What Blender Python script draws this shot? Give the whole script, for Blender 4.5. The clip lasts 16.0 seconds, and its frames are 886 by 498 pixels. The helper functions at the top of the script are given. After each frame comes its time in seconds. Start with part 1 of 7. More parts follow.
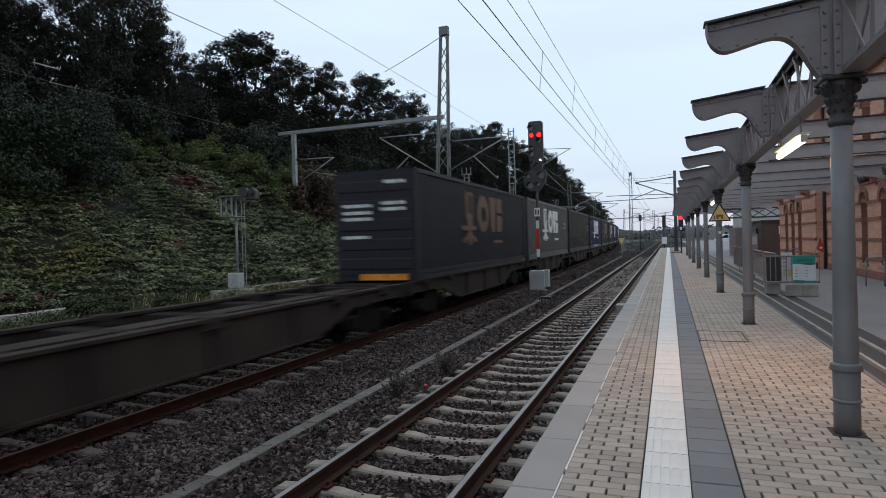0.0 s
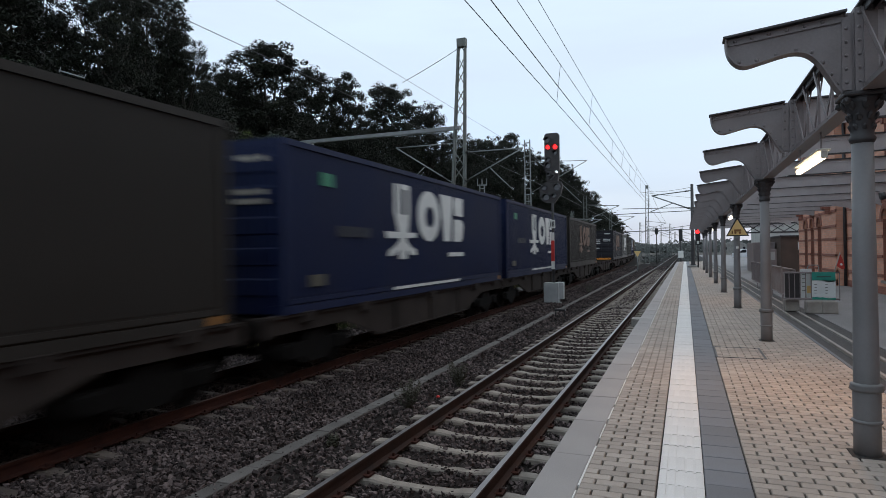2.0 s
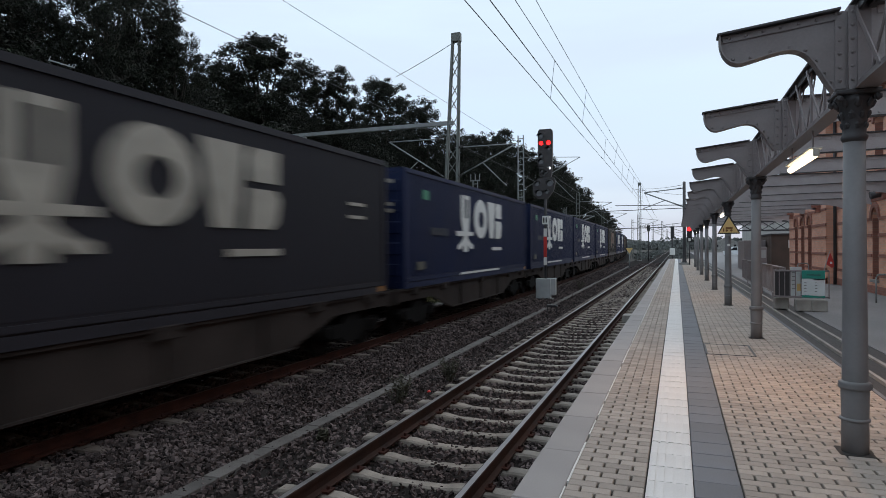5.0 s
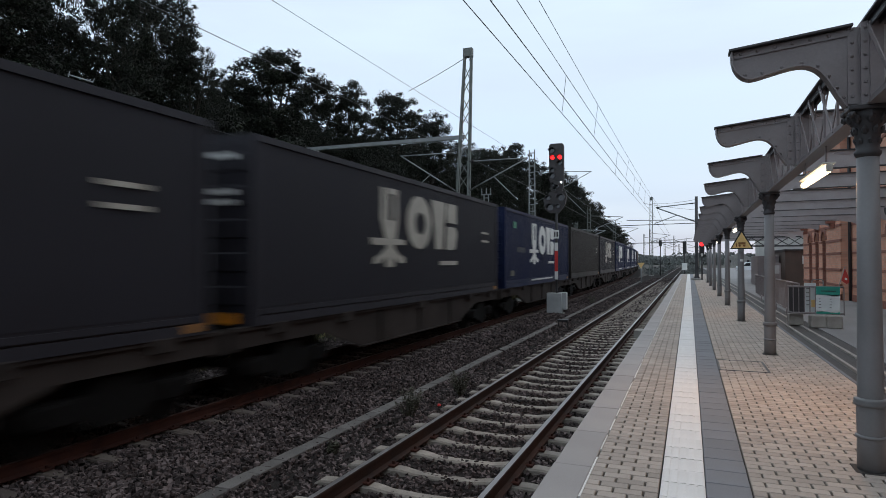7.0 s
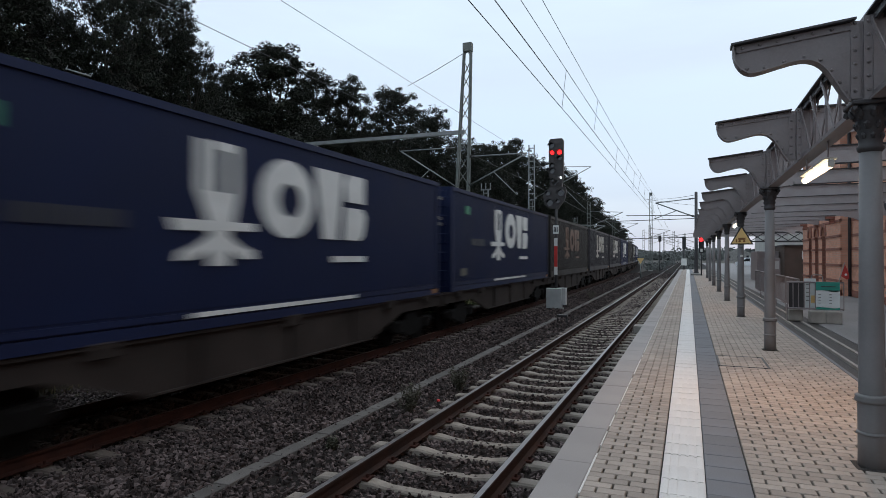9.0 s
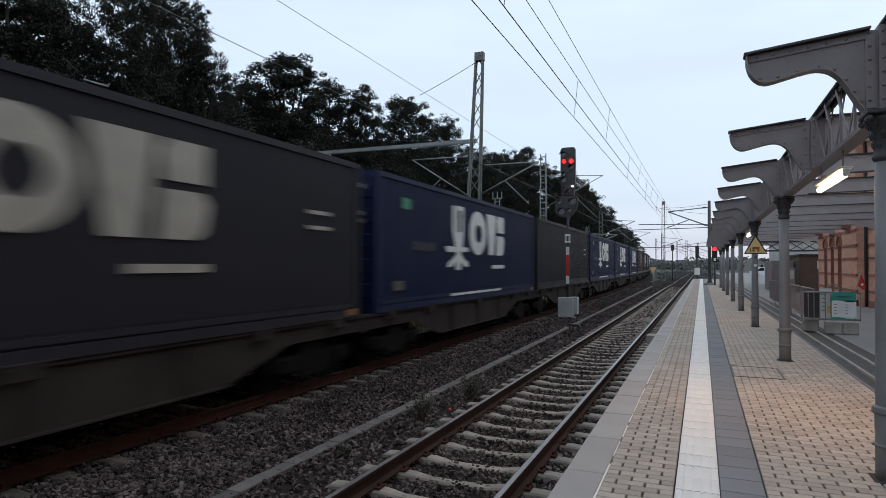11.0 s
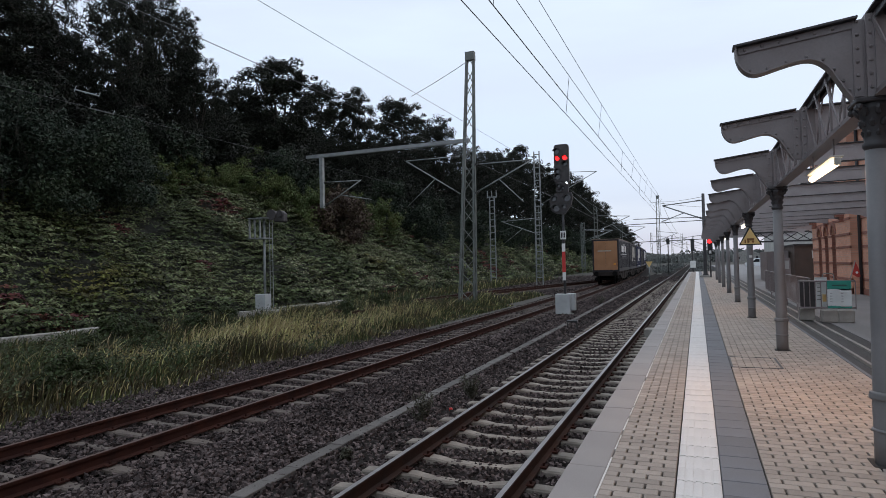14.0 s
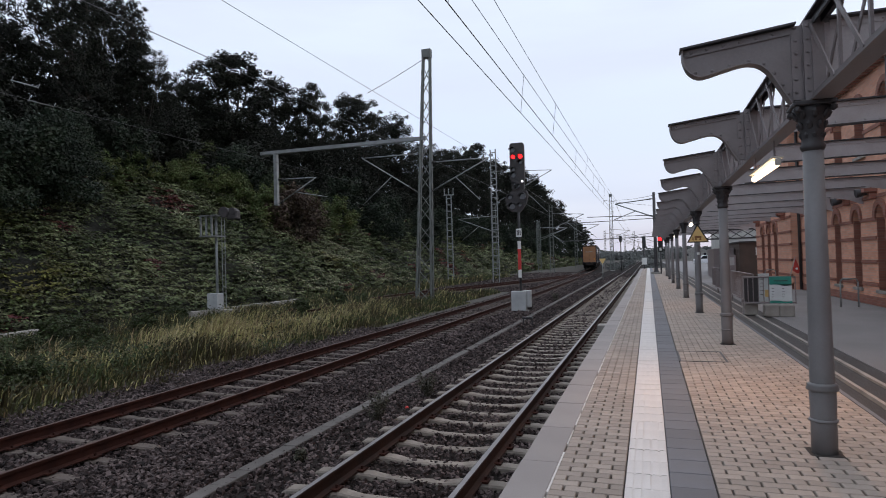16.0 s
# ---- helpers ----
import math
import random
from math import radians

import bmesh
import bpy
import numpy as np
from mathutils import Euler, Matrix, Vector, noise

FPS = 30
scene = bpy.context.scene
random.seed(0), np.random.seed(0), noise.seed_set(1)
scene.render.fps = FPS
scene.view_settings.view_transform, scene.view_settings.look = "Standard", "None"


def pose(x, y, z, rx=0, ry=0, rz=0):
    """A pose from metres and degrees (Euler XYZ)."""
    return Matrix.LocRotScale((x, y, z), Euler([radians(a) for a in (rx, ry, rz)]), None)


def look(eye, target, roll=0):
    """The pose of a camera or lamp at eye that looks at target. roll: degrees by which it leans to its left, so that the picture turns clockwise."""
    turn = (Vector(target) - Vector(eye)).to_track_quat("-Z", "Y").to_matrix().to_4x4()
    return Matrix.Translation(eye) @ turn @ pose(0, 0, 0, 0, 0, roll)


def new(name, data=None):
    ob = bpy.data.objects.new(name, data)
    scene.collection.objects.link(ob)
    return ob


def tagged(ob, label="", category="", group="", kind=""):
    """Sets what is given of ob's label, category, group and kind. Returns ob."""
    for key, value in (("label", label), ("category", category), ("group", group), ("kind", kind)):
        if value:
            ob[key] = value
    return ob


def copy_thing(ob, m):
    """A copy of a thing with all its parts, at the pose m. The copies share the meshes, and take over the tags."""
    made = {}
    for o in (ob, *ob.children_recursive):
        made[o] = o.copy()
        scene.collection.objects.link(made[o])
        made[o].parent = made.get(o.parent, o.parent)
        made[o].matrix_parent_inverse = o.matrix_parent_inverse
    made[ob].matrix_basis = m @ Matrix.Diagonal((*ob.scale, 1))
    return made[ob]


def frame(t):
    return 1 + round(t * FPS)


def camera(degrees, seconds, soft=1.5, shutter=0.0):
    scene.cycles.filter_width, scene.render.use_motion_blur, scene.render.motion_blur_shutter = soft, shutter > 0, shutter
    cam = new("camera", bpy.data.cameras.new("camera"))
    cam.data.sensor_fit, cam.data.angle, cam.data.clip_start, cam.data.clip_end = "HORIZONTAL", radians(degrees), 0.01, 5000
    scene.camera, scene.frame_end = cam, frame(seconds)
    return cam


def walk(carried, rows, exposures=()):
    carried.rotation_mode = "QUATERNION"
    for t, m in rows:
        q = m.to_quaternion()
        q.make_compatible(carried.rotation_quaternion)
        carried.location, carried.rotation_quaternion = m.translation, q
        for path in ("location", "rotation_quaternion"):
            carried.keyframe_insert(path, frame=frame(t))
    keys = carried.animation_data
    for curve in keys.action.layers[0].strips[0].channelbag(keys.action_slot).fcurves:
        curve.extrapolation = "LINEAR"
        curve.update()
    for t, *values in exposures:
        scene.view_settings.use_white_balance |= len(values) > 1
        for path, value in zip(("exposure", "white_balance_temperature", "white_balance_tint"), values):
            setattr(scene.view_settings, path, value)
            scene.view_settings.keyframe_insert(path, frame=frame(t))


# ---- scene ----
cam = camera(72.0, 16.0, soft=0.7, shutter=0.5)


def aim(x, y, z, yaw, pitch, roll):
    """A camera pose from its place, its yaw from the track's line, its pitch and its lean, in degrees."""
    return pose(x, y, z, 90 + pitch, 0, yaw) @ pose(0, 0, 0, 0, 0, roll)


PATH = [
    (0.0, aim(0.016, 0.029, 1.597, 20.33, -0.71, -1.68)),
    (0.5, aim(0.018, 0.030, 1.600, 21.27, -0.32, -1.52)),
    (1.0, aim(0.009, 0.043, 1.602, 21.61, -0.72, -1.46)),
    (1.5, aim(0.015, 0.044, 1.605, 21.71, -0.25, -1.20)),
    (2.0, aim(0.015, 0.018, 1.607, 21.67, 0.28, -0.79)),
    (2.5, aim(0.014, 0.034, 1.603, 21.47, 0.08, -0.41)),
    (3.0, aim(0.014, 0.039, 1.603, 21.42, 0.05, -0.31)),
    (3.5, aim(0.015, 0.035, 1.596, 21.13, -0.22, -0.31)),
    (4.0, aim(0.012, 0.048, 1.601, 20.96, -0.39, -0.33)),
    (6.5, aim(0.019, 0.031, 1.606, 21.48, 0.77, 0.09)),
    (7.0, aim(0.015, 0.015, 1.598, 21.98, 1.10, 0.09)),
    (7.5, aim(0.009, 0.015, 1.596, 21.87, 1.05, 0.33)),
    (8.0, aim(0.005, 0.036, 1.598, 21.64, 0.77, 0.24)),
    (8.5, aim(0.002, 0.026, 1.598, 21.82, 0.72, 0.04)),
    (9.0, aim(0.004, 0.047, 1.601, 21.93, 0.65, 0.13)),
    (9.5, aim(0.003, 0.028, 1.603, 22.17, 1.01, -0.08)),
    (12.0, aim(0.002, 0.020, 1.600, 23.28, 1.48, 0.58)),
    (12.5, aim(0.003, 0.011, 1.598, 22.88, 1.49, 0.73)),
    (13.0, aim(0.002, 0.008, 1.597, 22.78, 1.26, 0.18)),
    (13.5, aim(0.008, -0.003, 1.601, 22.89, 1.47, -0.72)),
    (14.0, aim(0.004, 0.003, 1.596, 22.61, 1.47, -1.36)),
    (14.5, aim(0.000, 0.000, 1.601, 22.11, 1.43, -1.26)),
    (15.0, aim(0.007, 0.025, 1.603, 20.57, 1.41, -1.60)),
    (15.5, aim(0.017, 0.021, 1.605, 20.04, 1.70, -1.74)),
    (16.0, aim(0.025, 0.028, 1.601, 18.61, 1.15, -1.58)),
]
# the clip camera turns its white balance slightly warmer and pinker at the end
walk(cam, PATH, [(0, 0.0, 6500, 10), (12.5, 0.0, 6550, 11), (14.5, 0.0, 6650, 16), (16, 0.0, 6700, 18)])

# ---- world, sun, exposure ----
world = bpy.data.worlds.new("overcast_dusk")
scene.world = world
world.use_nodes = True
wn, wl = world.node_tree.nodes, world.node_tree.links
wn.clear()
w_out, w_bg = wn.new("ShaderNodeOutputWorld"), wn.new("ShaderNodeBackground")
w_sky = wn.new("ShaderNodeTexSky")
w_sky.sky_type, w_sky.sun_disc = "NISHITA", False
w_sky.sun_elevation, w_sky.sun_rotation = radians(6), radians(40)
w_co, w_sep = wn.new("ShaderNodeTexCoord"), wn.new("ShaderNodeSeparateXYZ")
w_ramp, w_noise, w_map = wn.new("ShaderNodeValToRGB"), wn.new("ShaderNodeTexNoise"), wn.new("ShaderNodeMapping")
w_mix, w_cloud, w_cr = wn.new("ShaderNodeMix"), wn.new("ShaderNodeMix"), wn.new("ShaderNodeValToRGB")
w_gain = wn.new("ShaderNodeVectorMath")
w_gain.operation, w_gain.inputs[1].default_value = "SCALE", (0, 0, 0)
w_gain.inputs["Scale"].default_value = 0.12
w_mix.data_type = w_cloud.data_type = "RGBA"
w_ramp.color_ramp.elements[0].position, w_ramp.color_ramp.elements[0].color = 0.0, (0.455, 0.51, 0.64, 1)
w_ramp.color_ramp.elements[1].position, w_ramp.color_ramp.elements[1].color = 0.45, (0.68, 0.81, 0.92, 1)
w_e = w_ramp.color_ramp.elements.new(0.16)
w_e.color = (0.57, 0.70, 0.87, 1)
w_map.inputs["Scale"].default_value = (1.2, 1.2, 6.0)
w_noise.inputs["Scale"].default_value, w_noise.inputs["Detail"].default_value = 1.6, 6.0
w_cr.color_ramp.elements[0].position, w_cr.color_ramp.elements[1].position = 0.42, 0.68
w_cloud.inputs["Factor"].default_value = 0.0
wl.new(w_co.outputs["Generated"], w_sep.inputs[0])
wl.new(w_sep.outputs["Z"], w_ramp.inputs[0])
wl.new(w_co.outputs["Generated"], w_map.inputs[0])
wl.new(w_map.outputs[0], w_noise.inputs["Vector"])
wl.new(w_noise.outputs["Fac"], w_cr.inputs[0])
wl.new(w_cr.outputs["Color"], w_cloud.inputs["Factor"])
wl.new(w_ramp.outputs["Color"], w_cloud.inputs["A"])
w_cloud.inputs["B"].default_value = (0.59, 0.69, 0.82, 1)
wl.new(w_sky.outputs[0], w_gain.inputs[0])
w_mix.inputs["Factor"].default_value = 0.12
wl.new(w_cloud.outputs["Result"], w_mix.inputs["A"])
wl.new(w_gain.outputs[0], w_mix.inputs["B"])
wl.new(w_mix.outputs["Result"], w_bg.inputs["Color"])
w_bg.inputs["Strength"].default_value = 1.31
wl.new(w_bg.outputs[0], w_out.inputs[0])

sun = new("sun", bpy.data.lights.new("sun", "SUN"))
sun.data.energy, sun.data.angle, sun.data.color = 0.5, radians(60), (1.0, 0.96, 0.92)
sun.matrix_world = look((0, 0, 50), (-12, -14, 0))
scene.view_settings.exposure = 0.0


# ---- materials ----
def material(name, color, rough=0.7, metal=0.0, vary=0.25, grain=0.3, scale=6.0, bump=0.15, fine=60.0, second=None, spread=0.5, rand=0.0, spec=0.5):
    """A surface with two scales of variation and a fine relief; second: a colour that stains it in patches; rand: change from piece to piece."""
    m = bpy.data.materials.new(name)
    m.use_nodes = True
    n, l = m.node_tree.nodes, m.node_tree.links
    b = n["Principled BSDF"]
    co = n.new("ShaderNodeTexCoord")
    big, small = n.new("ShaderNodeTexNoise"), n.new("ShaderNodeTexNoise")
    big.inputs["Scale"].default_value, big.inputs["Detail"].default_value = scale, 5.0
    small.inputs["Scale"].default_value, small.inputs["Detail"].default_value = fine, 4.0
    l.new(co.outputs["Object"], big.inputs["Vector"])
    l.new(co.outputs["Object"], small.inputs["Vector"])
    ramp = n.new("ShaderNodeValToRGB")
    two = second or tuple(c * (1 - vary) for c in color)
    ramp.color_ramp.elements[0].position, ramp.color_ramp.elements[1].position = 0.5 - spread * 0.35, 0.5 + spread * 0.35
    ramp.color_ramp.elements[0].color, ramp.color_ramp.elements[1].color = (*two, 1), (*color, 1)
    l.new(big.outputs["Fac"], ramp.inputs[0])
    hsv, val = n.new("ShaderNodeHueSaturation"), n.new("ShaderNodeMapRange")
    val.inputs["To Min"].default_value, val.inputs["To Max"].default_value = 1 - grain, 1 + grain
    l.new(small.outputs["Fac"], val.inputs["Value"])
    l.new(ramp.outputs["Color"], hsv.inputs["Color"])
    out = val.outputs[0]
    if rand:
        info, isl = n.new("ShaderNodeObjectInfo"), n.new("ShaderNodeNewGeometry")
        add, fr, rr, mul = n.new("ShaderNodeMath"), n.new("ShaderNodeMath"), n.new("ShaderNodeMapRange"), n.new("ShaderNodeMath")
        add.operation, fr.operation, mul.operation = "ADD", "FRACT", "MULTIPLY"
        l.new(info.outputs["Random"], add.inputs[0])
        l.new(isl.outputs["Random Per Island"], add.inputs[1])
        l.new(add.outputs[0], fr.inputs[0])
        rr.inputs["To Min"].default_value, rr.inputs["To Max"].default_value = 1 - rand, 1 + rand
        l.new(fr.outputs[0], rr.inputs["Value"])
        l.new(rr.outputs[0], mul.inputs[0])
        l.new(out, mul.inputs[1])
        out = mul.outputs[0]
    l.new(out, hsv.inputs["Value"])
    l.new(hsv.outputs[0], b.inputs["Base Color"])
    ro = n.new("ShaderNodeMapRange")
    ro.inputs["To Min"].default_value, ro.inputs["To Max"].default_value = max(0.05, rough - 0.12), min(1.0, rough + 0.12)
    l.new(big.outputs["Fac"], ro.inputs["Value"])
    l.new(ro.outputs[0], b.inputs["Roughness"])
    b.inputs["Metallic"].default_value = metal
    b.inputs["Specular IOR Level"].default_value = spec
    if bump:
        bp = n.new("ShaderNodeBump")
        bp.inputs["Strength"].default_value, bp.inputs["Distance"].default_value = bump, 0.02
        l.new(small.outputs["Fac"], bp.inputs["Height"])
        l.new(bp.outputs[0], b.inputs["Normal"])
    return m


def glow(name, color, strength):
    m = bpy.data.materials.new(name)
    m.use_nodes = True
    b = m.node_tree.nodes["Principled BSDF"]
    b.inputs["Base Color"].default_value = (*color, 1)
    b.inputs["Emission Color"].default_value, b.inputs["Emission Strength"].default_value = (*color, 1), strength
    return m


def glass(name, color, rough=0.08):
    m = bpy.data.materials.new(name)
    m.use_nodes = True
    b = m.node_tree.nodes["Principled BSDF"]
    b.inputs["Base Color"].default_value, b.inputs["Roughness"].default_value = (*color, 1), rough
    b.inputs["Specular IOR Level"].default_value = 0.8
    return m


M_BALLAST = material("ballast_stone", (0.1003, 0.0790, 0.0765), 0.9, 0, 0.3, 0.35, 0.9, 0.3, 90, (0.0357, 0.0255, 0.0238), 0.7, 0.85, 0.2)
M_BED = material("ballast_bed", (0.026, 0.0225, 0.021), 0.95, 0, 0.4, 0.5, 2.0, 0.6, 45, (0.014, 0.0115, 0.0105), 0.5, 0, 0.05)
M_EARTH = material("earth", (0.055, 0.046, 0.038), 0.95, 0, 0.4, 0.5, 0.6, 0.6, 14, (0.030, 0.028, 0.018))
M_RUST = material("rusty_rail_side", (0.052, 0.019, 0.013), 0.85, 0.0, 0.4, 0.3, 4, 0.25, 80, (0.026, 0.011, 0.009), 0.5, 0, 0.12)
M_RAILSIDE = material("dark_brown_rail_side", (0.040, 0.020, 0.015), 0.8, 0.0, 0.4, 0.3, 4, 0.2, 80, (0.022, 0.013, 0.011), 0.5, 0, 0.15)
M_RAILTOP = material("worn_rail_head", (0.27, 0.25, 0.245), 0.38, 0.85, 0.2, 0.1, 2, 0.05, 80)
M_RAILDULL = material("dull_rail_head", (0.10, 0.058, 0.047), 0.6, 0.4, 0.3, 0.2, 2, 0.05, 80)
M_SLEEPER = material("concrete_sleeper", (0.27, 0.235, 0.20), 0.85, 0, 0.35, 0.25, 5, 0.25, 60, (0.15, 0.128, 0.108), 0.6, 0.15)
M_SLEEPER_OLD = material("brown_stained_sleeper", (0.1155, 0.0924, 0.0779), 0.88, 0, 0.4, 0.25, 4, 0.3, 60, (0.0561, 0.0422, 0.0350), 0.6, 0.2)
M_SLAB = material("edge_slab_concrete", (0.295, 0.272, 0.26), 0.75, 0, 0.2, 0.12, 1.5, 0.12, 90, (0.24, 0.22, 0.212), 0.6, 0.08)
M_PAVER = material("beige_paver", (0.352, 0.300, 0.258), 0.8, 0, 0.3, 0.2, 0.9, 0.25, 110, (0.262, 0.222, 0.191), 0.7, 0.17)
M_JOINT = material("joint_sand", (0.035, 0.030, 0.027), 0.95, 0, 0.3, 0.3, 4, 0.3, 80)
M_TACTILE = material("white_tactile_tile", (0.68, 0.66, 0.64), 0.7, 0, 0.15, 0.12, 1.3, 0.1, 90, (0.56, 0.54, 0.52), 0.7, 0.03)
M_DARKSLAB = material("dark_grey_paver", (0.145, 0.15, 0.165), 0.75, 0, 0.2, 0.15, 2.0, 0.15, 90, (0.115, 0.12, 0.13), 0.6, 0.10)
M_FORECOURT = material("worn_grey_asphalt", (0.2300, 0.2208, 0.2208), 0.85, 0, 0.3, 0.25, 0.5, 0.25, 90, (0.1725, 0.1667, 0.1667))
M_GUTTER = material("dark_wet_gutter", (0.042, 0.037, 0.036), 0.7, 0, 0.3, 0.25, 1.2, 0.2, 90, (0.028, 0.025, 0.024))
M_KERB = material("kerb_concrete", (0.34, 0.32, 0.29), 0.8, 0, 0.3, 0.2, 3, 0.2, 70, (0.22, 0.20, 0.18))
M_CONC = material("grey_concrete", (0.30, 0.29, 0.275), 0.85, 0, 0.35, 0.2, 1.5, 0.25, 50, (0.19, 0.18, 0.165))
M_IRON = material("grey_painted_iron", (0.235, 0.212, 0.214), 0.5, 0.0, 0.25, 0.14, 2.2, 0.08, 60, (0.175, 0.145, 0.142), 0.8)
# cross-beam iron, paler than M_IRON to hold bounced light in its colour
M_BEAM = material("beam_iron_lifted_for_bounce", (0.4080, 0.3840, 0.3900), 0.5, 0.0, 0.25, 0.14, 2.2, 0.08, 60, (0.3120, 0.2760, 0.2712), 0.8)
M_IRONDARK = material("dark_iron_edge", (0.045, 0.042, 0.045), 0.55, 0.0, 0.3, 0.15, 4, 0.06, 60)
M_COLUMN = material("grey_painted_column", (0.1947, 0.1864, 0.1912), 0.5, 0.0, 0.2, 0.08, 2.5, 0.05, 50, (0.1416, 0.1392, 0.1392), 0.6)
M_STEEL = material("weathered_green_grey_steel", (0.15, 0.165, 0.155), 0.6, 0.2, 0.3, 0.2, 3, 0.1, 50, (0.10, 0.105, 0.095))
M_GALV = material("galvanised_steel", (0.2448, 0.2592, 0.2592), 0.5, 0.4, 0.25, 0.15, 3, 0.08, 50, (0.1728, 0.1800, 0.1800))
M_WIRE = material("copper_wire_patina", (0.09, 0.09, 0.095), 0.6, 0.4, 0.2, 0.1, 2, 0, 40)
M_BLACK = material("black_paint", (0.016, 0.016, 0.018), 0.45, 0, 0.3, 0.2, 4, 0.05, 60)
M_BLUE = material("navy_blue_container_paint", (0.0042, 0.0105, 0.047), 0.6, 0, 0.25, 0.12, 0.7, 0.04, 30, (0.0033, 0.0078, 0.035), 0.8, 0, 0.25)
M_GREY = material("dark_grey_container_paint", (0.0211, 0.0195, 0.0260), 0.6, 0, 0.25, 0.12, 0.7, 0.04, 30, (0.0162, 0.0149, 0.0191), 0.8, 0, 0.25)
M_BROWN = material("brown_grey_container_paint", (0.026, 0.0215, 0.0185), 0.62, 0, 0.25, 0.12, 0.7, 0.04, 30, (0.018, 0.0145, 0.012), 0.8, 0, 0.25)
M_LIGHTGREY = material("light_grey_curtain", (0.0650, 0.0625, 0.0575), 0.6, 0, 0.25, 0.12, 0.7, 0.06, 20, (0.0500, 0.0475, 0.0440), 0.8)
M_LOGO = material("white_print", (0.62, 0.62, 0.60), 0.6, 0, 0.15, 0.08, 3, 0, 40)
M_LOGOGREY = material("faded_beige_print", (0.36, 0.33, 0.28), 0.6, 0, 0.25, 0.1, 3, 0, 40)
M_FAINT = material("worn_faint_print", (0.026, 0.028, 0.040), 0.6, 0, 0.35, 0.2, 3, 0, 40)
M_LOGOORANGE = material("faded_orange_print", (0.098, 0.036, 0.009), 0.6, 0, 0.3, 0.12, 3, 0, 40)
M_AMBER = material("amber_reflective_plate", (0.75, 0.27, 0.02), 0.5, 0, 0.2, 0.1, 5, 0, 40)
M_CORNER = material("dull_amber_plate", (0.30, 0.13, 0.025), 0.6, 0, 0.3, 0.15, 5, 0, 40)
M_YELLOW = material("dull_yellow_plate", (0.075, 0.068, 0.05), 0.6, 0, 0.2, 0.1, 5, 0, 40)
M_GREEN = material("green_placard", (0.035, 0.22, 0.12), 0.6, 0, 0.2, 0.1, 5, 0, 40)
M_TAIL = material("tan_plywood_doors", (0.3520, 0.1701, 0.0800), 0.65, 0, 0.2, 0.12, 1.2, 0.08, 40, (0.2816, 0.1286, 0.0560))
M_ROOFEDGE = material("dull_tan_tarpaulin_edge", (0.17, 0.125, 0.095), 0.75, 0, 0.3, 0.2, 3, 0.1, 30)
M_WAGON = material("brown_dusty_wagon_frame", (0.048, 0.038, 0.034), 0.95, 0.0, 0.4, 0.3, 0.9, 0.2, 40, (0.019, 0.0150, 0.0135), 0.7, 0, 0.12)
# wheels, bogies and buffers: the shade under the train is in this near-black
M_WHEEL = material("running_gear_shade_black", (0.008, 0.007, 0.0065), 0.85, 0.0, 0.3, 0.2, 5, 0.1, 60, None, 0.5, 0, 0.1)


# ---- mesh helpers ----
def box(bm, x0, x1, y0, y1, z0, z1, bevel=0.0, m=None, mi=0):
    r = bmesh.ops.create_cube(bm, size=1.0)
    mat = Matrix.Translation(((x0 + x1) / 2, (y0 + y1) / 2, (z0 + z1) / 2)) @ Matrix.Diagonal((abs(x1 - x0), abs(y1 - y0), abs(z1 - z0), 1))
    bmesh.ops.transform(bm, matrix=(m @ mat) if m else mat, verts=r["verts"])
    faces = {f for v in r["verts"] for f in v.link_faces}
    for f in faces:
        f.material_index = mi
    if bevel:
        edges = {e for v in r["verts"] for e in v.link_edges}
        bmesh.ops.bevel(bm, geom=list(edges), offset=bevel, segments=1, affect="EDGES")
    return bm


def rod(bm, a, b, r0, r1=None, seg=10, mi=0):
    """A tapered round bar from a to b."""
    a, b = Vector(a), Vector(b)
    d = b - a
    q = d.to_track_quat("Z", "Y").to_matrix().to_4x4()
    r = bmesh.ops.create_cone(bm, cap_ends=True, segments=seg, radius1=r0, radius2=r0 if r1 is None else r1, depth=d.length, matrix=Matrix.Translation((a + b) / 2) @ q)
    for f in {f for v in r["verts"] for f in v.link_faces}:
        f.material_index = mi
        f.smooth = seg > 7 and len(f.verts) == 4
    return bm


def bar(bm, a, b, w, h, mi=0):
    """A flat bar with a rectangular section from a to b."""
    a, b = Vector(a), Vector(b)
    d = b - a
    q = d.to_track_quat("Z", "Y").to_matrix().to_4x4()
    r = bmesh.ops.create_cube(bm, size=1.0, matrix=Matrix.Translation((a + b) / 2) @ q @ Matrix.Diagonal((w, h, d.length, 1)))
    for f in {f for v in r["verts"] for f in v.link_faces}:
        f.material_index = mi
    return bm


def turned(bm, profile, x=0.0, y=0.0, seg=20, mi=0):
    """A round body from a profile of (radius, z)."""
    rings = []
    for r, z in profile:
        rings.append([bm.verts.new((x + r * math.cos(2 * math.pi * i / seg), y + r * math.sin(2 * math.pi * i / seg), z)) for i in range(seg)])
    for a, b in zip(rings, rings[1:]):
        for i in range(seg):
            f = bm.faces.new((a[i], a[(i + 1) % seg], b[(i + 1) % seg], b[i]))
            f.smooth, f.material_index = True, mi
    bm.faces.new(rings[-1]).material_index = mi
    bm.faces.new(rings[0][::-1]).material_index = mi
    return bm


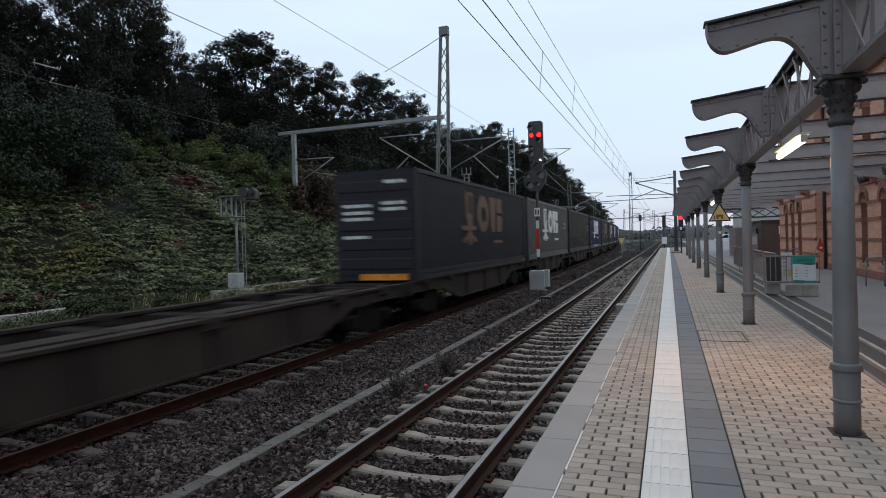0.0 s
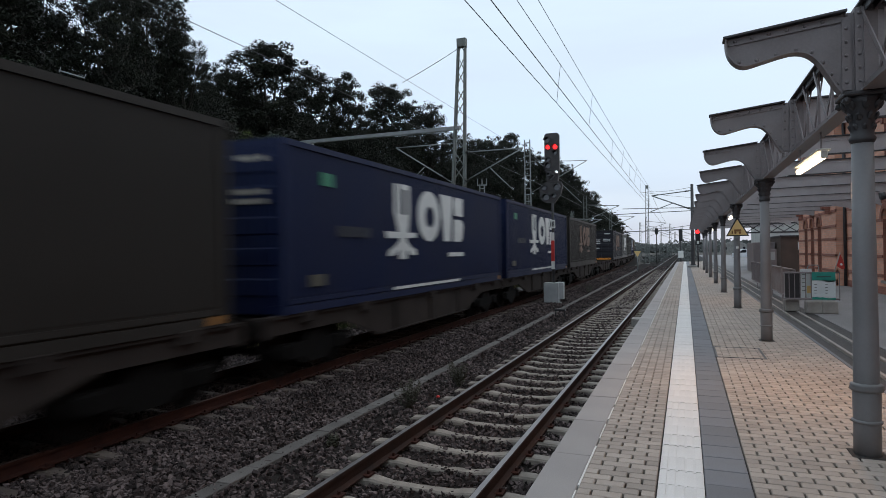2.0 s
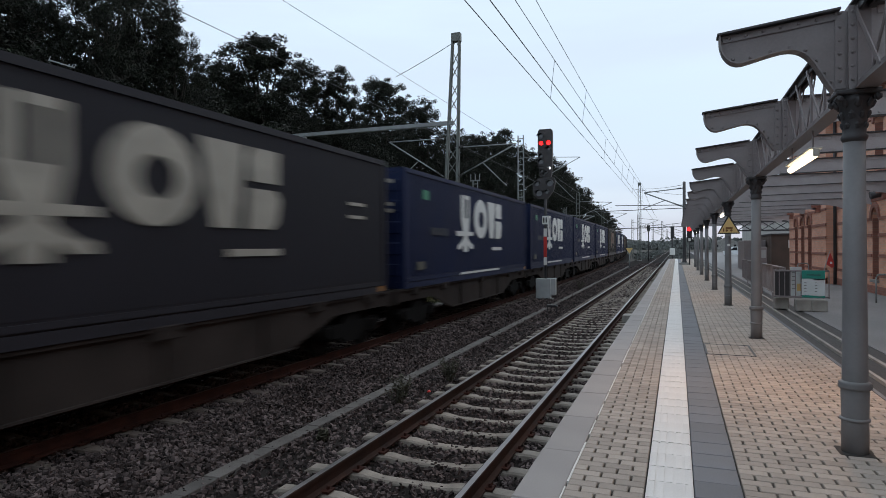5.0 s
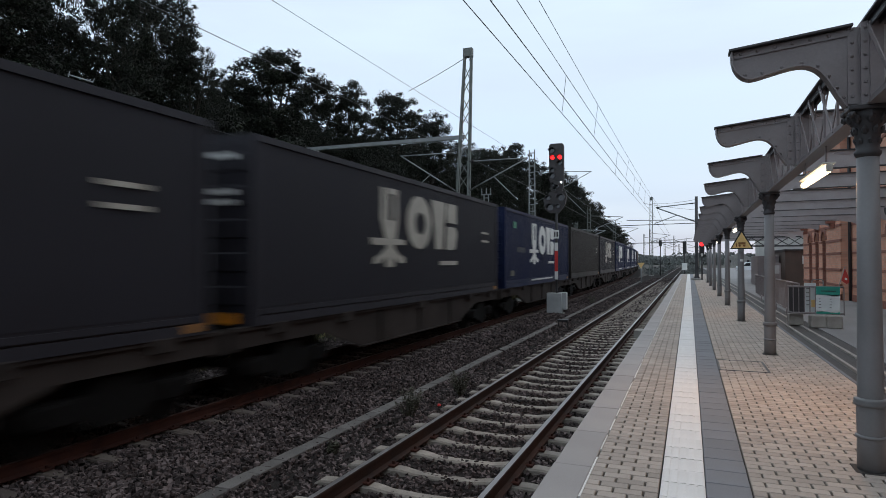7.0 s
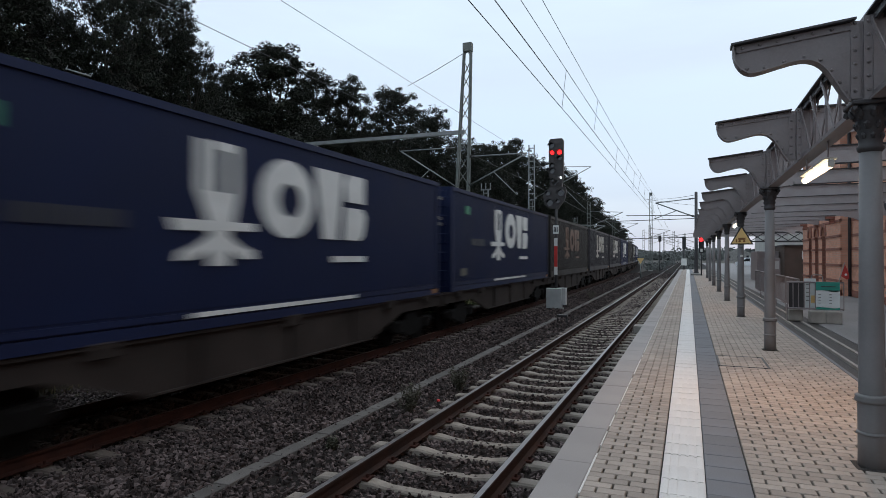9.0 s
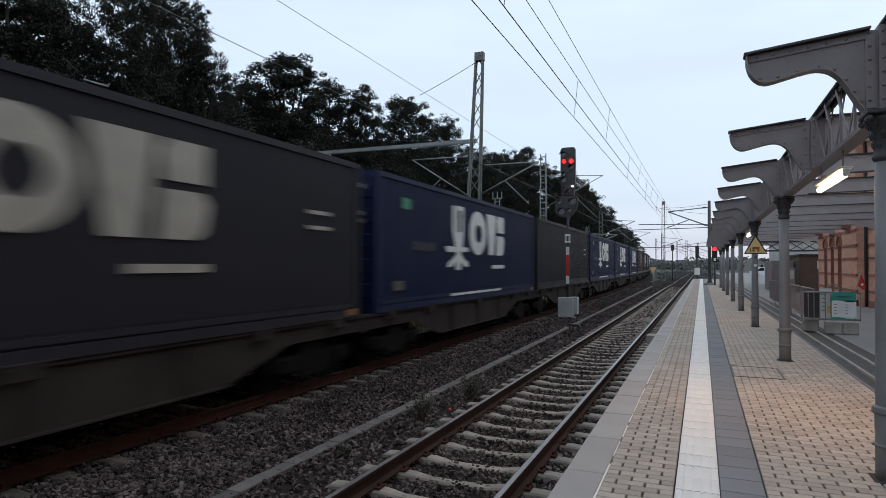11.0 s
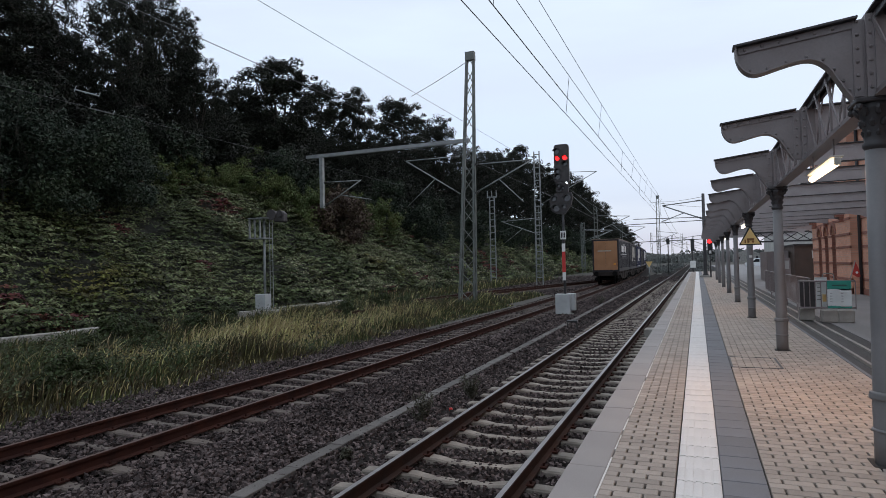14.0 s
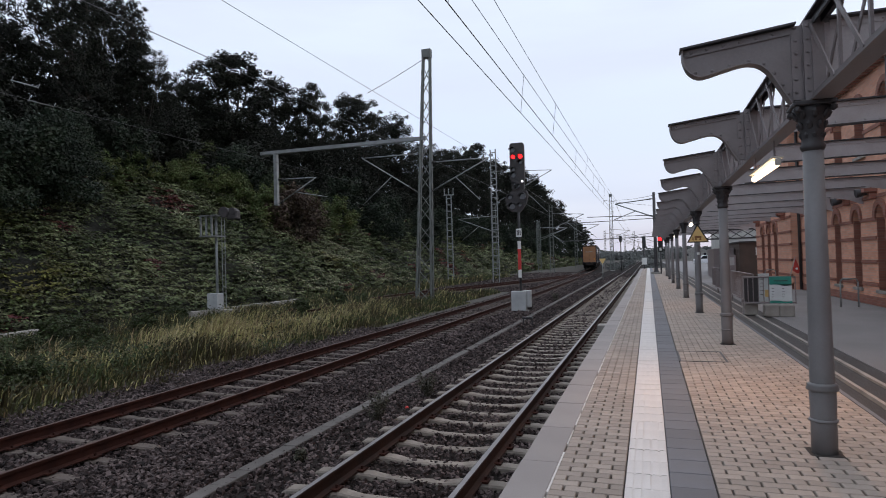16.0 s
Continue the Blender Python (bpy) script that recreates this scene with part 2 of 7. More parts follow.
def plate(bm, points, thick, m, mi=0):
    """A flat shape given in x, y, thickened along z, and laid by the matrix m."""
    lo = [bm.verts.new(m @ Vector((x, y, 0))) for x, y in points]
    hi = [bm.verts.new(m @ Vector((x, y, thick))) for x, y in points]
    n = len(points)
    fs = [bm.faces.new(hi), bm.faces.new(lo[::-1])]
    fs += [bm.faces.new((lo[i], lo[(i + 1) % n], hi[(i + 1) % n], hi[i])) for i in range(n)]
    for f in fs:
        f.material_index = mi
    return bm


def mesh_of(name, bm, mats):
    me = bpy.data.meshes.new(name)
    bmesh.ops.recalc_face_normals(bm, faces=bm.faces)
    bm.to_mesh(me)
    bm.free()
    for m in mats if isinstance(mats, (list, tuple)) else [mats]:
        me.materials.append(m)
    return me


def part(name, bm, mats, parent=None, label="", at=None):
    """Links a bmesh as one mesh object under a thing or a part."""
    ob = new(name, bm if isinstance(bm, bpy.types.Mesh) else mesh_of(name, bm, mats))
    ob.parent = parent
    if at is not None:
        ob.matrix_basis = at
    if label:
        ob["label"] = label
    return ob


def thing(name, m, label, category, group="", kind=""):
    ob = new(name)
    ob.empty_display_size = 0.2
    ob.matrix_basis = m
    return tagged(ob, label, category, group, kind)


def raw(name, verts, faces, mats, smooth=False):
    me = bpy.data.meshes.new(name)
    me.from_pydata(verts, [], faces)
    for m in mats if isinstance(mats, (list, tuple)) else [mats]:
        me.materials.append(m)
    if smooth:
        me.polygons.foreach_set("use_smooth", [True] * len(me.polygons))
    me.update()
    return me


# ---- plan ----
RAIL_Z = -0.67            # top of the rails, under the platform's surface at 0
NEAR_X = -2.605           # middle of the platform track
EDGE_X = -0.994           # platform edge
FAR_X = -7.78             # middle of the train's track


def far_x(y):
    """The train's track runs straight, then bends gently to the left."""
    return FAR_X - 0.000255 * max(0.0, y - 17.0) ** 2


def heading(y):
    return math.degrees(math.atan(2 * 0.000255 * max(0.0, y - 17.0)))


def third_x(y):
    """A side track by the bank that swings over to join the train's track."""
    t = min(1.0, max(0.0, (y - 30.0) / 65.0))
    t = t * t * (3 - 2 * t)
    return (1 - t) * -17.1 + t * far_x(y)


PILLARS = [5.6 + 6.27 * k for k in range(-1, 8)]


# ---- ground and tracks ----
def ground():
    bm = bmesh.new()
    bmesh.ops.create_grid(bm, x_segments=2, y_segments=2, size=1500)
    bmesh.ops.translate(bm, verts=bm.verts, vec=(0, 400, -1.0))
    tagged(part("ground", bm, M_EARTH), "dark earth ground reaching the horizon", "ground", kind="structure")


def bed(name, xf, half, y0, y1, label):
    """A ballast bed with sloping shoulders along a track."""
    v, f = [], []
    ys = [y0 + (y1 - y0) * i / 120 for i in range(121)]
    for y in ys:
        for dx, z in ((-half - 0.5, -1.02), (-half, RAIL_Z - 0.25), (half, RAIL_Z - 0.25), (half + 0.5, -1.02)):
            v.append((xf(y) + dx, y, z + 0.012 * noise.noise((dx * 3, y * 1.3, 0))))
    for i in range(120):
        for j in range(3):
            f.append((i * 4 + j, i * 4 + j + 1, i * 4 + j + 5, i * 4 + j + 4))
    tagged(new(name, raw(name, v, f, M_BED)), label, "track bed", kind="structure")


RAIL_PROFILE = [(-0.07, -0.172), (0.07, -0.172), (0.07, -0.16), (0.012, -0.14), (0.010, -0.045), (0.036, -0.035), (0.036, -0.004), (0.028, 0.0), (-0.028, 0.0), (-0.036, -0.004), (-0.036, -0.035), (-0.010, -0.045), (-0.012, -0.14), (-0.07, -0.16)]


def rail(name, xf, y0, y1, top, label, side=None):
    v, f = [], []
    n, k = 100, len(RAIL_PROFILE)
    ys = [y0 + (y1 - y0) * (i / n) ** 1.3 for i in range(n + 1)]
    for y in ys:
        v += [(xf(y) + px, y, RAIL_Z + pz) for px, pz in RAIL_PROFILE]
    for i in range(n):
        for j in range(k):
            f.append((i * k + j, i * k + (j + 1) % k, (i + 1) * k + (j + 1) % k, (i + 1) * k + j))
    me = raw(name, v, f, [side or M_RUST, top])
    for i, p in enumerate(me.polygons):
        p.material_index = 1 if i % k == 7 else 0
    tagged(new(name, me), label, "rail", "rails", "structure")


def sleeper_mesh(name, mat, dip):
    """A concrete sleeper with a slimmer, lower middle and sloping ends."""
    bm = bmesh.new()
    st = [(-1.3, 0.08, -0.06), (-1.22, 0.09, -0.01), (-0.95, 0.095, 0.0), (-0.55, 0.09, 0.0), (-0.35, 0.078, -dip), (0, 0.072, -dip * 1.15)]
    st += [(-x, w, z) for x, w, z in st[-2::-1]]
    rings = []
    for x, w, z in st:
        rings.append([bm.verts.new(c) for c in ((x, -w - 0.03, -0.2), (x, -w, z - 0.02), (x, -w + 0.02, z), (x, w - 0.02, z), (x, w, z - 0.02), (x, w + 0.03, -0.2))])
    for a, b in zip(rings, rings[1:]):
        for i in range(5):
            bm.faces.new((a[i], a[i + 1], b[i + 1], b[i]))
    bm.faces.new(rings[0])
    bm.faces.new(rings[-1])
    return mesh_of(name, bm, mat)


def clip_mesh():
    """Rail fastening: a ribbed plate with two bolts."""
    bm = bmesh.new()
    for s in (-1, 1):
        box(bm, s * 0.09 - 0.045, s * 0.09 + 0.045, -0.07, 0.07, -0.002, 0.02)
        rod(bm, (s * 0.095, 0, 0.01), (s * 0.095, 0, 0.055), 0.018, 0.016, 6)
    return mesh_of("rail_clip", bm, M_RUST)


def tracks():
    bed("near_track_bed", lambda y: NEAR_X, 1.55, -20, 260, "dark grey ballast bed of the platform track")
    bed("far_track_bed", far_x, 1.75, -80, 420, "brown-grey ballast bed of the train's track")
    bed("third_track_bed", third_x, 1.6, 27, 96, "weedy ballast bed of a side track by the bank")
    for s in (-0.7535, 0.7535):
        rail("near_rail", lambda y: NEAR_X + s, -20, 260, M_RAILTOP, "steel rail with a worn bright head and dark brown sides", M_RAILSIDE)
        rail("far_rail", lambda y: far_x(y) + s, -80, 420, M_RAILDULL, "rust-brown steel rail under the train")
        rail("third_rail", lambda y: third_x(y) + s, 27, 96, M_RAILDULL, "rust-brown rail of a side track")
    sl, old, clip = sleeper_mesh("sleeper", M_SLEEPER, 0.03), sleeper_mesh("old_sleeper", M_SLEEPER_OLD, 0.012), clip_mesh()
    host = thing("near_track", pose(0, 0, 0), "platform track on pale concrete sleepers", "railway track", kind="structure")
    host2 = thing("far_track", pose(0, 0, 0), "train's track on brown stained sleepers", "railway track", kind="structure")
    for i in range(120):
        y = 1.0 + i * 0.62
        dz = -0.012 * random.random()
        o = part("sleeper", sl, None, host, at=pose(NEAR_X + random.uniform(-0.02, 0.02), y, RAIL_Z - 0.175 + dz, 0, 0, random.uniform(-0.6, 0.6)))
        for s in (-0.7535, 0.7535):
            part("rail_clip", clip, None, host, at=pose(NEAR_X + s, y, RAIL_Z - 0.172))
    for i in range(110):
        y = 0.5 + i * 0.63
        m = pose(far_x(y) + random.uniform(-0.03, 0.03), y, RAIL_Z - 0.178 - 0.015 * random.random(), 0, 0, random.uniform(-1, 1) - heading(y))
        part("sleeper", old, None, host2, at=m)
        for s in (-0.7535, 0.7535):
            part("rail_clip", clip, None, host2, at=pose(far_x(y) + s, y, RAIL_Z - 0.172))
    h3 = thing("third_track", pose(0, 0, 0), "side track on brown sleepers beside the bank", "railway track", kind="structure")
    for i in range(70):
        y = 28 + i * 0.65
        part("sleeper", old, None, h3, at=pose(third_x(y), y, RAIL_Z - 0.18, 0, 0, 0))


def stones(name, regions, seed, label):
    """Loose ballast: small broken stones, in one mesh."""
    rng = np.random.default_rng(seed)
    bv = np.array([(x, y, z) for x in (-0.62, 0.62) for y in (-0.62, 0.62) for z in (-0.62, 0.62)])
    bf = np.array([(0, 1, 3), (0, 3, 2), (4, 6, 7), (4, 7, 5), (0, 4, 5), (0, 5, 1), (2, 3, 7), (2, 7, 6), (0, 2, 6), (0, 6, 4), (1, 5, 7), (1, 7, 3)])
    allv, allf, off = [], [], 0
    for x0, x1, y0, y1, z, count, size in regions:
        p = np.stack([rng.uniform(x0, x1, count), y0 + (y1 - y0) * rng.random(count) ** 1.25, np.full(count, z)], 1)
        s = size * rng.uniform(0.55, 1.25, (count, 1, 1))
        sh = bv[None] * (1 + rng.uniform(-0.42, 0.42, (count, 8, 3)))
        sh = sh * rng.uniform(0.65, 1.25, (count, 1, 3)) * s
        a = rng.uniform(0, 6.283, count)
        c, n = np.cos(a), np.sin(a)
        x = sh[:, :, 0] * c[:, None] - sh[:, :, 1] * n[:, None]
        y = sh[:, :, 0] * n[:, None] + sh[:, :, 1] * c[:, None]
        p[:, 0] += np.where(p[:, 0] < -5, -0.000255 * np.maximum(0, p[:, 1] - 17) ** 2, 0)
        tx, ty = rng.normal(0, 0.35, (2, count, 1))
        w = np.stack([x, y, sh[:, :, 2] * 0.8 + tx * x + ty * y], 2) + p[:, None]
        w[:, :, 2] += rng.uniform(-0.02, 0.034, (count, 1))
        allv.append(w.reshape(-1, 3))
        allf.append((bf[None] + (np.arange(count) * 8)[:, None, None]).reshape(-1, 3) + off)
        off += count * 8
    me = raw(name, np.concatenate(allv).tolist(), np.concatenate(allf).tolist(), M_BALLAST)
    tagged(new(name, me), label, "ballast", kind="stuff")


def ballast():
    zt = RAIL_Z - 0.238
    reg = [(NEAR_X - 1.95, NEAR_X + 1.55, 2.2, 16, zt - 0.016, 22000, 0.031), (NEAR_X - 1.95, NEAR_X + 1.55, 16, 45, zt - 0.016, 12000, 0.042),
           (-6.6, -4.5, 3.0, 16, -0.902, 17000, 0.032), (-6.6, -4.5, 16, 45, -0.902, 7000, 0.046),
           (-9.6, -6.0, 3.0, 18, zt - 0.002, 21000, 0.034), (-9.6, -6.0, 18, 50, zt - 0.004, 10000, 0.05),
           (NEAR_X - 2.0, NEAR_X + 1.55, 45, 95, zt - 0.01, 5000, 0.06), (-9.8, -4.6, 45, 95, zt, 8000, 0.065),
           (-10.9, -9.5, 3.0, 22, -0.95, 7000, 0.034), (-19, -10.0, 48, 110, -0.98, 7000, 0.08)]
    stones("ballast_stones", reg, 5, "loose dark grey broken ballast stones between and beside the rails")
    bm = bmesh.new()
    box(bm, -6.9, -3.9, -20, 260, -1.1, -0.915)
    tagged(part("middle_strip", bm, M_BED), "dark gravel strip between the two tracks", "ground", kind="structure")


# ---- platform ----
def platform():
    bm = bmesh.new()
    box(bm, EDGE_X + 0.06, 2.03, -8, 82, -1.1, -0.03)
    tagged(part("platform_core", bm, M_JOINT), "platform body with dark sand joints", "platform", kind="structure")
    bm = bmesh.new()
    box(bm, EDGE_X + 0.02, EDGE_X + 0.30, -8, 82, -1.1, -0.085)
    tagged(part("platform_wall", bm, M_CONC), "concrete platform wall above the track", "platform", kind="structure")


def forecourt():
    """Strips beside the platform and the asphalt in front of the station house."""
    for name, x0, x1, z, mat, label in (("edging", 2.03, 2.075, -0.004, M_DARKSLAB, "narrow dark edging stone"), ("gutter_channel", 2.075, 2.28, -0.05, M_GUTTER, "dark sunken gutter channel"),
                                        ("kerb", 2.28, 2.325, -0.005, M_KERB, "pale narrow kerb"), ("dark_strip", 2.325, 2.59, -0.03, M_GUTTER, "dark asphalt strip"),
                                        ("kerb_edge", 2.59, 2.645, 0.0, M_KERB, "pale kerb with a yellowish edge"), ("gutter", 2.645, 2.9, -0.03, M_GUTTER, "dark paved gutter")):
        bm = bmesh.new()
        box(bm, x0, x1, -8, 82, -1.05, z)
        tagged(part(name, bm, mat), label, "kerb", kind="structure")
    bm = bmesh.new()
    box(bm, 2.9, 60, -30, 160, -1.05, -0.015)
    tagged(part("forecourt", bm, M_FORECOURT), "grey asphalt forecourt beside the station house", "pavement", kind="structure")


ground()
tracks()
ballast()
platform()
forecourt()


# ---- the train ----
SPEED = 26.0           # metres a second
TAIL_Y = 9.35             # the rear end of the last container at 12 s


def logo(bm, y, z, s, mi):
    """An emblem of bars and three plain blocks, printed on a container's side; y is its front end."""
    d = 0.006
    def b(y0, y1, z0, z1):
        box(bm, -d, d, y + y0 * s, y + y1 * s, z + z0 * s, z + z1 * s, mi=mi)
    m = Matrix.Translation((-d, y, z)) @ Matrix(((0, 0, 1, 0), (1, 0, 0, 0), (0, 1, 0, 0), (0, 0, 0, 1)))
    def fill(*pts):
        plate(bm, [(a * s, c * s) for a, c in pts], 2 * d, m, mi)
    # a tower of two posts over a tapering body, a long cross bar and two splayed feet
    b(-5.08, -4.86, 0.62, 1.38)
    b(-4.76, -4.62, 0.62, 1.40)
    b(-4.62, -4.36, 1.27, 1.40)
    b(-4.36, -4.18, 0.62, 1.40)
    fill((-5.08, 0.62), (-4.18, 0.62), (-4.28, 0.17), (-4.86, 0.17))
    fill((-5.58, 0.17), (-3.76, 0.17), (-3.76, 0.04), (-5.50, 0.0))
    b(-4.82, -4.38, -0.52, 0.02)
    fill((-4.82, -0.06), (-4.82, -0.26), (-5.12, -0.42), (-5.44, -0.44), (-5.38, -0.30), (-5.08, -0.20))
    fill((-4.38, -0.06), (-4.12, -0.20), (-3.80, -0.28), (-3.76, -0.42), (-4.10, -0.42), (-4.38, -0.26))
    # three plain blocks: a thick ring, a wedge and two stacked blocks
    arc = [2 * math.pi * i / 22 for i in range(23)]
    ring = [(-2.86 + 0.80 * math.cos(a), 0.66 + 0.71 * math.sin(a)) for a in arc]
    inner = [(-2.80 + 0.34 * math.cos(a), 0.64 + 0.30 * math.sin(a)) for a in arc]
    for i in range(22):
        fill(ring[i], ring[i + 1], inner[i + 1], inner[i])
    fill((-2.00, 1.36), (-0.98, 1.36), (-1.18, -0.03), (-1.72, -0.03))
    fill((-0.90, 1.2), (-0.76, 1.36), (-0.06, 1.36), (-0.06, 0.78), (-0.84, 0.78))
    fill((-0.88, 0.66), (-0.14, 0.66), (0.0, 0.5), (-0.10, 0.08), (-0.28, -0.03), (-0.92, -0.03))


def side_by_side(bm):
    """Split a print into the figures that stand side by side along the container."""
    seen, spans = set(), []
    for v in bm.verts:
        if v in seen:
            continue
        todo, mine = [v], set()
        while todo:
            q = todo.pop()
            if q in mine:
                continue
            mine.add(q)
            todo += [e.other_vert(q) for e in q.link_edges]
        seen |= mine
        ys = [q.co.y for q in mine]
        spans.append([min(ys), max(ys), mine])
    spans.sort(key=lambda s: s[0])
    merged = []
    for a, b, mine in spans:
        if merged and a < merged[-1][1] + 0.02:
            merged[-1][1] = max(b, merged[-1][1])
            merged[-1][2] |= mine
        else:
            merged.append([a, b, set(mine)])
    out = []
    for a, b, mine in merged:
        nb = bmesh.new()
        at = {q: nb.verts.new(q.co) for q in bm.verts if q in mine}
        for f in bm.faces:
            if f.verts[0] in mine:
                nb.faces.new([at[q] for q in f.verts])
        bmesh.ops.remove_doubles(nb, verts=nb.verts[:], dist=0.0008)
        out.append(nb)
    bm.free()
    return out


def container_meshes(paint, print_mat, kind):
    """Parts of one 45-foot box, 13.55 m long, its front end at y = 0 and its floor at z = 0: name, mesh."""
    L, W, H = 13.55, 2.5, 3.14
    out = []
    bm = bmesh.new()
    box(bm, -W / 2 + 0.04, W / 2 - 0.04, -L + 0.06, -0.06, 0.12, H - 0.05)
    out.append(("body", mesh_of("body", bm, paint), ""))
    for s in (-1, 1):
        x = s * (W / 2 - 0.03)
        flat = Matrix(((0, 1, 0, x), (1, 0, 0, 0), (0, 0, 1, 0), (0, 0, 0, 1)))
        prof = []
        for i in range(96):
            y = -0.22 - i * 0.1375
            prof += [(y, -0.012 * s), (y - 0.012, 0.012 * s), (y - 0.07, 0.012 * s), (y - 0.082, -0.012 * s)]
        v = [(x + d, y, z) for y, d in prof for z in (0.3, H - 0.12)]
        out.append(("corrugated_side", raw("side", v, [(2 * i, 2 * i + 2, 2 * i + 3, 2 * i + 1) for i in range(len(prof) - 1)], paint), ""))
    bm = bmesh.new()
    for s in (-1, 1):
        x = s * W / 2
        box(bm, x - 0.06, x + 0.012, -L, 0, 0.0, 0.15) if s > 0 else box(bm, x - 0.012, x + 0.06, -L, 0, 0.0, 0.15)
        box(bm, x - 0.05, x + 0.012, -L, 0, H - 0.11, H) if s > 0 else box(bm, x - 0.012, x + 0.05, -L, 0, H - 0.11, H)
        box(bm, x - 0.01 * s - 0.012, x - 0.01 * s + 0.012, -L + 0.2, -0.2, 0.18, 0.26)
        for y in (-L, -0.14):
            box(bm, x - 0.14 if s > 0 else x - 0.014, x + 0.014 if s > 0 else x + 0.14, y, y + 0.14, 0.0, H, 0.01)
    for y in (-L, -0.12):
        box(bm, -W / 2, W / 2, y, y + 0.12, 0, 0.16)
        box(bm, -W / 2, W / 2, y, y + 0.12, H - 0.12, H)
    out.append(("frame", mesh_of("frame", bm, paint), ""))
    for x0, x1 in ((-W / 2 + 0.14, -0.01), (0.01, W / 2 - 0.14)):
        bm = bmesh.new()
        face = [(-0.02, 0.17)]
        for k in range(5):
            z = 0.32 + k * 0.55
            face += [(-0.02, z), (-0.045, z + 0.03), (-0.045, z + 0.30), (-0.02, z + 0.33)] if kind != "tail" else []
        face += [(-0.02, H - 0.13), (0.05, H - 0.13), (0.05, 0.17)]
        plate(bm, face, x1 - x0, Matrix(((0, 0, 1, x0), (1, 0, 0, -L), (0, 1, 0, 0), (0, 0, 0, 1))))
        out.append(("door", mesh_of("door", bm, M_TAIL if kind == "tail" else paint), "tan plywood-coloured door" if kind == "tail" else ""))
    bm = bmesh.new()
    for x in (-0.75, -0.3, 0.3, 0.75):
        rod(bm, (x, -L - 0.05, 0.1), (x, -L - 0.05, H - 0.1), 0.018, seg=6)
        box(bm, x - 0.02, x + 0.16, -L - 0.07, -L - 0.045, 1.05, 1.09)
    out.append(("lock_bars", mesh_of("lock_bars", bm, M_TAIL if kind == "tail" else paint), "upright door locking bars"))
    x = W / 2 + 0.004
    if kind == "tail":
        bm = bmesh.new()
        for i, (w, hh) in enumerate(((0.52, 0.66), (0.60, 0.66), (0.50, 0.66), (0.40, 0.86), (0.60, 0.66), (0.22, 0.90), (0.22, 0.90), (0.54, 0.66), (0.58, 0.66))):
            y = -10.3 + i * 0.6
            box(bm, x - 0.005, x + 0.005, y, y + w - 0.06, 1.92, 1.92 + hh)
        box(bm, x - 0.005, x + 0.005, -10.6, -4.5, 1.68, 1.75)
        out.append(("lettering", mesh_of("lettering", bm, M_LOGO), "white lettering shown as plain bars"))
        bm = bmesh.new()
        box(bm, x - 0.005, x + 0.005, -10.3, -4.9, 1.44, 1.53)
        out.append(("small_lettering", mesh_of("small_lettering", bm, M_FAINT), "faint small lettering as a plain bar"))
        bm = bmesh.new()
        for s in (-1, 1):
            box(bm, s * (W / 2 - 0.02) - 0.05, s * (W / 2 - 0.02) + 0.05, -L, 0, H, H + 0.07)
        box(bm, -W / 2, W / 2, -L, -L + 0.1, H, H + 0.07)
        out.append(("roof_rail", mesh_of("roof_rail", bm, M_ROOFEDGE), "dull tan roof edge"))
        bm = bmesh.new()
        box(bm, 0.72, 0.95, -L - 0.06, -L - 0.03, 0.62, 0.82)
        out.append(("tail_plate", mesh_of("tail_plate", bm, M_AMBER), "small amber tail plate"))
        bm = bmesh.new()
        box(bm, -0.75, 0.55, -L - 0.035, -L - 0.02, 1.98, 2.1)
        out.append(("door_stripe", mesh_of("door_stripe", bm, M_LOGOGREY), "pale stripe on the doors"))
        return out
    if print_mat:
        bm = bmesh.new()
        m = Matrix.Translation((x, 0, 0))
        logo(bm, -4.2, 1.42, 0.97, 0)
        bmesh.ops.transform(bm, matrix=m, verts=bm.verts)
        lab = "faded orange emblem print" if print_mat is M_LOGOORANGE else "pale emblem print of bars and blocks"
        for piece in side_by_side(bm):
            out.append(("printed_emblem", mesh_of("emblem", piece, print_mat), lab))
        bm = bmesh.new()
        box(bm, x - 0.006, x + 0.006, -5.55, -4.22, 0.94, 1.06)
        out.append(("printed_line", mesh_of("printed_line", bm, print_mat), "small print as a plain bar"))
    if kind == "plain":
        for z in (1.70, 1.98):
            bm = bmesh.new()
            box(bm, x - 0.004, x + 0.006, -1.8, -1.1, z, z + 0.07)
            out.append(("small_print", mesh_of("small_print", bm, M_LOGOGREY), "pale small print as plain bars"))
    if kind == "stripe":
        bm = bmesh.new()
        box(bm, x, x + 0.014, -9.2, -4.6, 0.18, 0.25)
        out.append(("white_stripe", mesh_of("stripe", bm, M_LOGO), "white stripe along the bottom rail"))
        bm = bmesh.new()
        box(bm, x - 0.004, x + 0.006, -12.3, -11.9, 2.40, 2.66)
        out.append(("placard", mesh_of("placard", bm, M_GREEN), "small green placard"))
        bm = bmesh.new()
        for k in range(9):
            box(bm, x - 0.004, x + 0.005, -11.75 + k * 0.16, -11.75 + k * 0.16 + 0.11, 1.42, 1.64)
        out.append(("faint_lettering", mesh_of("faint_lettering", bm, M_FAINT), "faint worn lettering as plain bars"))
        bm = bmesh.new()
        box(bm, x - 0.004, x + 0.012, -12.75, -12.2, 0.46, 0.68)
        out.append(("rear_plate", mesh_of("rear_plate", bm, M_YELLOW), "dull yellow plate"))
    bm = bmesh.new()
    box(bm, x - 0.004, x + 0.016, -0.44, -0.18, 0.04, 0.16)
    out.append(("corner_plate", mesh_of("corner_plate", bm, M_CORNER), "amber corner plate"))
    bm = bmesh.new()
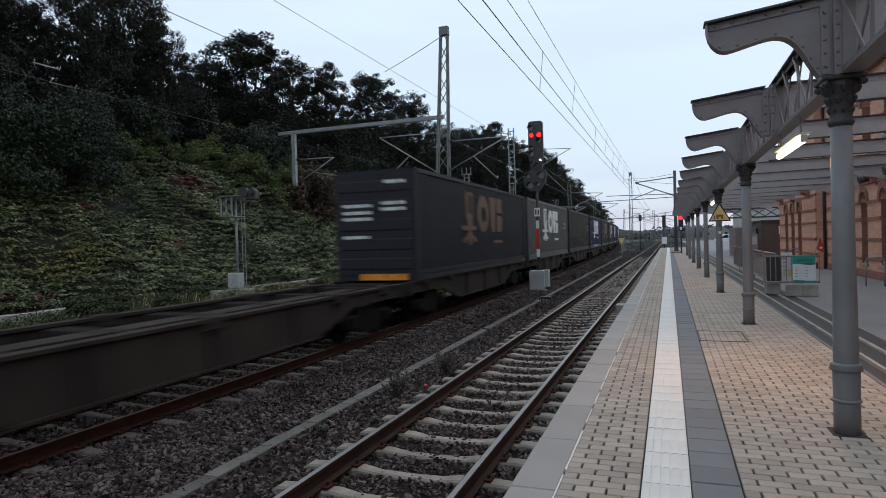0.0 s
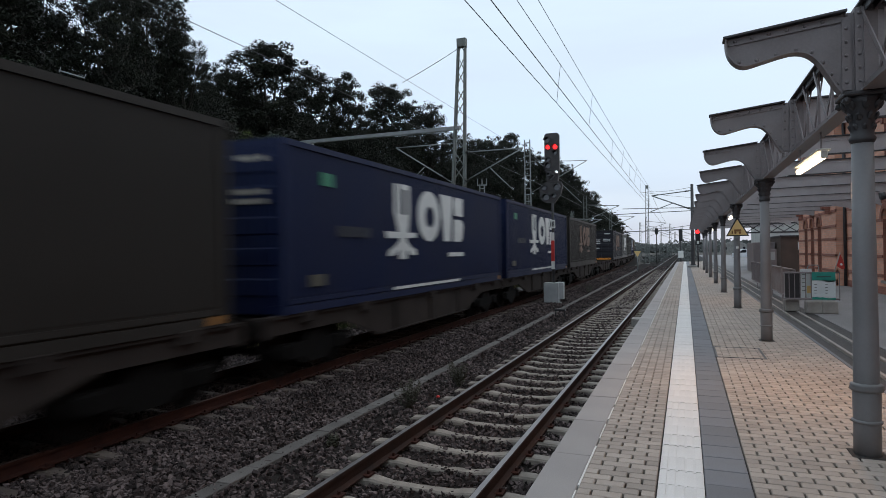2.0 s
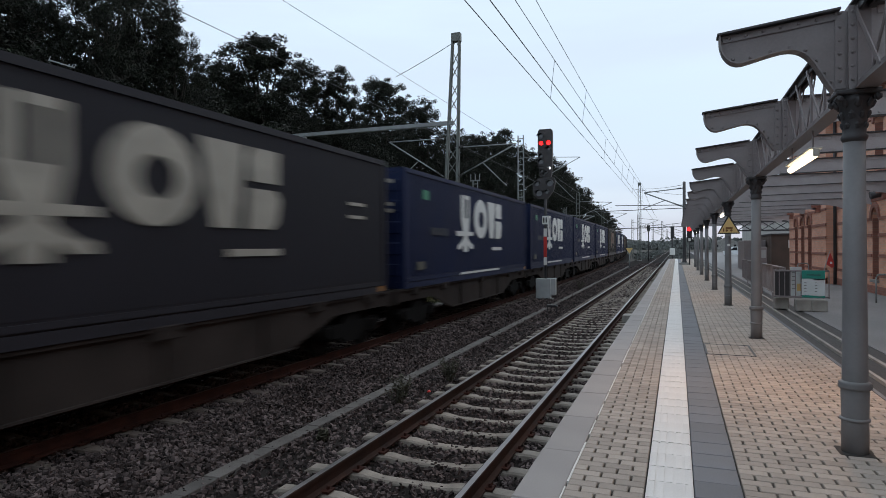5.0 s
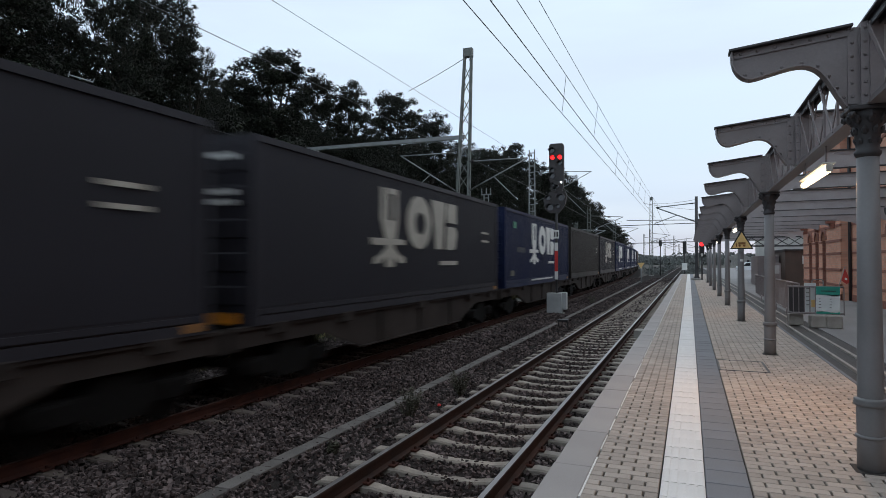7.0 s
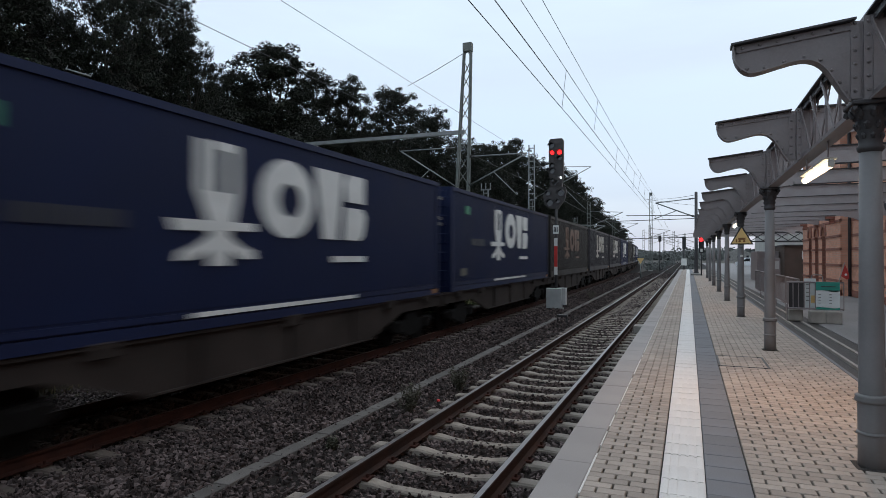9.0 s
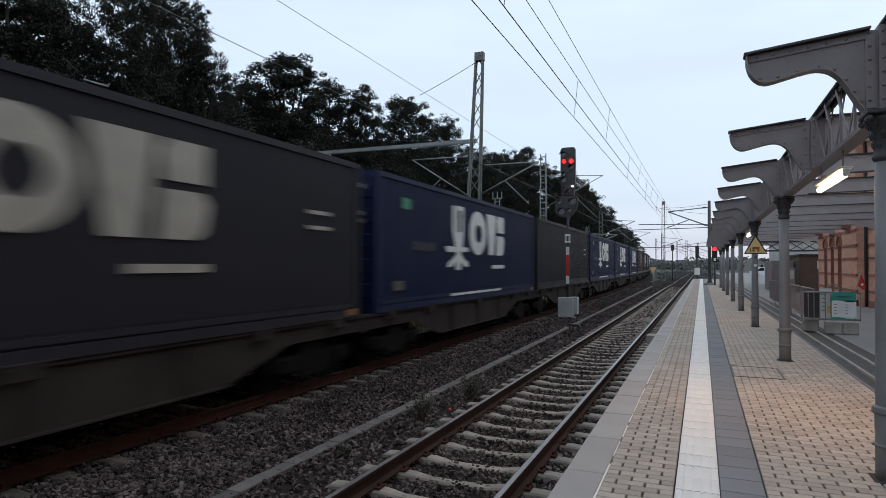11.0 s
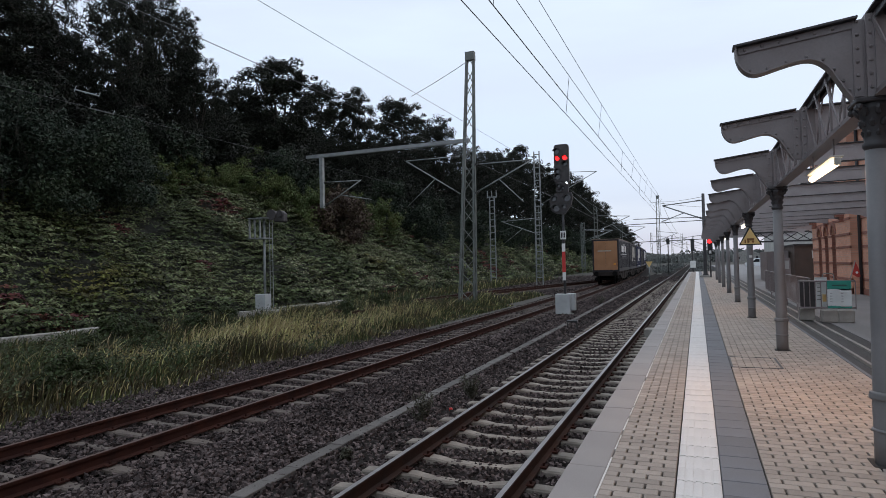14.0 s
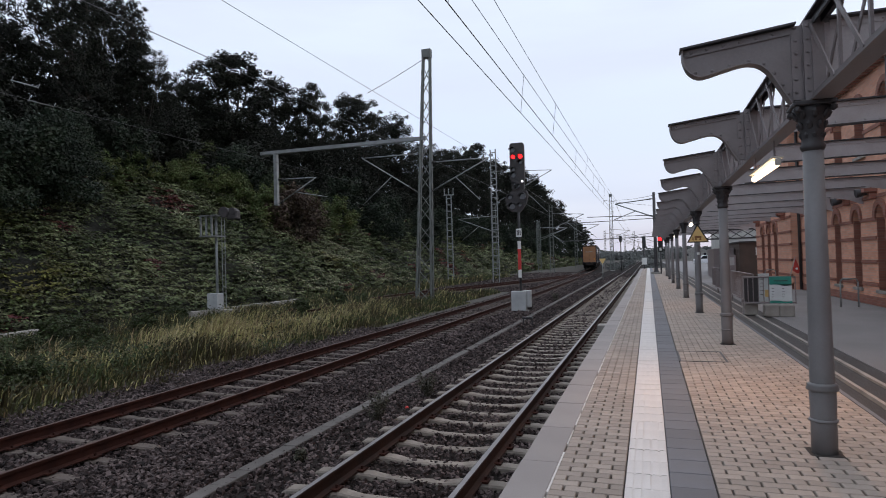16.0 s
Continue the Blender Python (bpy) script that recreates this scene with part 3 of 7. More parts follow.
    box(bm, -0.5, 0.95, -L - 0.03, -L + 0.02, 0.02, 0.2)
    out.append(("hazard_plate", mesh_of("hazard_plate", bm, M_AMBER if kind in ("plain", "orange") else paint), ""))
    for k, (x0, x1, z) in enumerate(((-1.0, -0.1, 2.1), (-1.0, -0.1, 1.9), (-1.0, -0.1, 1.72), (0.2, 0.95, 2.15), (0.2, 0.95, 1.98), (0.3, 0.95, 2.75), (-1.0, -0.2, 1.2))):
        bm = bmesh.new()
        box(bm, x0, x1, -L - 0.05, -L - 0.03, z, z + 0.09)
        out.append(("door_mark", mesh_of("door_mark", bm, M_LOGO if kind != "stripe" else M_LOGOGREY), "white door marking"))
    return out


def wagon_meshes():
    """A flat container wagon: fish-bellied side sills, cross members, two bogies; front at y = 0, rail at z = 0."""
    out = []
    L = 14.4
    for s in (-1, 1):
        bm = bmesh.new()
        m = Matrix.Translation((s * 1.12 - 0.05, 0, 0)) @ Matrix(((0, 0, 1, 0), (1, 0, 0, 0), (0, 1, 0, 0), (0, 0, 0, 1)))
        pts = [(-0.1, 1.18), (-0.1, 0.86), (-2.6, 0.86), (-4.1, 0.42), (-10.3, 0.42), (-11.8, 0.86), (-14.3, 0.86), (-14.3, 1.18)]
        plate(bm, pts, 0.1, m)
        box(bm, s * 1.12 - 0.11, s * 1.12 + 0.11, -14.3, -0.1, 1.14, 1.19)
        box(bm, s * 1.12 - 0.10, s * 1.12 + 0.10, -10.3, -4.1, 0.40, 0.43)
        for k in range(3):
            y = -5.0 - k * 2.2
            box(bm, s * 1.12 - 0.09, s * 1.12 + 0.09, y - 0.02, y + 0.02, 0.43, 1.14)
        for y in (-1.2, -3.4, -7.2, -11.0, -13.2):
            box(bm, s * 1.12 - 0.12, s * 1.12 + 0.17, y - 0.16, y + 0.16, 1.02, 1.22, 0.015)
        out.append(("side_sill", mesh_of("side_sill", bm, M_WAGON), "fish-bellied dusty brown side sill"))
    for k in range(8):
        bm = bmesh.new()
        y = -0.5 - k * 1.9
        box(bm, -1.1, 1.1, y - 0.1, y + 0.1, 0.92, 1.12)
        out.append(("cross_member", mesh_of("cross_member", bm, M_WAGON), ""))
    bm = bmesh.new()
    box(bm, -0.25, 0.25, -14.3, -0.1, 0.82, 1.1)
    for y in (-0.12, -14.28):
        box(bm, -1.2, 1.2, y - 0.08, y + 0.08, 0.82, 1.16)
    out.append(("centre_sill", mesh_of("centre_sill", bm, M_WAGON), ""))
    for s in (-0.87, 0.87):
        for y0, y1 in ((-0.05, 0.18), (-14.35, -14.58)):
            bm = bmesh.new()
            rod(bm, (s, y0, 1.02), (s, y1, 1.02), 0.09, seg=10)
            rod(bm, (s, y1, 1.02), (s, y1 + (0.03 if y1 > 0 else -0.03), 1.02), 0.22, seg=14)
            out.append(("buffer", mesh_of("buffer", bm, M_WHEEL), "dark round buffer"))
    for yb in (-1.75, -12.65):
        bm = bmesh.new()
        for s in (-1, 1):
            m = Matrix.Translation((s * 1.0 - 0.06, yb, 0)) @ Matrix(((0, 0, 1, 0), (1, 0, 0, 0), (0, 1, 0, 0), (0, 0, 0, 1)))
            plate(bm, [(-1.3, 0.55), (-1.15, 0.66), (-0.45, 0.62), (-0.3, 0.80), (0.3, 0.80), (0.45, 0.62), (1.15, 0.66), (1.3, 0.55), (1.2, 0.4), (0.6, 0.36), (0.35, 0.22), (-0.35, 0.22), (-0.6, 0.36), (-1.2, 0.4)], 0.12, m)
            for yy in (-0.9, 0.9):
                box(bm, s * 1.0 - 0.12, s * 1.0 + 0.14, yb + yy - 0.14, yb + yy + 0.14, 0.34, 0.62, 0.03)
        box(bm, -1.0, 1.0, yb - 0.25, yb + 0.25, 0.5, 0.8)
        out.append(("bogie_frame", mesh_of("bogie_frame", bm, M_WHEEL), "bogie frame blackened for the shade under the train"))
        for yy in (-0.9, 0.9):
            bm = bmesh.new()
            for s in (-0.7535, 0.7535):
                rod(bm, (s - 0.065, yb + yy, 0.46), (s + 0.065, yb + yy, 0.46), 0.46, seg=24)
                rod(bm, (s - 0.09, yb + yy, 0.46), (s + 0.09, yb + yy, 0.46), 0.2, seg=12)
            rod(bm, (-0.7, yb + yy, 0.46), (0.7, yb + yy, 0.46), 0.08, seg=10)
            out.append(("wheelset", mesh_of("wheelset", bm, M_WHEEL), "steel wheelset blackened for the shade under the train"))
    return out


# paint and print of each box from the last one to the front
KINDS = {
    "tail": (M_GREY, None, "tail", "dark grey container with tan rear doors and white lettering"),
    "pale": (M_GREY, M_LOGOGREY, "plain", "dark grey container with a faded pale emblem"),
    "blue": (M_BLUE, M_LOGO, "stripe", "navy blue container with a white emblem"),
    "dark": (M_GREY, None, "plain", "plain dark grey freight container"),
    "brown": (M_BROWN, None, "plain", "plain brown-grey freight container"),
    "orange": (M_BROWN, M_LOGOORANGE, "orange", "brown-grey container with a faded orange emblem"),
    "mixed": (M_GREY, M_LOGOORANGE, "orange", "dark grey container with an orange and pale emblem"),
    "curtain": (M_LIGHTGREY, M_LOGO, "plain", "light grey curtain-sided container with a white emblem"),
}
TRAIN = "tail pale blue dark blue blue blue orange pale pale blue brown pale blue blue blue blue orange blue blue orange empty mixed curtain brown blue orange pale blue dark blue blue orange blue brown blue pale blue dark blue blue orange".split()
FRONT_AT = {0: 13.4, 5: 84.6, 6: 99.1, 8: 127.7, 9: 142.2, 14: 215.1, 15: 229.3, 16: 243.5, 17: 258.2, 18: 273.1, 19: 287.5, 20: 302.2, 22: 331.8, 41: 607.0}
FRONTS = np.interp(range(len(TRAIN)), list(FRONT_AT), list(FRONT_AT.values()))


def train_pose(s, t, z):
    """The pose of a thing whose front is s metres ahead of the train's tail, at t seconds."""
    y = TAIL_Y + SPEED * (t - 12.0) + s
    mid = y - 7.0
    return Matrix.Translation((far_x(mid) , mid, z)) @ pose(0, 0, 0, 0, 0, heading(mid)) @ Matrix.Translation((0, 7.0, 0))


def train():
    """Builds wagons and boxes; returns each with the distance of its front from the train's tail."""
    built, made = [], {}
    wm = wagon_meshes()
    for k, kind in enumerate(TRAIN):
        s = float(FRONTS[k])
        wagon = thing("container_wagon", train_pose(s + 0.4, 0, RAIL_Z), "brown dusty container wagon" + (" running empty" if kind == "empty" else " carrying a container"), "railway wagon", "wagons of the freight train")
        for name, me, label in wm:
            part(name, me, None, wagon, label)
        built.append((wagon, s + 0.4, RAIL_Z))
        if kind == "empty":
            continue
        paint, pr, style, label = KINDS[kind]
        if kind not in made:
            made[kind] = container_meshes(paint, pr, style)
        c = thing("container", train_pose(s, 0, RAIL_Z + 1.2), label, "container", "containers on the train")
        for name, me, plabel in made[kind]:
            part(name, me, None, c, plabel)
        built.append((c, s, RAIL_Z + 1.2))
    return built


TRAIN_THINGS = train()


# ---- bank, trees, grass ----
def leaf_material(name, colors, scale, rand=0.4, rough=0.6):
    """Leaves whose colour drifts over the bank and differs from leaf to leaf."""
    m = bpy.data.materials.new(name)
    m.use_nodes = True
    n, l = m.node_tree.nodes, m.node_tree.links
    b = n["Principled BSDF"]
    co, tex, ramp, geo = n.new("ShaderNodeTexCoord"), n.new("ShaderNodeTexNoise"), n.new("ShaderNodeValToRGB"), n.new("ShaderNodeNewGeometry")
    tex.inputs["Scale"].default_value, tex.inputs["Detail"].default_value = scale, 4.0
    l.new(co.outputs["Object"], tex.inputs["Vector"])
    l.new(tex.outputs["Fac"], ramp.inputs[0])
    e = ramp.color_ramp.elements
    e[0].position, e[0].color, e[1].position, e[1].color = 0.3, (*colors[0], 1), 0.72, (*colors[-1], 1)
    for i, c in enumerate(colors[1:-1]):
        e.new(0.3 + 0.42 * (i + 1) / (len(colors) - 1)).color = (*c, 1)
    hsv, mr, mh = n.new("ShaderNodeHueSaturation"), n.new("ShaderNodeMapRange"), n.new("ShaderNodeMapRange")
    mr.inputs["To Min"].default_value, mr.inputs["To Max"].default_value = 1 - rand, 1 + rand
    mh.inputs["To Min"].default_value, mh.inputs["To Max"].default_value = 0.46, 0.53
    l.new(geo.outputs["Random Per Island"], mr.inputs["Value"])
    l.new(geo.outputs["Random Per Island"], mh.inputs["Value"])
    l.new(mr.outputs[0], hsv.inputs["Value"])
    l.new(mh.outputs[0], hsv.inputs["Hue"])
    l.new(ramp.outputs["Color"], hsv.inputs["Color"])
    l.new(hsv.outputs[0], b.inputs["Base Color"])
    b.inputs["Roughness"].default_value = rough
    b.inputs["Specular IOR Level"].default_value = 0.25
    return m


# darker than real foliage: the wood's deep shade is in the leaf colour
M_TREELEAF = leaf_material("shade_darkened_oak_leaves", [(0.0055, 0.0072, 0.004), (0.009, 0.0115, 0.0055), (0.0145, 0.017, 0.0075)], 0.35, 0.6)
M_BUSHLEAF = leaf_material("bush_leaves", [(0.0095, 0.0163, 0.0102), (0.0163, 0.0258, 0.0136), (0.0286, 0.0394, 0.0150)], 0.3)
M_RUSSET = leaf_material("russet_leaves", [(0.045, 0.030, 0.020), (0.07, 0.045, 0.028)], 0.5)
M_KNOT = leaf_material("bank_creeper_leaves", [(0.0245, 0.0320, 0.0124), (0.0756, 0.0916, 0.0356), (0.0371, 0.0491, 0.0171), (0.1275, 0.1408, 0.0652), (0.0429, 0.0532, 0.0171), (0.1074, 0.0983, 0.0226)], 0.17, 0.75)
M_KNOTRED = leaf_material("reddened_creeper_leaves", [(0.075, 0.022, 0.018), (0.11, 0.03, 0.02)], 0.5)
M_PALEFLOWER = leaf_material("pale_flower_sprays", [(0.20, 0.20, 0.11), (0.33, 0.31, 0.21)], 0.3, 0.3)
M_STRAW = leaf_material("straw_grass", [(0.2040, 0.1800, 0.0720), (0.3720, 0.3120, 0.1500), (0.4560, 0.3840, 0.2160)], 0.5, 0.35)
M_WEEDLEAF = leaf_material("weed_leaves", [(0.0320, 0.0304, 0.0104), (0.0288, 0.0440, 0.0128), (0.0528, 0.0448, 0.0176)], 0.3)
M_LIGHTLEAF = leaf_material("light_green_leaves", [(0.040, 0.062, 0.020), (0.075, 0.095, 0.028), (0.10, 0.105, 0.032)], 0.3)
M_GRASS = leaf_material("tall_grass", [(0.0400, 0.0416, 0.0136), (0.0592, 0.0480, 0.0208), (0.0496, 0.0640, 0.0208), (0.0432, 0.0448, 0.0160), (0.0800, 0.0560, 0.0288)], 0.3, 0.45)
M_WEED = leaf_material("dusty_weeds", [(0.05, 0.05, 0.035), (0.075, 0.07, 0.05)], 2.0)
M_TROUGH = material("dirty_trough_concrete", (0.1155, 0.1050, 0.0980), 0.9, 0, 0.4, 0.3, 2.5, 0.3, 60, (0.0595, 0.0532, 0.0490), 0.8, 0.2)
M_BARK = material("dark_bark", (0.045, 0.038, 0.03), 0.9, 0, 0.4, 0.3, 3, 0.4, 30)
# soil colour carries the shade beneath the creeper leaves
M_BANK = material("bank_soil_darkened_for_shade", (0.017, 0.017, 0.010), 0.95, 0, 0.4, 0.5, 0.7, 0.8, 12, (0.010, 0.011, 0.006))


def bank_z(x, y):
    """Height of the ground from the foot of the bank up to the wood."""
    f = 1.0 if y < 95 else max(0.35, 1.0 - (y - 95) / 230)
    d = -23.4 - x
    if d <= 0:
        return -0.95
    z = 0.72 * min(d, 11.0) + 0.42 * max(0.0, min(d, 24.0) - 11.0) + 0.1 * max(0.0, d - 24)
    lump = noise.noise((x * 0.22, y * 0.22, 3)) * 0.9 + noise.noise((x * 0.6, y * 0.6, 7)) * 0.4
    return -0.95 + z * f + lump * min(1.0, d / 2.0) * f


def bank():
    v, f = [], []
    xs = [-23.3 - 90 * (i / 45) ** 1.6 for i in range(46)]
    ys = [-60 + 620 * (j / 120) ** 1.7 for j in range(121)]
    for y in ys:
        v += [(x, y, bank_z(x, y) - 0.3) for x in xs]
    for j in range(120):
        for i in range(45):
            a = j * 46 + i
            f.append((a, a + 46, a + 47, a + 1))
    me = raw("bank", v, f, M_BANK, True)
    tagged(new("bank", me), "steep soil bank beside the tracks, darkened for the shade under creepers", "bank", kind="structure")


def leaf_cloud(points, normals, size, rng, droop=0.25, long=1.5, loose=0.55):
    """Four-cornered leaves at points, facing roughly along the normals."""
    n = len(points)
    nr = normals + rng.normal(0, loose, (n, 3))
    nr /= np.linalg.norm(nr, axis=1)[:, None] + 1e-9
    t = rng.normal(0, 1, (n, 3)) + np.array([0, 0, -droop])
    t -= (t * nr).sum(1)[:, None] * nr
    t /= np.linalg.norm(t, axis=1)[:, None] + 1e-9
    b = np.cross(nr, t)
    s = (size * rng.uniform(0.55, 1.35, n))[:, None]
    fold = nr * s * 0.18
    q = np.stack([points - t * s * long * 0.5, points + b * s * 0.42 + fold, points + t * s * long * 0.5, points - b * s * 0.42 + fold], 1)
    faces = np.arange(n * 4).reshape(n, 4)
    return q.reshape(-1, 3), faces


def creeper():
    """The bank's cover: flat tiers of leaves on arching stems, each shading the one below it, with dark gaps."""
    rng = np.random.default_rng(11)
    sets = {"green": [], "red": [], "flower": []}
    for y0, y1, count, size in ((6, 34, 1800, 0.145), (34, 62, 1500, 0.175), (62, 120, 1150, 0.24), (120, 300, 800, 0.5)):
        wide = (size / 0.15) ** 0.75
        cx, cy = -23.2 - 15.5 * rng.random(count), rng.uniform(y0, y1, count)
        for x, y in zip(cx, cy):
            z = bank_z(x, y)
            tall = 0.25 + 0.9 * max(0.0, noise.noise((x * 0.35, y * 0.35, 20)) + 0.45)
            tone = noise.noise((x * 0.35, y * 0.35, 50))
            kind = "red" if tone > 0.47 else "green"
            for tier in range(3):
                k = 20 if tier else 26
                a, r = rng.uniform(0, 6.28, k), rng.random(k) ** 0.6 * wide * (0.34 + 0.14 * tier)
                ox, oy = rng.normal(0, 0.14, 2) * wide
                px, py = x + ox + 0.8 * r * np.cos(a) + 0.12 * tier, y + oy + 1.35 * r * np.sin(a)
                pz = z + 0.1 + tall * (1.0 - 0.34 * tier) - 0.5 * (r / wide) ** 2 - 0.25 * tier * wide * 0.4 + rng.normal(0, 0.03, k)
                sets[kind].append(np.column_stack([px, py, pz, np.full(k, size * (1 - 0.12 * tier)), 0.35 + 0.5 * np.cos(a) * r, 0.5 * np.sin(a) * r, np.full(k, 1.0)]))
            if noise.noise((x * 0.12, y * 0.12, 80)) > (0.02 if y > 30 else 0.28):
                k = 12
                a, r = rng.uniform(0, 6.28, k), wide * 0.42 * np.sqrt(rng.random(k))
                sets["flower"].append(np.column_stack([x + r * np.cos(a), y + 1.3 * r * np.sin(a), z + 0.2 + tall + rng.normal(0, 0.06, k), np.full(k, size * 0.5), np.full(k, 0.4), np.zeros(k), np.full(k, 1.0)]))
    for key, name, mat, label in (("green", "bank_creeper", M_KNOT, "dense tiers of green leaves covering the bank"), ("red", "red_creeper", M_KNOTRED, "reddened creeper leaves on the bank"), ("flower", "pale_flowers", M_PALEFLOWER, "pale cream flower sprays over the bank's leaves")):
        r = np.concatenate(sets[key])
        v, f = leaf_cloud(r[:, :3], r[:, 4:7], r[:, 3], rng, 0.25, 1.5, 0.32)
        tagged(new(name, raw(name, v.tolist(), f.tolist(), mat)), label, "creeper", kind="stuff")


def crown_mesh(name, seed, radius, height, leaves, size, mat, blobs=16, flat=0.8, tufts=0):
    """A crown of many small leaves round a set of uneven boughs, with gaps between them."""
    rng = np.random.default_rng(seed)
    v, f, off = [], [], 0
    for k in range(blobs):
        a, u = rng.uniform(0, 6.28), rng.random()
        zz = height * (0.08 + 0.92 * (k + 0.5) / blobs)
        rr = radius * math.sin(math.pi * min(0.97, 0.22 + 0.72 * zz / height)) ** 0.7 * (0.35 + 0.55 * u)
        c = np.array([rr * math.cos(a), rr * math.sin(a), zz])
        br = radius * rng.uniform(0.17, 0.36)
        n = leaves // blobs
        d = rng.normal(0, 1, (n, 3))
        d /= np.linalg.norm(d, axis=1)[:, None]
        lump = 1 + 0.28 * np.sin(d[:, 0] * 7 + k) * np.sin(d[:, 1] * 6 + 2 * k) * np.sin(d[:, 2] * 7)
        p = c + d * (br * lump * (0.4 + 0.68 * rng.random(n) ** 0.8))[:, None] * np.array([1, 1, flat])
        if tufts:
            sd = rng.normal(0, 1, (tufts, 3)) * np.array([1, 1, 0.8]) + np.array([0, 0, 0.25])
            sd /= np.linalg.norm(sd, axis=1)[:, None]
            pick, on = rng.integers(0, tufts, n), rng.random(n) < 0.5
            q = c + sd[pick] * br * rng.uniform(0.9, 1.2, tufts)[pick][:, None] + d * (br * 0.4 * rng.random(n) ** 0.5)[:, None]
            p = np.where(on[:, None], q, p)
        lv, lf = leaf_cloud(p, d + np.array([0, 0, 0.4]), np.full(n, size), rng)
        v.append(lv)
        f.append(lf + off)
        off += len(lv)
    return raw(name, np.concatenate(v).tolist(), np.concatenate(f).tolist(), mat)


def trunk_mesh(name, seed, height, radius, reach):
    """A tapered trunk with forked limbs."""
    rng = random.Random(seed)
    bm = bmesh.new()
    p, r = Vector((0, 0, -0.6)), radius
    top = Vector((rng.uniform(-0.5, 0.5), rng.uniform(-0.5, 0.5), height * 0.55))
    for i in range(4):
        q = Vector((0, 0, -0.6)).lerp(top, (i + 1) / 4) + Vector((rng.uniform(-0.15, 0.15), rng.uniform(-0.15, 0.15), 0))
        rod(bm, p, q, r, r * 0.82, 8)
        p, r = q, r * 0.82
    for i in range(9):
        a, h = rng.uniform(0, 6.28), height * rng.uniform(0.28, 0.6)
        s = Vector((0, 0, -0.6)).lerp(top, min(1, h / (height * 0.55)))
        e = s + Vector((math.cos(a) * reach * rng.uniform(0.4, 0.8), math.sin(a) * reach * rng.uniform(0.4, 0.8), height * rng.uniform(0.15, 0.4)))
        m = s.lerp(e, 0.5) + Vector((0, 0, -0.4))
        rod(bm, s, m, radius * 0.34, radius * 0.24, 6)
        rod(bm, m, e, radius * 0.24, radius * 0.06, 6)
        for j in range(2):
            g = e + Vector((rng.uniform(-1.5, 1.5), rng.uniform(-1.5, 1.5), rng.uniform(0.3, 1.8)))
            rod(bm, m.lerp(e, 0.6), g, radius * 0.12, radius * 0.03, 5)
    return mesh_of(name, bm, M_BARK)


def oak_meshes(seed, radius, height, lobes, clumps, per, size):
    """A tree of boughs that end in sub-crowns of leaf clumps, with gaps between them: trunk and crown."""
    rng = np.random.default_rng(seed)
    bm = bmesh.new()
    fork = Vector((rng.uniform(-0.4, 0.4), rng.uniform(-0.4, 0.4), height * 0.42))
    p, r = Vector((0, 0, -0.6)), 0.30
    for i in range(5):
        q = Vector((0, 0, -0.6)).lerp(fork, (i + 1) / 5) + Vector((rng.uniform(-0.12, 0.12), rng.uniform(-0.12, 0.12), 0))
        rod(bm, p, q, r, r * 0.86, 8)
        p, r = q, r * 0.86
    pts, nrm = [], []
    for k in range(lobes):
        f = (k + 0.5) / lobes
        a = 2.4 * k + rng.uniform(-0.4, 0.4)
        zz = height * (0.27 + 0.60 * f)
        rr = radius * math.sin(math.pi * min(0.95, 0.28 + 0.66 * f)) ** 0.8 * rng.uniform(0.45, 0.70)
        c = Vector((rr * math.cos(a), rr * math.sin(a), zz))
        lr = radius * rng.uniform(0.34, 0.46)
        s = Vector((0, 0, -0.6)).lerp(fork, rng.uniform(0.6, 1.0))
        mid = s.lerp(c, 0.5) + Vector((0, 0, -0.05 * height))
        rod(bm, s, mid, 0.15, 0.10, 6)
        rod(bm, mid, c, 0.10, 0.05, 6)
        for j in range(clumps):
            d = rng.normal(0, 1, 3) * np.array([1, 1, 0.85]) + np.array([0, 0, 0.28])
            d /= np.linalg.norm(d)
            far = rng.uniform(0.5, 1.0) if j % 6 else rng.uniform(1.05, 1.35)
            e = np.array(c[:]) + d * lr * far
            if j % 3 == 0:
                rod(bm, c, e, 0.035, 0.012, 4)
            cr = radius * (rng.uniform(0.10, 0.185) if j % 6 else rng.uniform(0.05, 0.09))
            n = int(per * (1.0 if j % 6 else 0.45))
            g = rng.normal(0, 1, (n, 3))
            g /= np.linalg.norm(g, axis=1)[:, None]
            pts.append(e + g * (cr * rng.random(n) ** 0.45)[:, None] * np.array([1.15, 1.15, 0.75]))
            nrm.append(g * 0.7 + np.array([0, 0, 0.5]))
    p, d = np.concatenate(pts), np.concatenate(nrm)
    v, f = leaf_cloud(p, d, np.full(len(p), size), rng)
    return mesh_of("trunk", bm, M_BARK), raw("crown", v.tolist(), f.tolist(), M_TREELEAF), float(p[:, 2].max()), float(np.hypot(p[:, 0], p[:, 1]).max())


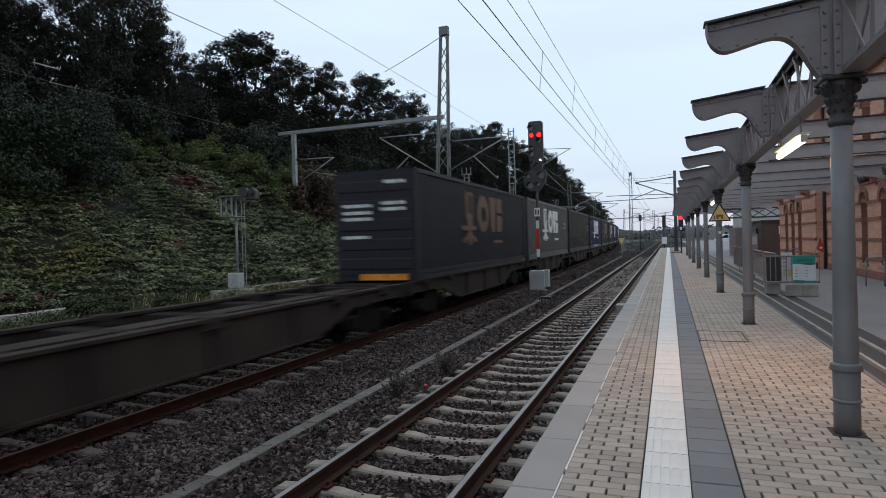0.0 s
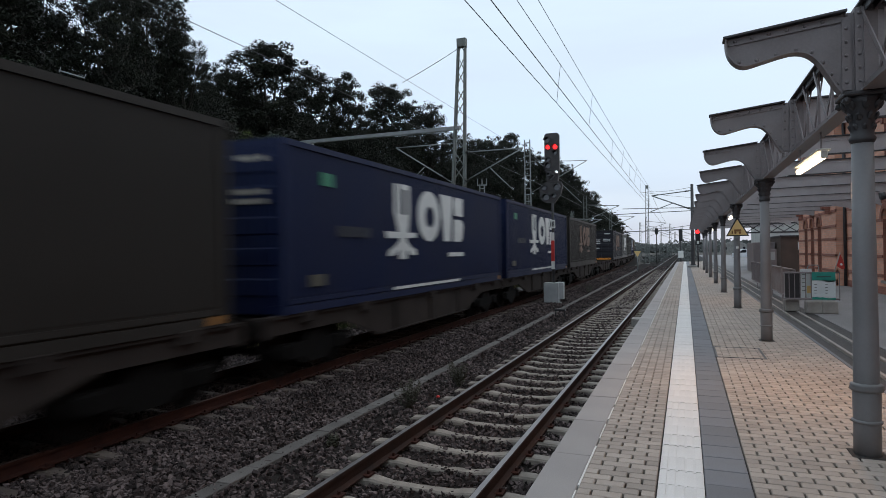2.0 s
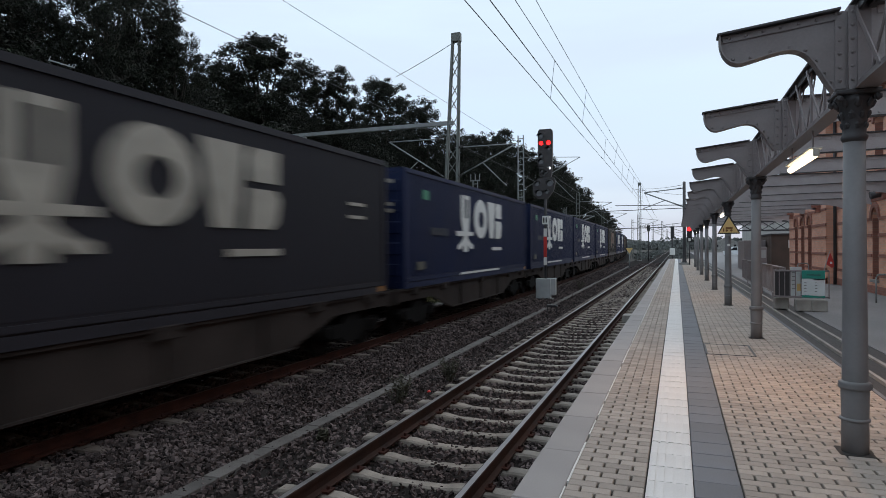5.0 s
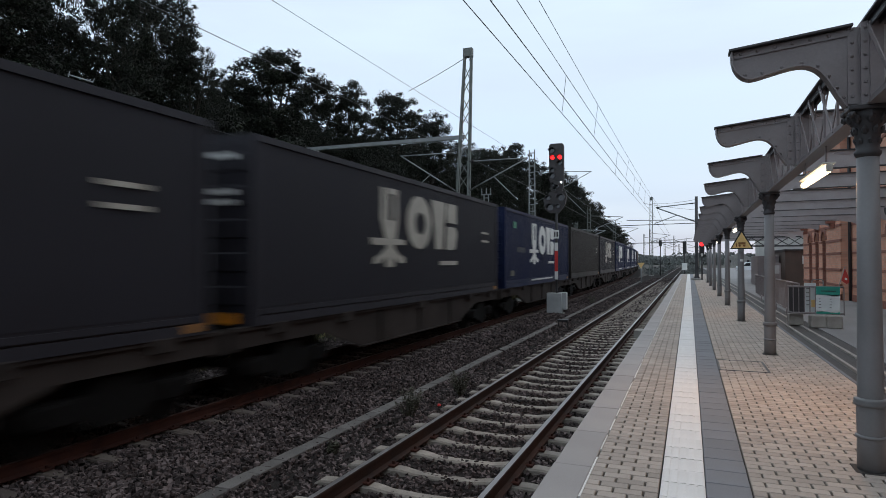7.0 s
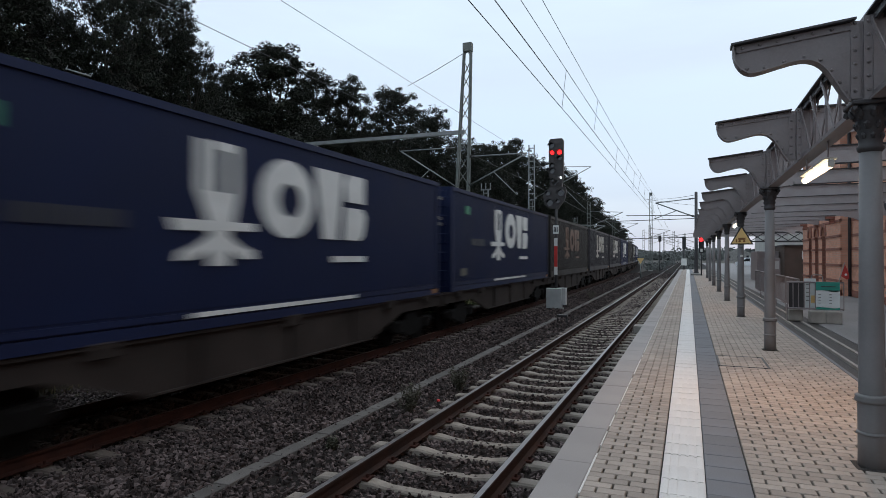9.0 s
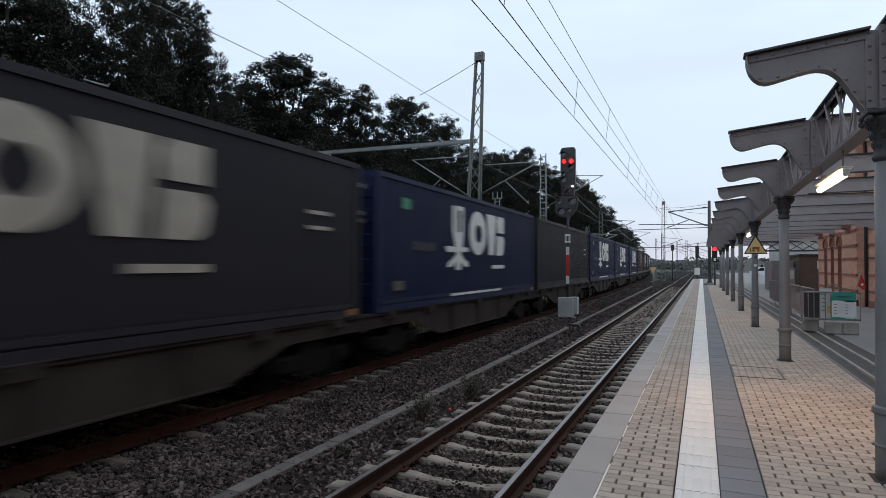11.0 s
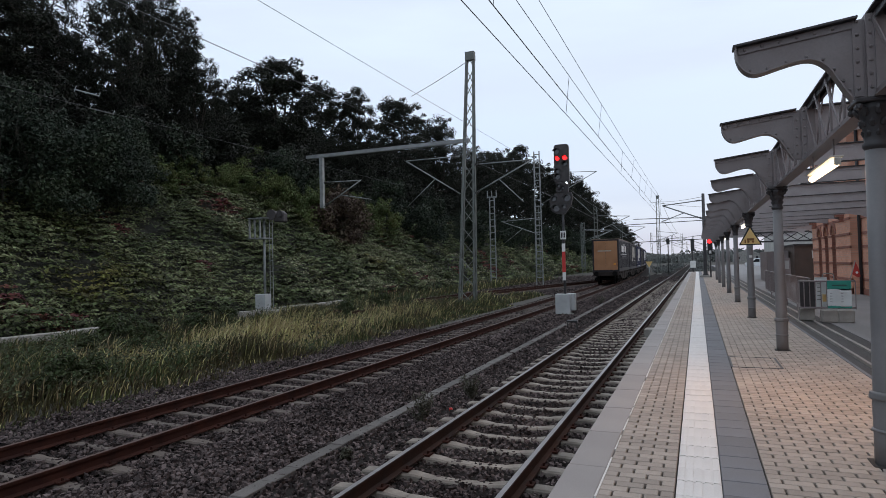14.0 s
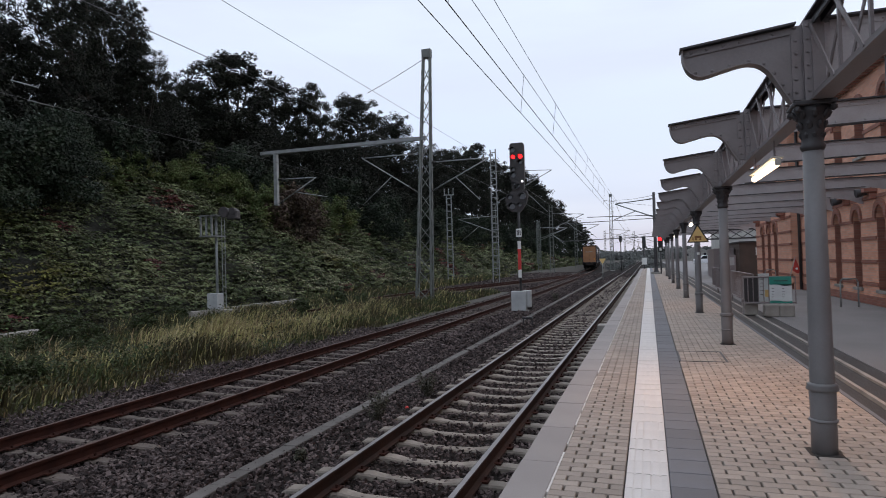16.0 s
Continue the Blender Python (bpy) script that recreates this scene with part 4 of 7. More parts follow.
# distance along the track, place across it, height of the top above the platform, width of the crown
LEFT_OAKS = [(12, -43, 24, 11), (18.5, -41, 25, 10), (24.5, -41, 22.0, 8.0), (30.5, -46, 26.0, 8.5), (34.5, -41, 25.8, 8.5), (40.0, -43, 26.3, 9.0), (40.6, -40, 21.0, 6.6)]
RIDGE_OAKS = [(51.5, -45, 21.8, 7.5), (55.4, -43, 25.4, 11.5), (67.9, -45, 25.9, 10.5), (71.8, -42, 26.0, 6.4), (88.2, -44, 29.1, 12), (97.9, -42, 27.7, 12.5), (112.2, -41, 25.4, 13)]
FAR_OAKS = [(124, -41, 26, 13), (133.8, -42, 28.2, 13), (145, -41, 29, 13), (156.9, -43, 32.8, 14), (178.1, -42, 31.9, 16), (195, -41, 31, 16), (211.6, -42, 34.1, 18), (232, -42, 33, 18), (251.7, -42, 33.2, 19), (277, -41, 29, 19), (304.3, -42, 26.1, 20), (340, -41, 24, 20), (380.4, -42, 22.9, 22)]
BACK_OAKS = [(36.3, -55, 19.5, 11), (44, -55, 19.5, 11), (50, -54, 19.0, 10), (57.5, -55, 19.8, 12), (65.7, -55, 22.1, 12), (77.2, -55, 23.0, 14), (90.1, -55, 22.4, 14), (102.7, -54, 25.2, 15), (121.0, -54, 25.0, 15), (46.7, -44, 16.5, 9), (63.5, -43, 18.5, 8), (78, -44, 20.5, 10)]


def trees():
    kinds = []
    for i, (rad, hi, lobes) in enumerate(((4.6, 14.0, 11), (5.2, 15.0, 13), (4.0, 13.5, 9), (5.4, 15.5, 12), (4.4, 15.0, 10))):
        x, y = -60 - 2 * i, 44 + 13 * i
        t = thing("oak_tree", pose(x, y, bank_z(x, y) - 0.2), "broadleaf tree on the bank with an uneven crown darkened for shade", "tree", "trees on the bank")
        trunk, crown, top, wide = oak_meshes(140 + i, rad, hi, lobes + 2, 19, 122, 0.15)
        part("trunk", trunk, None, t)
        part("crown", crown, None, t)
        kinds.append((t, top, 2 * wide))
    rng = random.Random(9)
    for k, (y, x, top, width) in enumerate(LEFT_OAKS + RIDGE_OAKS + FAR_OAKS + BACK_OAKS):
        t, h, w = kinds[(k * 2 + k // 5) % 5]
        z = bank_z(x, y) - 0.2
        q = width * 1.12 / w
        copy_thing(t, pose(x, y, z, 0, 0, rng.uniform(0, 360)) @ Matrix.Diagonal((q, q, (top - z) / h, 1)))
    bushes = []
    for i, (mat, label, name) in enumerate(((M_BUSHLEAF, "dark green leafy bush on the bank", "bush"), (M_RUSSET, "russet-brown bush on the bank", "russet_bush"), (M_TREELEAF, "undergrowth bush below the trees with shade put into its leaf colour", "undergrowth_bush"), (M_LIGHTLEAF, "light green leafy shrub at the top of the bank", "shrub"))):
        b = thing(name, pose(-38.5 - i, 34.0 + 5 * i, bank_z(-38.5 - i, 34.0 + 5 * i) - 0.2), label, "bush", "bushes on the bank")
        part("stem", trunk_mesh("stem", 90 + i, 2.2, 0.06, 1.2), None, b)
        part("crown", crown_mesh("crown", 80 + i, 2.3, 3.2, 6500, 0.13, mat, 18, 0.8, tufts=6), None, b, at=pose(0, 0, 0.1))
        bushes.append(b)
    big = thing("large_bush", pose(-31.5, 23.6, bank_z(-31.5, 23.6) - 0.2), "large blue-green leafy bush low on the bank", "bush", "bushes on the bank")
    part("stem", trunk_mesh("stem", 97, 5.0, 0.1, 2.6), None, big)
    part("crown", crown_mesh("crown", 87, 3.6, 4.9, 15000, 0.13, M_BUSHLEAF, 30, 0.7, tufts=9), None, big, at=pose(0, 0, 0.1))
    for x, y, s, r in ((-31.0, 19.2, 0.95, 80), (-32.5, 26.2, 0.8, 200), (-33.5, 21.5, 1.05, 140), (-31.5, 15.0, 1.15, 300), (-34.5, 28.0, 0.8, 20), (-34, 11, 1.2, 10)):
        copy_thing(big, pose(x, y, bank_z(x, y) - 0.2, 0, 0, r) @ Matrix.Diagonal((s, s, s, 1)))
    for k, x, y, s in ((0, -37, 30, 1.2), (0, -37.5, 35, 1.3), (3, -33.5, 43.5, 1.0), (0, -35.5, 47, 1.4), (3, -31.5, 45, 1.0), (3, -35.5, 33, 0.75), (3, -36.2, 36, 0.8), (3, -35, 39, 0.7), (3, -36.5, 41.5, 0.85), (3, -35, 46, 0.8), (3, -34, 49.5, 0.8), (3, -32.5, 54, 0.9), (1, -30, 47, 1.35), (1, -31, 50, 1.3), (3, -31.5, 58, 1.1), (0, -33, 62, 1.5),
                       (0, -30, 66, 1.3), (0, -32, 72, 1.5), (0, -30, 80, 1.5), (0, -31, 90, 1.6), (0, -30, 102, 1.6), (0, -31, 116, 1.8), (0, -30, 132, 1.9), (0, -31, 150, 2.0), (0, -30, 170, 2.0), (0, -30, 200, 2.2), (0, -29, 235, 2.2), (0, -29, 270, 2.2)):
        copy_thing(bushes[k], pose(x, y, bank_z(x, y) - 0.2, 0, 0, rng.uniform(0, 360)) @ Matrix.Diagonal((s, s, s, 1)))
    thick = thing("thicket", pose(-42, 44, bank_z(-42, 44) - 0.3), "leafy thicket filling the wood's edge, its leaves darkened for shade", "bush", "thickets below the trees")
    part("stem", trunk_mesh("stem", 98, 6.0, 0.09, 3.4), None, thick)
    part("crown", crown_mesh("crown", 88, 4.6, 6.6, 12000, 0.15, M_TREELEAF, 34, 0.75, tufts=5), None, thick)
    for y, x, s in ((37, -44, 1.0), (49.5, -43, 0.9), (56, -42, 1.0), (63, -43, 0.95), (70, -42, 1.0), (78, -43, 1.05), (87, -42, 1.15), (97, -43, 1.2), (108, -42, 1.3), (120, -42, 1.4)):
        copy_thing(thick, pose(x, y, bank_z(x, y) - 0.3, 0, 0, rng.uniform(0, 360)) @ Matrix.Diagonal((s, s, s, 1)))
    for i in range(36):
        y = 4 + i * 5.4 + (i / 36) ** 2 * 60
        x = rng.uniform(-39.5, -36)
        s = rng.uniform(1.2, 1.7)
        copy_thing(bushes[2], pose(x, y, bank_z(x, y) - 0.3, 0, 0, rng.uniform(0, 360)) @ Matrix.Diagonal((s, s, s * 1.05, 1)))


def weed_bushes():
    """Low leafy green bushes standing in the grass."""
    rng = random.Random(8)
    first = thing("weed_bush", pose(-12.9, 9.2, -1.0), "low dark green leafy bush in the grass", "bush", "low bushes in the grass")
    part("stem", trunk_mesh("stem", 61, 0.5, 0.02, 0.3), None, first)
    part("crown", crown_mesh("crown", 62, 0.62, 0.75, 2600, 0.05, M_WEEDLEAF, 12, 0.8), None, first, at=pose(0, 0, 0.02))
    for x, y, s in ((-13.4, 10.2, 0.8), (-12.5, 8.4, 0.7), (-15.6, 10.2, 0.9), (-15.8, 13.4, 0.9), (-17.2, 13.2, 1.0), (-17.5, 15.4, 1.2), (-18.6, 14.8, 1.4), (-20.0, 16.6, 1.5), (-19.5, 19.5, 1.2), (-13.8, 8.0, 0.8), (-20.5, 22.5, 1.4), (-16.5, 26.5, 1.1), (-15.0, 30.0, 1.2), (-17.0, 31.5, 1.3)):
        copy_thing(first, pose(x, y, -1.0, 0, 0, rng.uniform(0, 360)) @ Matrix.Diagonal((s, s, s * rng.uniform(0.7, 1.0), 1)))


def grass():
    """Tall uneven grass between the train's track and the bank: green, with a drift of straw-coloured stems."""
    rng = np.random.default_rng(21)
    made = {"green": ([], [], [0]), "straw": ([], [], [0])}
    for x0, x1, y0, y1, n, tall in ((-15.2, -10.3, 5, 36, 30000, 0.46), (-22.6, -15.0, 7, 38, 24000, 0.42), (-13.4, -11.0, 36, 47, 3000, 0.4), (-24, -19.2, 38, 90, 8000, 0.5)):
        x, y = rng.uniform(x0, x1, n), rng.uniform(y0, y1, n)
        tuft = np.array([noise.noise((a * 0.45, b * 0.45, 2)) for a, b in zip(x, y)])
        drift = np.exp(-((x + 14.8) / 2.6) ** 2 - ((y - 20.5) / 6.5) ** 2) + 0.5 * np.exp(-((x + 15.0) / 1.5) ** 2 - ((y - 13.0) / 2.0) ** 2) + 0.35 * np.array([noise.noise((a * 0.3, b * 0.3, 9)) for a, b in zip(x, y)])
        dry = rng.random(n) < np.clip(drift, 0.08, 0.85)
        edge = np.clip((-9.9 - x) / 2.2, 0.12, 1.0)
        h = tall * (0.4 + 1.5 * np.clip(tuft + 0.3, 0, 1)) * rng.uniform(0.5, 1.25, n) * edge * np.where(dry, 1.15, 1.0)
        a = rng.uniform(0, 6.28, n)
        w = rng.uniform(0.007, 0.016, n) * np.where(y > 34, 2.0, 1.2)
        lean = rng.uniform(0.15, 0.8, n) * h
        b2 = rng.normal(0.6, 1.1, n)
        zb = np.where(x < -18.9, -0.97, -0.99)
        p0 = np.stack([x - w * np.cos(a), y - w * np.sin(a), zb], 1)
        p1 = np.stack([x + w * np.cos(a), y + w * np.sin(a), zb], 1)
        q = np.stack([x + lean * 0.35 * np.cos(b2), y + lean * 0.35 * np.sin(b2), zb + h * 0.68], 1)
        d = np.stack([w * 0.7 * np.cos(a), w * 0.7 * np.sin(a), 0 * w], 1)
        tip = np.stack([x + lean * np.cos(b2), y + lean * np.sin(b2), zb + h], 1)
        blades = np.stack([p0, p1, q + d, q - d, tip], 1)
        for key, pick in (("green", ~dry), ("straw", dry)):
            v, f, off = made[key]
            mine = blades[pick]
            v.append(mine.reshape(-1, 3))
            i = np.arange(len(mine)) * 5 + off[0]
            f += np.stack([i, i + 1, i + 2, i + 3], 1).tolist() + np.stack([i + 3, i + 2, i + 4], 1).tolist()
            off[0] += len(mine) * 5
    for key, name, mat, label in (("green", "tall_grass", M_GRASS, "tall green and brownish grass beside the track"), ("straw", "straw_grass", M_STRAW, "straw-coloured seeding grass beside the track")):
        tagged(new(name, raw(name, np.concatenate(made[key][0]).tolist(), made[key][1], mat)), label, "grass", kind="stuff")
    # leafy weeds among the grass
    pts = []
    for i in range(760):
        x, y = (rng.uniform(-22.5, -11.4), rng.uniform(6, 40)) if i < 400 else (rng.uniform(-19.5, -11.6), rng.uniform(6, 14.5))
        k = 26
        h = rng.uniform(0.25, 0.75)
        r = np.column_stack([x + rng.normal(0, 0.17, k), y + rng.normal(0, 0.17, k), -0.95 + h * rng.random(k)])
        pts.append(r)
    p = np.concatenate(pts)
    lv, lf = leaf_cloud(p, np.tile([0.2, -0.2, 0.8], (len(p), 1)), np.full(len(p), 0.06), rng)
    tagged(new("weeds", raw("weeds", lv.tolist(), lf.tolist(), M_WEEDLEAF)), "green leafy weeds among the grass", "weeds", kind="stuff")


def track_weed(x, y, s, seed):
    """A dusty bushy weed growing in the ballast."""
    rng = np.random.default_rng(seed)
    t = thing("track_weed", pose(x, y, -0.92), "grey-green dusty weed growing in the ballast", "weed", "weeds in the ballast")
    bm = bmesh.new()
    tips = []
    for i in range(26):
        a, r = rng.uniform(0, 6.28), rng.uniform(0.05, 0.24) * s
        e = Vector((r * math.cos(a), r * math.sin(a), rng.uniform(0.2, 0.48) * s))
        rod(bm, (e.x * 0.15, e.y * 0.15, 0), e, 0.005, 0.002, 4)
        tips.append(e)
    part("stems", bm, M_WEED, t)
    p = np.concatenate([np.array(e[:]) * rng.uniform(0.35, 1.05, (34, 1)) + rng.normal(0, 0.018, (34, 3)) for e in tips])
    lv, lf = leaf_cloud(p, np.tile([0, 0, 1.0], (len(p), 1)), np.full(len(p), 0.022), rng, -1.0, 2.2)
    part("leaves", raw("leaves", lv.tolist(), lf.tolist(), M_WEED), None, t)


def trough_wall():
    """The pale low concrete trough at the foot of the bank, and the one between the tracks."""
    t = thing("bank_trough", pose(0, 0, 0), "pale concrete cable trough at the foot of the bank", "cable trough", kind="structure")
    bm = bmesh.new()
    box(bm, -0.2, 0.2, -0.49, 0.49, -0.35, 0.0, 0.015)
    me = mesh_of("trough_piece", bm, M_KERB)
    for i in range(26):
        y = 10 + i * 1.0
        if 19.6 < y < 25.4:
            continue
        part("trough_piece", me, None, t, at=pose(-23.1 + 0.03 * y, y, -0.62 + random.uniform(-0.03, 0.03), random.uniform(-1, 1), random.uniform(-2, 2), -1.5))
    t2 = thing("cable_trough", pose(0, 0, 0), "grey concrete cable trough with lids between the tracks", "cable trough", kind="structure")
    bm = bmesh.new()
    box(bm, -0.10, 0.10, -0.248, 0.248, -0.14, 0.0, 0.008)
    lid = mesh_of("trough_lid", bm, M_TROUGH)
    for i in range(150):
        y = 3.0 + i * 0.5
        x = -4.66 - 0.0115 * (y - 5)
        part("trough_lid", lid, None, t2, at=pose(x, y, -0.848 + random.uniform(-0.006, 0.006), 0, random.uniform(-1.2, 1.2), 0.66 + random.uniform(-0.5, 0.5)))


bank()
creeper()
trees()
grass()
for wx, wy, ws, wsd in ((-4.12, 8.85, 1.05, 1), (-3.92, 10.7, 1.0, 2), (-5.7, 30.5, 1.0, 3), (-5.2, 36.0, 1.1, 4), (-4.3, 6.9, 0.3, 5)):
    track_weed(wx, wy, ws, wsd)
weed_bushes()
trough_wall()


# ---- canopy skeleton ----
def rivets(bm, pts, axis, r=0.014, h=0.012, mi=0):
    for p in pts:
        a = Vector(p)
        rod(bm, a, a + Vector(axis) * h, r, r * 0.55, 6, mi)


ARM_KNOTS = [(0.35, 3.33), (0.352, 3.26), (0.37, 3.19), (0.40, 3.14), (0.44, 3.105), (0.49, 3.09), (0.55, 3.098), (0.66, 3.125), (0.77, 3.15), (0.85, 3.157), (0.92, 3.14), (0.975, 3.10), (1.02, 3.045), (1.065, 2.965), (1.11, 2.88), (1.16, 2.80), (1.40, 2.80), (1.40, 3.42), (1.20, 3.42)]


def rounded(knots, steps=3):
    """A smooth curve through the knots."""
    out = []
    for i in range(len(knots) - 1):
        a, b, c, d = (Vector(knots[min(len(knots) - 1, max(0, i + k))]) for k in (-1, 0, 1, 2))
        for j in range(steps):
            u = j / steps
            out.append(tuple(0.5 * (2 * b + (c - a) * u + (2 * a - 5 * b + 4 * c - d) * u * u + (3 * b - a - 3 * c + d) * u ** 3)))
    return out + [tuple(knots[-1])]


ARM_LOWER = rounded(ARM_KNOTS[:16])
ARM = ARM_LOWER + ARM_KNOTS[16:]


def bracket_parts():
    """A riveted cantilever arm over the platform: web, flanges, rivets. Built at y = 0."""
    side = Matrix(((1, 0, 0, 0), (0, 0, -1, 0), (0, 1, 0, 0), (0, 0, 0, 1)))
    out = []
    bm = bmesh.new()
    plate(bm, ARM, 0.012, Matrix.Translation((0, 0.006, 0)) @ side)
    out.append(("arm_web", mesh_of("arm_web", bm, M_IRON), ""))
    bm = bmesh.new()
    lower = ARM_LOWER
    for a, b in zip(lower, lower[1:]):
        d = Vector((b[0] - a[0], 0, b[1] - a[1]))
        n = Vector((-d.z, 0, d.x)).normalized() * 0.006
        q = [Vector((p[0], yy, p[1])) + s * n for p in (a, b) for yy in (-0.06, 0.06) for s in (-1, 1)]
        vs = [bm.verts.new(c) for c in q]
        for idx in ((0, 1, 3, 2), (4, 5, 7, 6), (0, 1, 5, 4), (2, 3, 7, 6), (0, 2, 6, 4), (1, 3, 7, 5)):
            bm.faces.new([vs[i] for i in idx])
    out.append(("lower_flange", mesh_of("lower_flange", bm, M_IRON), ""))
    bm = bmesh.new()
    bar(bm, (0.33, 0, 3.335), (1.2, 0, 3.43), 0.15, 0.016)
    out.append(("top_flange", mesh_of("top_flange", bm, M_IRONDARK), "dark top flange"))
    bm = bmesh.new()
    for s in (-1, 1):
        y = s * 0.008
        box(bm, 1.17, 1.235, min(y, y + s * 0.012), max(y, y + s * 0.012), 2.82, 3.42)
        box(bm, 1.255, 1.31, min(y, y + s * 0.03), max(y, y + s * 0.03), 2.80, 3.45)
        box(bm, 1.31, 1.40, min(y, y + s * 0.05), max(y, y + s * 0.05), 2.80, 3.45)
        bar(bm, (0.37, y + s * 0.006, 3.30), (1.17, y + s * 0.006, 3.385), 0.012, 0.055)
    out.append(("stiffener", mesh_of("stiffener", bm, M_IRON), ""))
    bm = bmesh.new()
    pts = [(1.20, 0, 2.88 + 0.105 * i) for i in range(6)] + [(1.283, 0, 2.88 + 0.105 * i) for i in range(6)]
    pts += [(0.42 + 0.125 * i, 0, 3.305 + 0.0135 * i) for i in range(6)]
    pts += [(0.45, 0, 3.135), (0.58, 0, 3.135), (0.72, 0, 3.165), (0.86, 0, 3.185), (0.97, 0, 3.15), (1.045, 0, 3.06), (1.10, 0, 2.96), (1.14, 0, 2.88)]
    for x, _, z in pts:
        d = 0.038 if x > 1.25 else (0.020 if x > 1.17 or z > 3.28 else 0.008)
        rod(bm, (x, -d, z), (x, -d - 0.014, z), 0.015, 0.008, 6)
        rod(bm, (x, d, z), (x, d + 0.014, z), 0.015, 0.008, 6)
    ob = ("rivets", mesh_of("rivets", bm, M_IRON), "round rivet heads")
    out.append(ob)
    return out


def column_parts():
    """A cast-iron column with rings at its foot and a leafy capital."""
    out = []
    bm = bmesh.new()
    turned(bm, [(0.093, -0.02), (0.092, 0.26), (0.096, 0.50), (0.088, 0.56), (0.080, 1.4), (0.074, 2.44)], seg=24)
    out.append(("shaft", mesh_of("shaft", bm, M_COLUMN), ""))
    bm = bmesh.new()
    turned(bm, [(0.092, 0.245), (0.103, 0.25), (0.103, 0.268), (0.092, 0.273)], seg=24)
    out.append(("foot_ring", mesh_of("foot_ring", bm, M_COLUMN), ""))
    bm = bmesh.new()
    turned(bm, [(0.09, 0.485), (0.11, 0.495), (0.116, 0.513), (0.108, 0.528), (0.113, 0.54), (0.09, 0.555)], seg=24)
    out.append(("foot_ring", mesh_of("foot_ring", bm, M_COLUMN), ""))
    bm = bmesh.new()
    turned(bm, [(0.074, 2.40), (0.088, 2.42), (0.092, 2.44), (0.078, 2.46), (0.08, 2.5), (0.092, 2.62), (0.12, 2.70), (0.14, 2.75)], seg=20)
    box(bm, -0.15, 0.15, -0.15, 0.15, 2.75, 2.785, 0.008)
    for i in range(8):
        a = 2 * math.pi * i / 8
        for zz, rr, sc in ((2.52, 0.08, 0.6), (2.60, 0.092, 0.75), (2.69, 0.122, 0.85)):
            aa = a + (math.pi / 8 if zz == 2.60 else 0)
            c = Vector((rr * math.cos(aa), rr * math.sin(aa), zz))
            m = Matrix.Translation(c) @ pose(0, 0, 0, 0, 0, math.degrees(aa)) @ pose(0, 0, 0, 0, 25, 0) @ Matrix.Diagonal((0.024 * sc, 0.035 * sc, 0.055 * sc, 1))
            r = bmesh.ops.create_icosphere(bm, subdivisions=1, radius=1, matrix=m)
    for sx in (-1, 1):
        for sy in (-1, 1):
            bmesh.ops.create_icosphere(bm, subdivisions=1, radius=0.032, matrix=Matrix.Translation((sx * 0.125, sy * 0.125, 2.72)))
    out.append(("capital", mesh_of("capital", bm, M_IRONDARK), "cast leafy capital"))
    bm = bmesh.new()
    box(bm, -0.125, 0.125, -0.125, 0.125, -0.03, 0.004, 0.01)
    out.append(("foot_plate", mesh_of("foot_plate", bm, M_JOINT), "dark recess round the column's foot"))
    return out


def girder_parts(length):
    """A lattice girder along the platform between two brackets."""
    out = []
    bm = bmesh.new()
    box(bm, 1.27, 1.42, 0, length, 2.785, 2.80)
    for x in (1.315, 1.375):
        box(bm, x - 0.008, x + 0.008, 0, length, 2.80, 2.86)
    out.append(("bottom_chord", mesh_of("bottom_chord", bm, M_IRON), ""))
    bm = bmesh.new()
    box(bm, 1.28, 1.46, 0, length, 3.475, 3.49)
    for x in (1.325, 1.385):
        box(bm, x - 0.008, x + 0.008, 0, length, 3.41, 3.475)
    out.append(("top_chord", mesh_of("top_chord", bm, M_IRONDARK), "dark top chord"))
    n = 5
    w = length / n
    for i in range(n):
        y0, y1 = i * w, (i + 1) * w
        for a, b, x in (((y0, 2.83), (y1, 3.45), 1.305), ((y1, 2.83), (y0, 3.45), 1.395)):
            bm = bmesh.new()
            bar(bm, (x, a[0], a[1]), (x, b[0], b[1]), 0.010, 0.040)
            out.append(("lattice_bar", mesh_of("lattice_bar", bm, M_IRON), ""))
    for i in range(1, n):
        bm = bmesh.new()
        box(bm, 1.34, 1.36, i * w - 0.018, i * w + 0.018, 2.80, 3.475)
        out.append(("lattice_post", mesh_of("lattice_post", bm, M_IRON), ""))
    return out


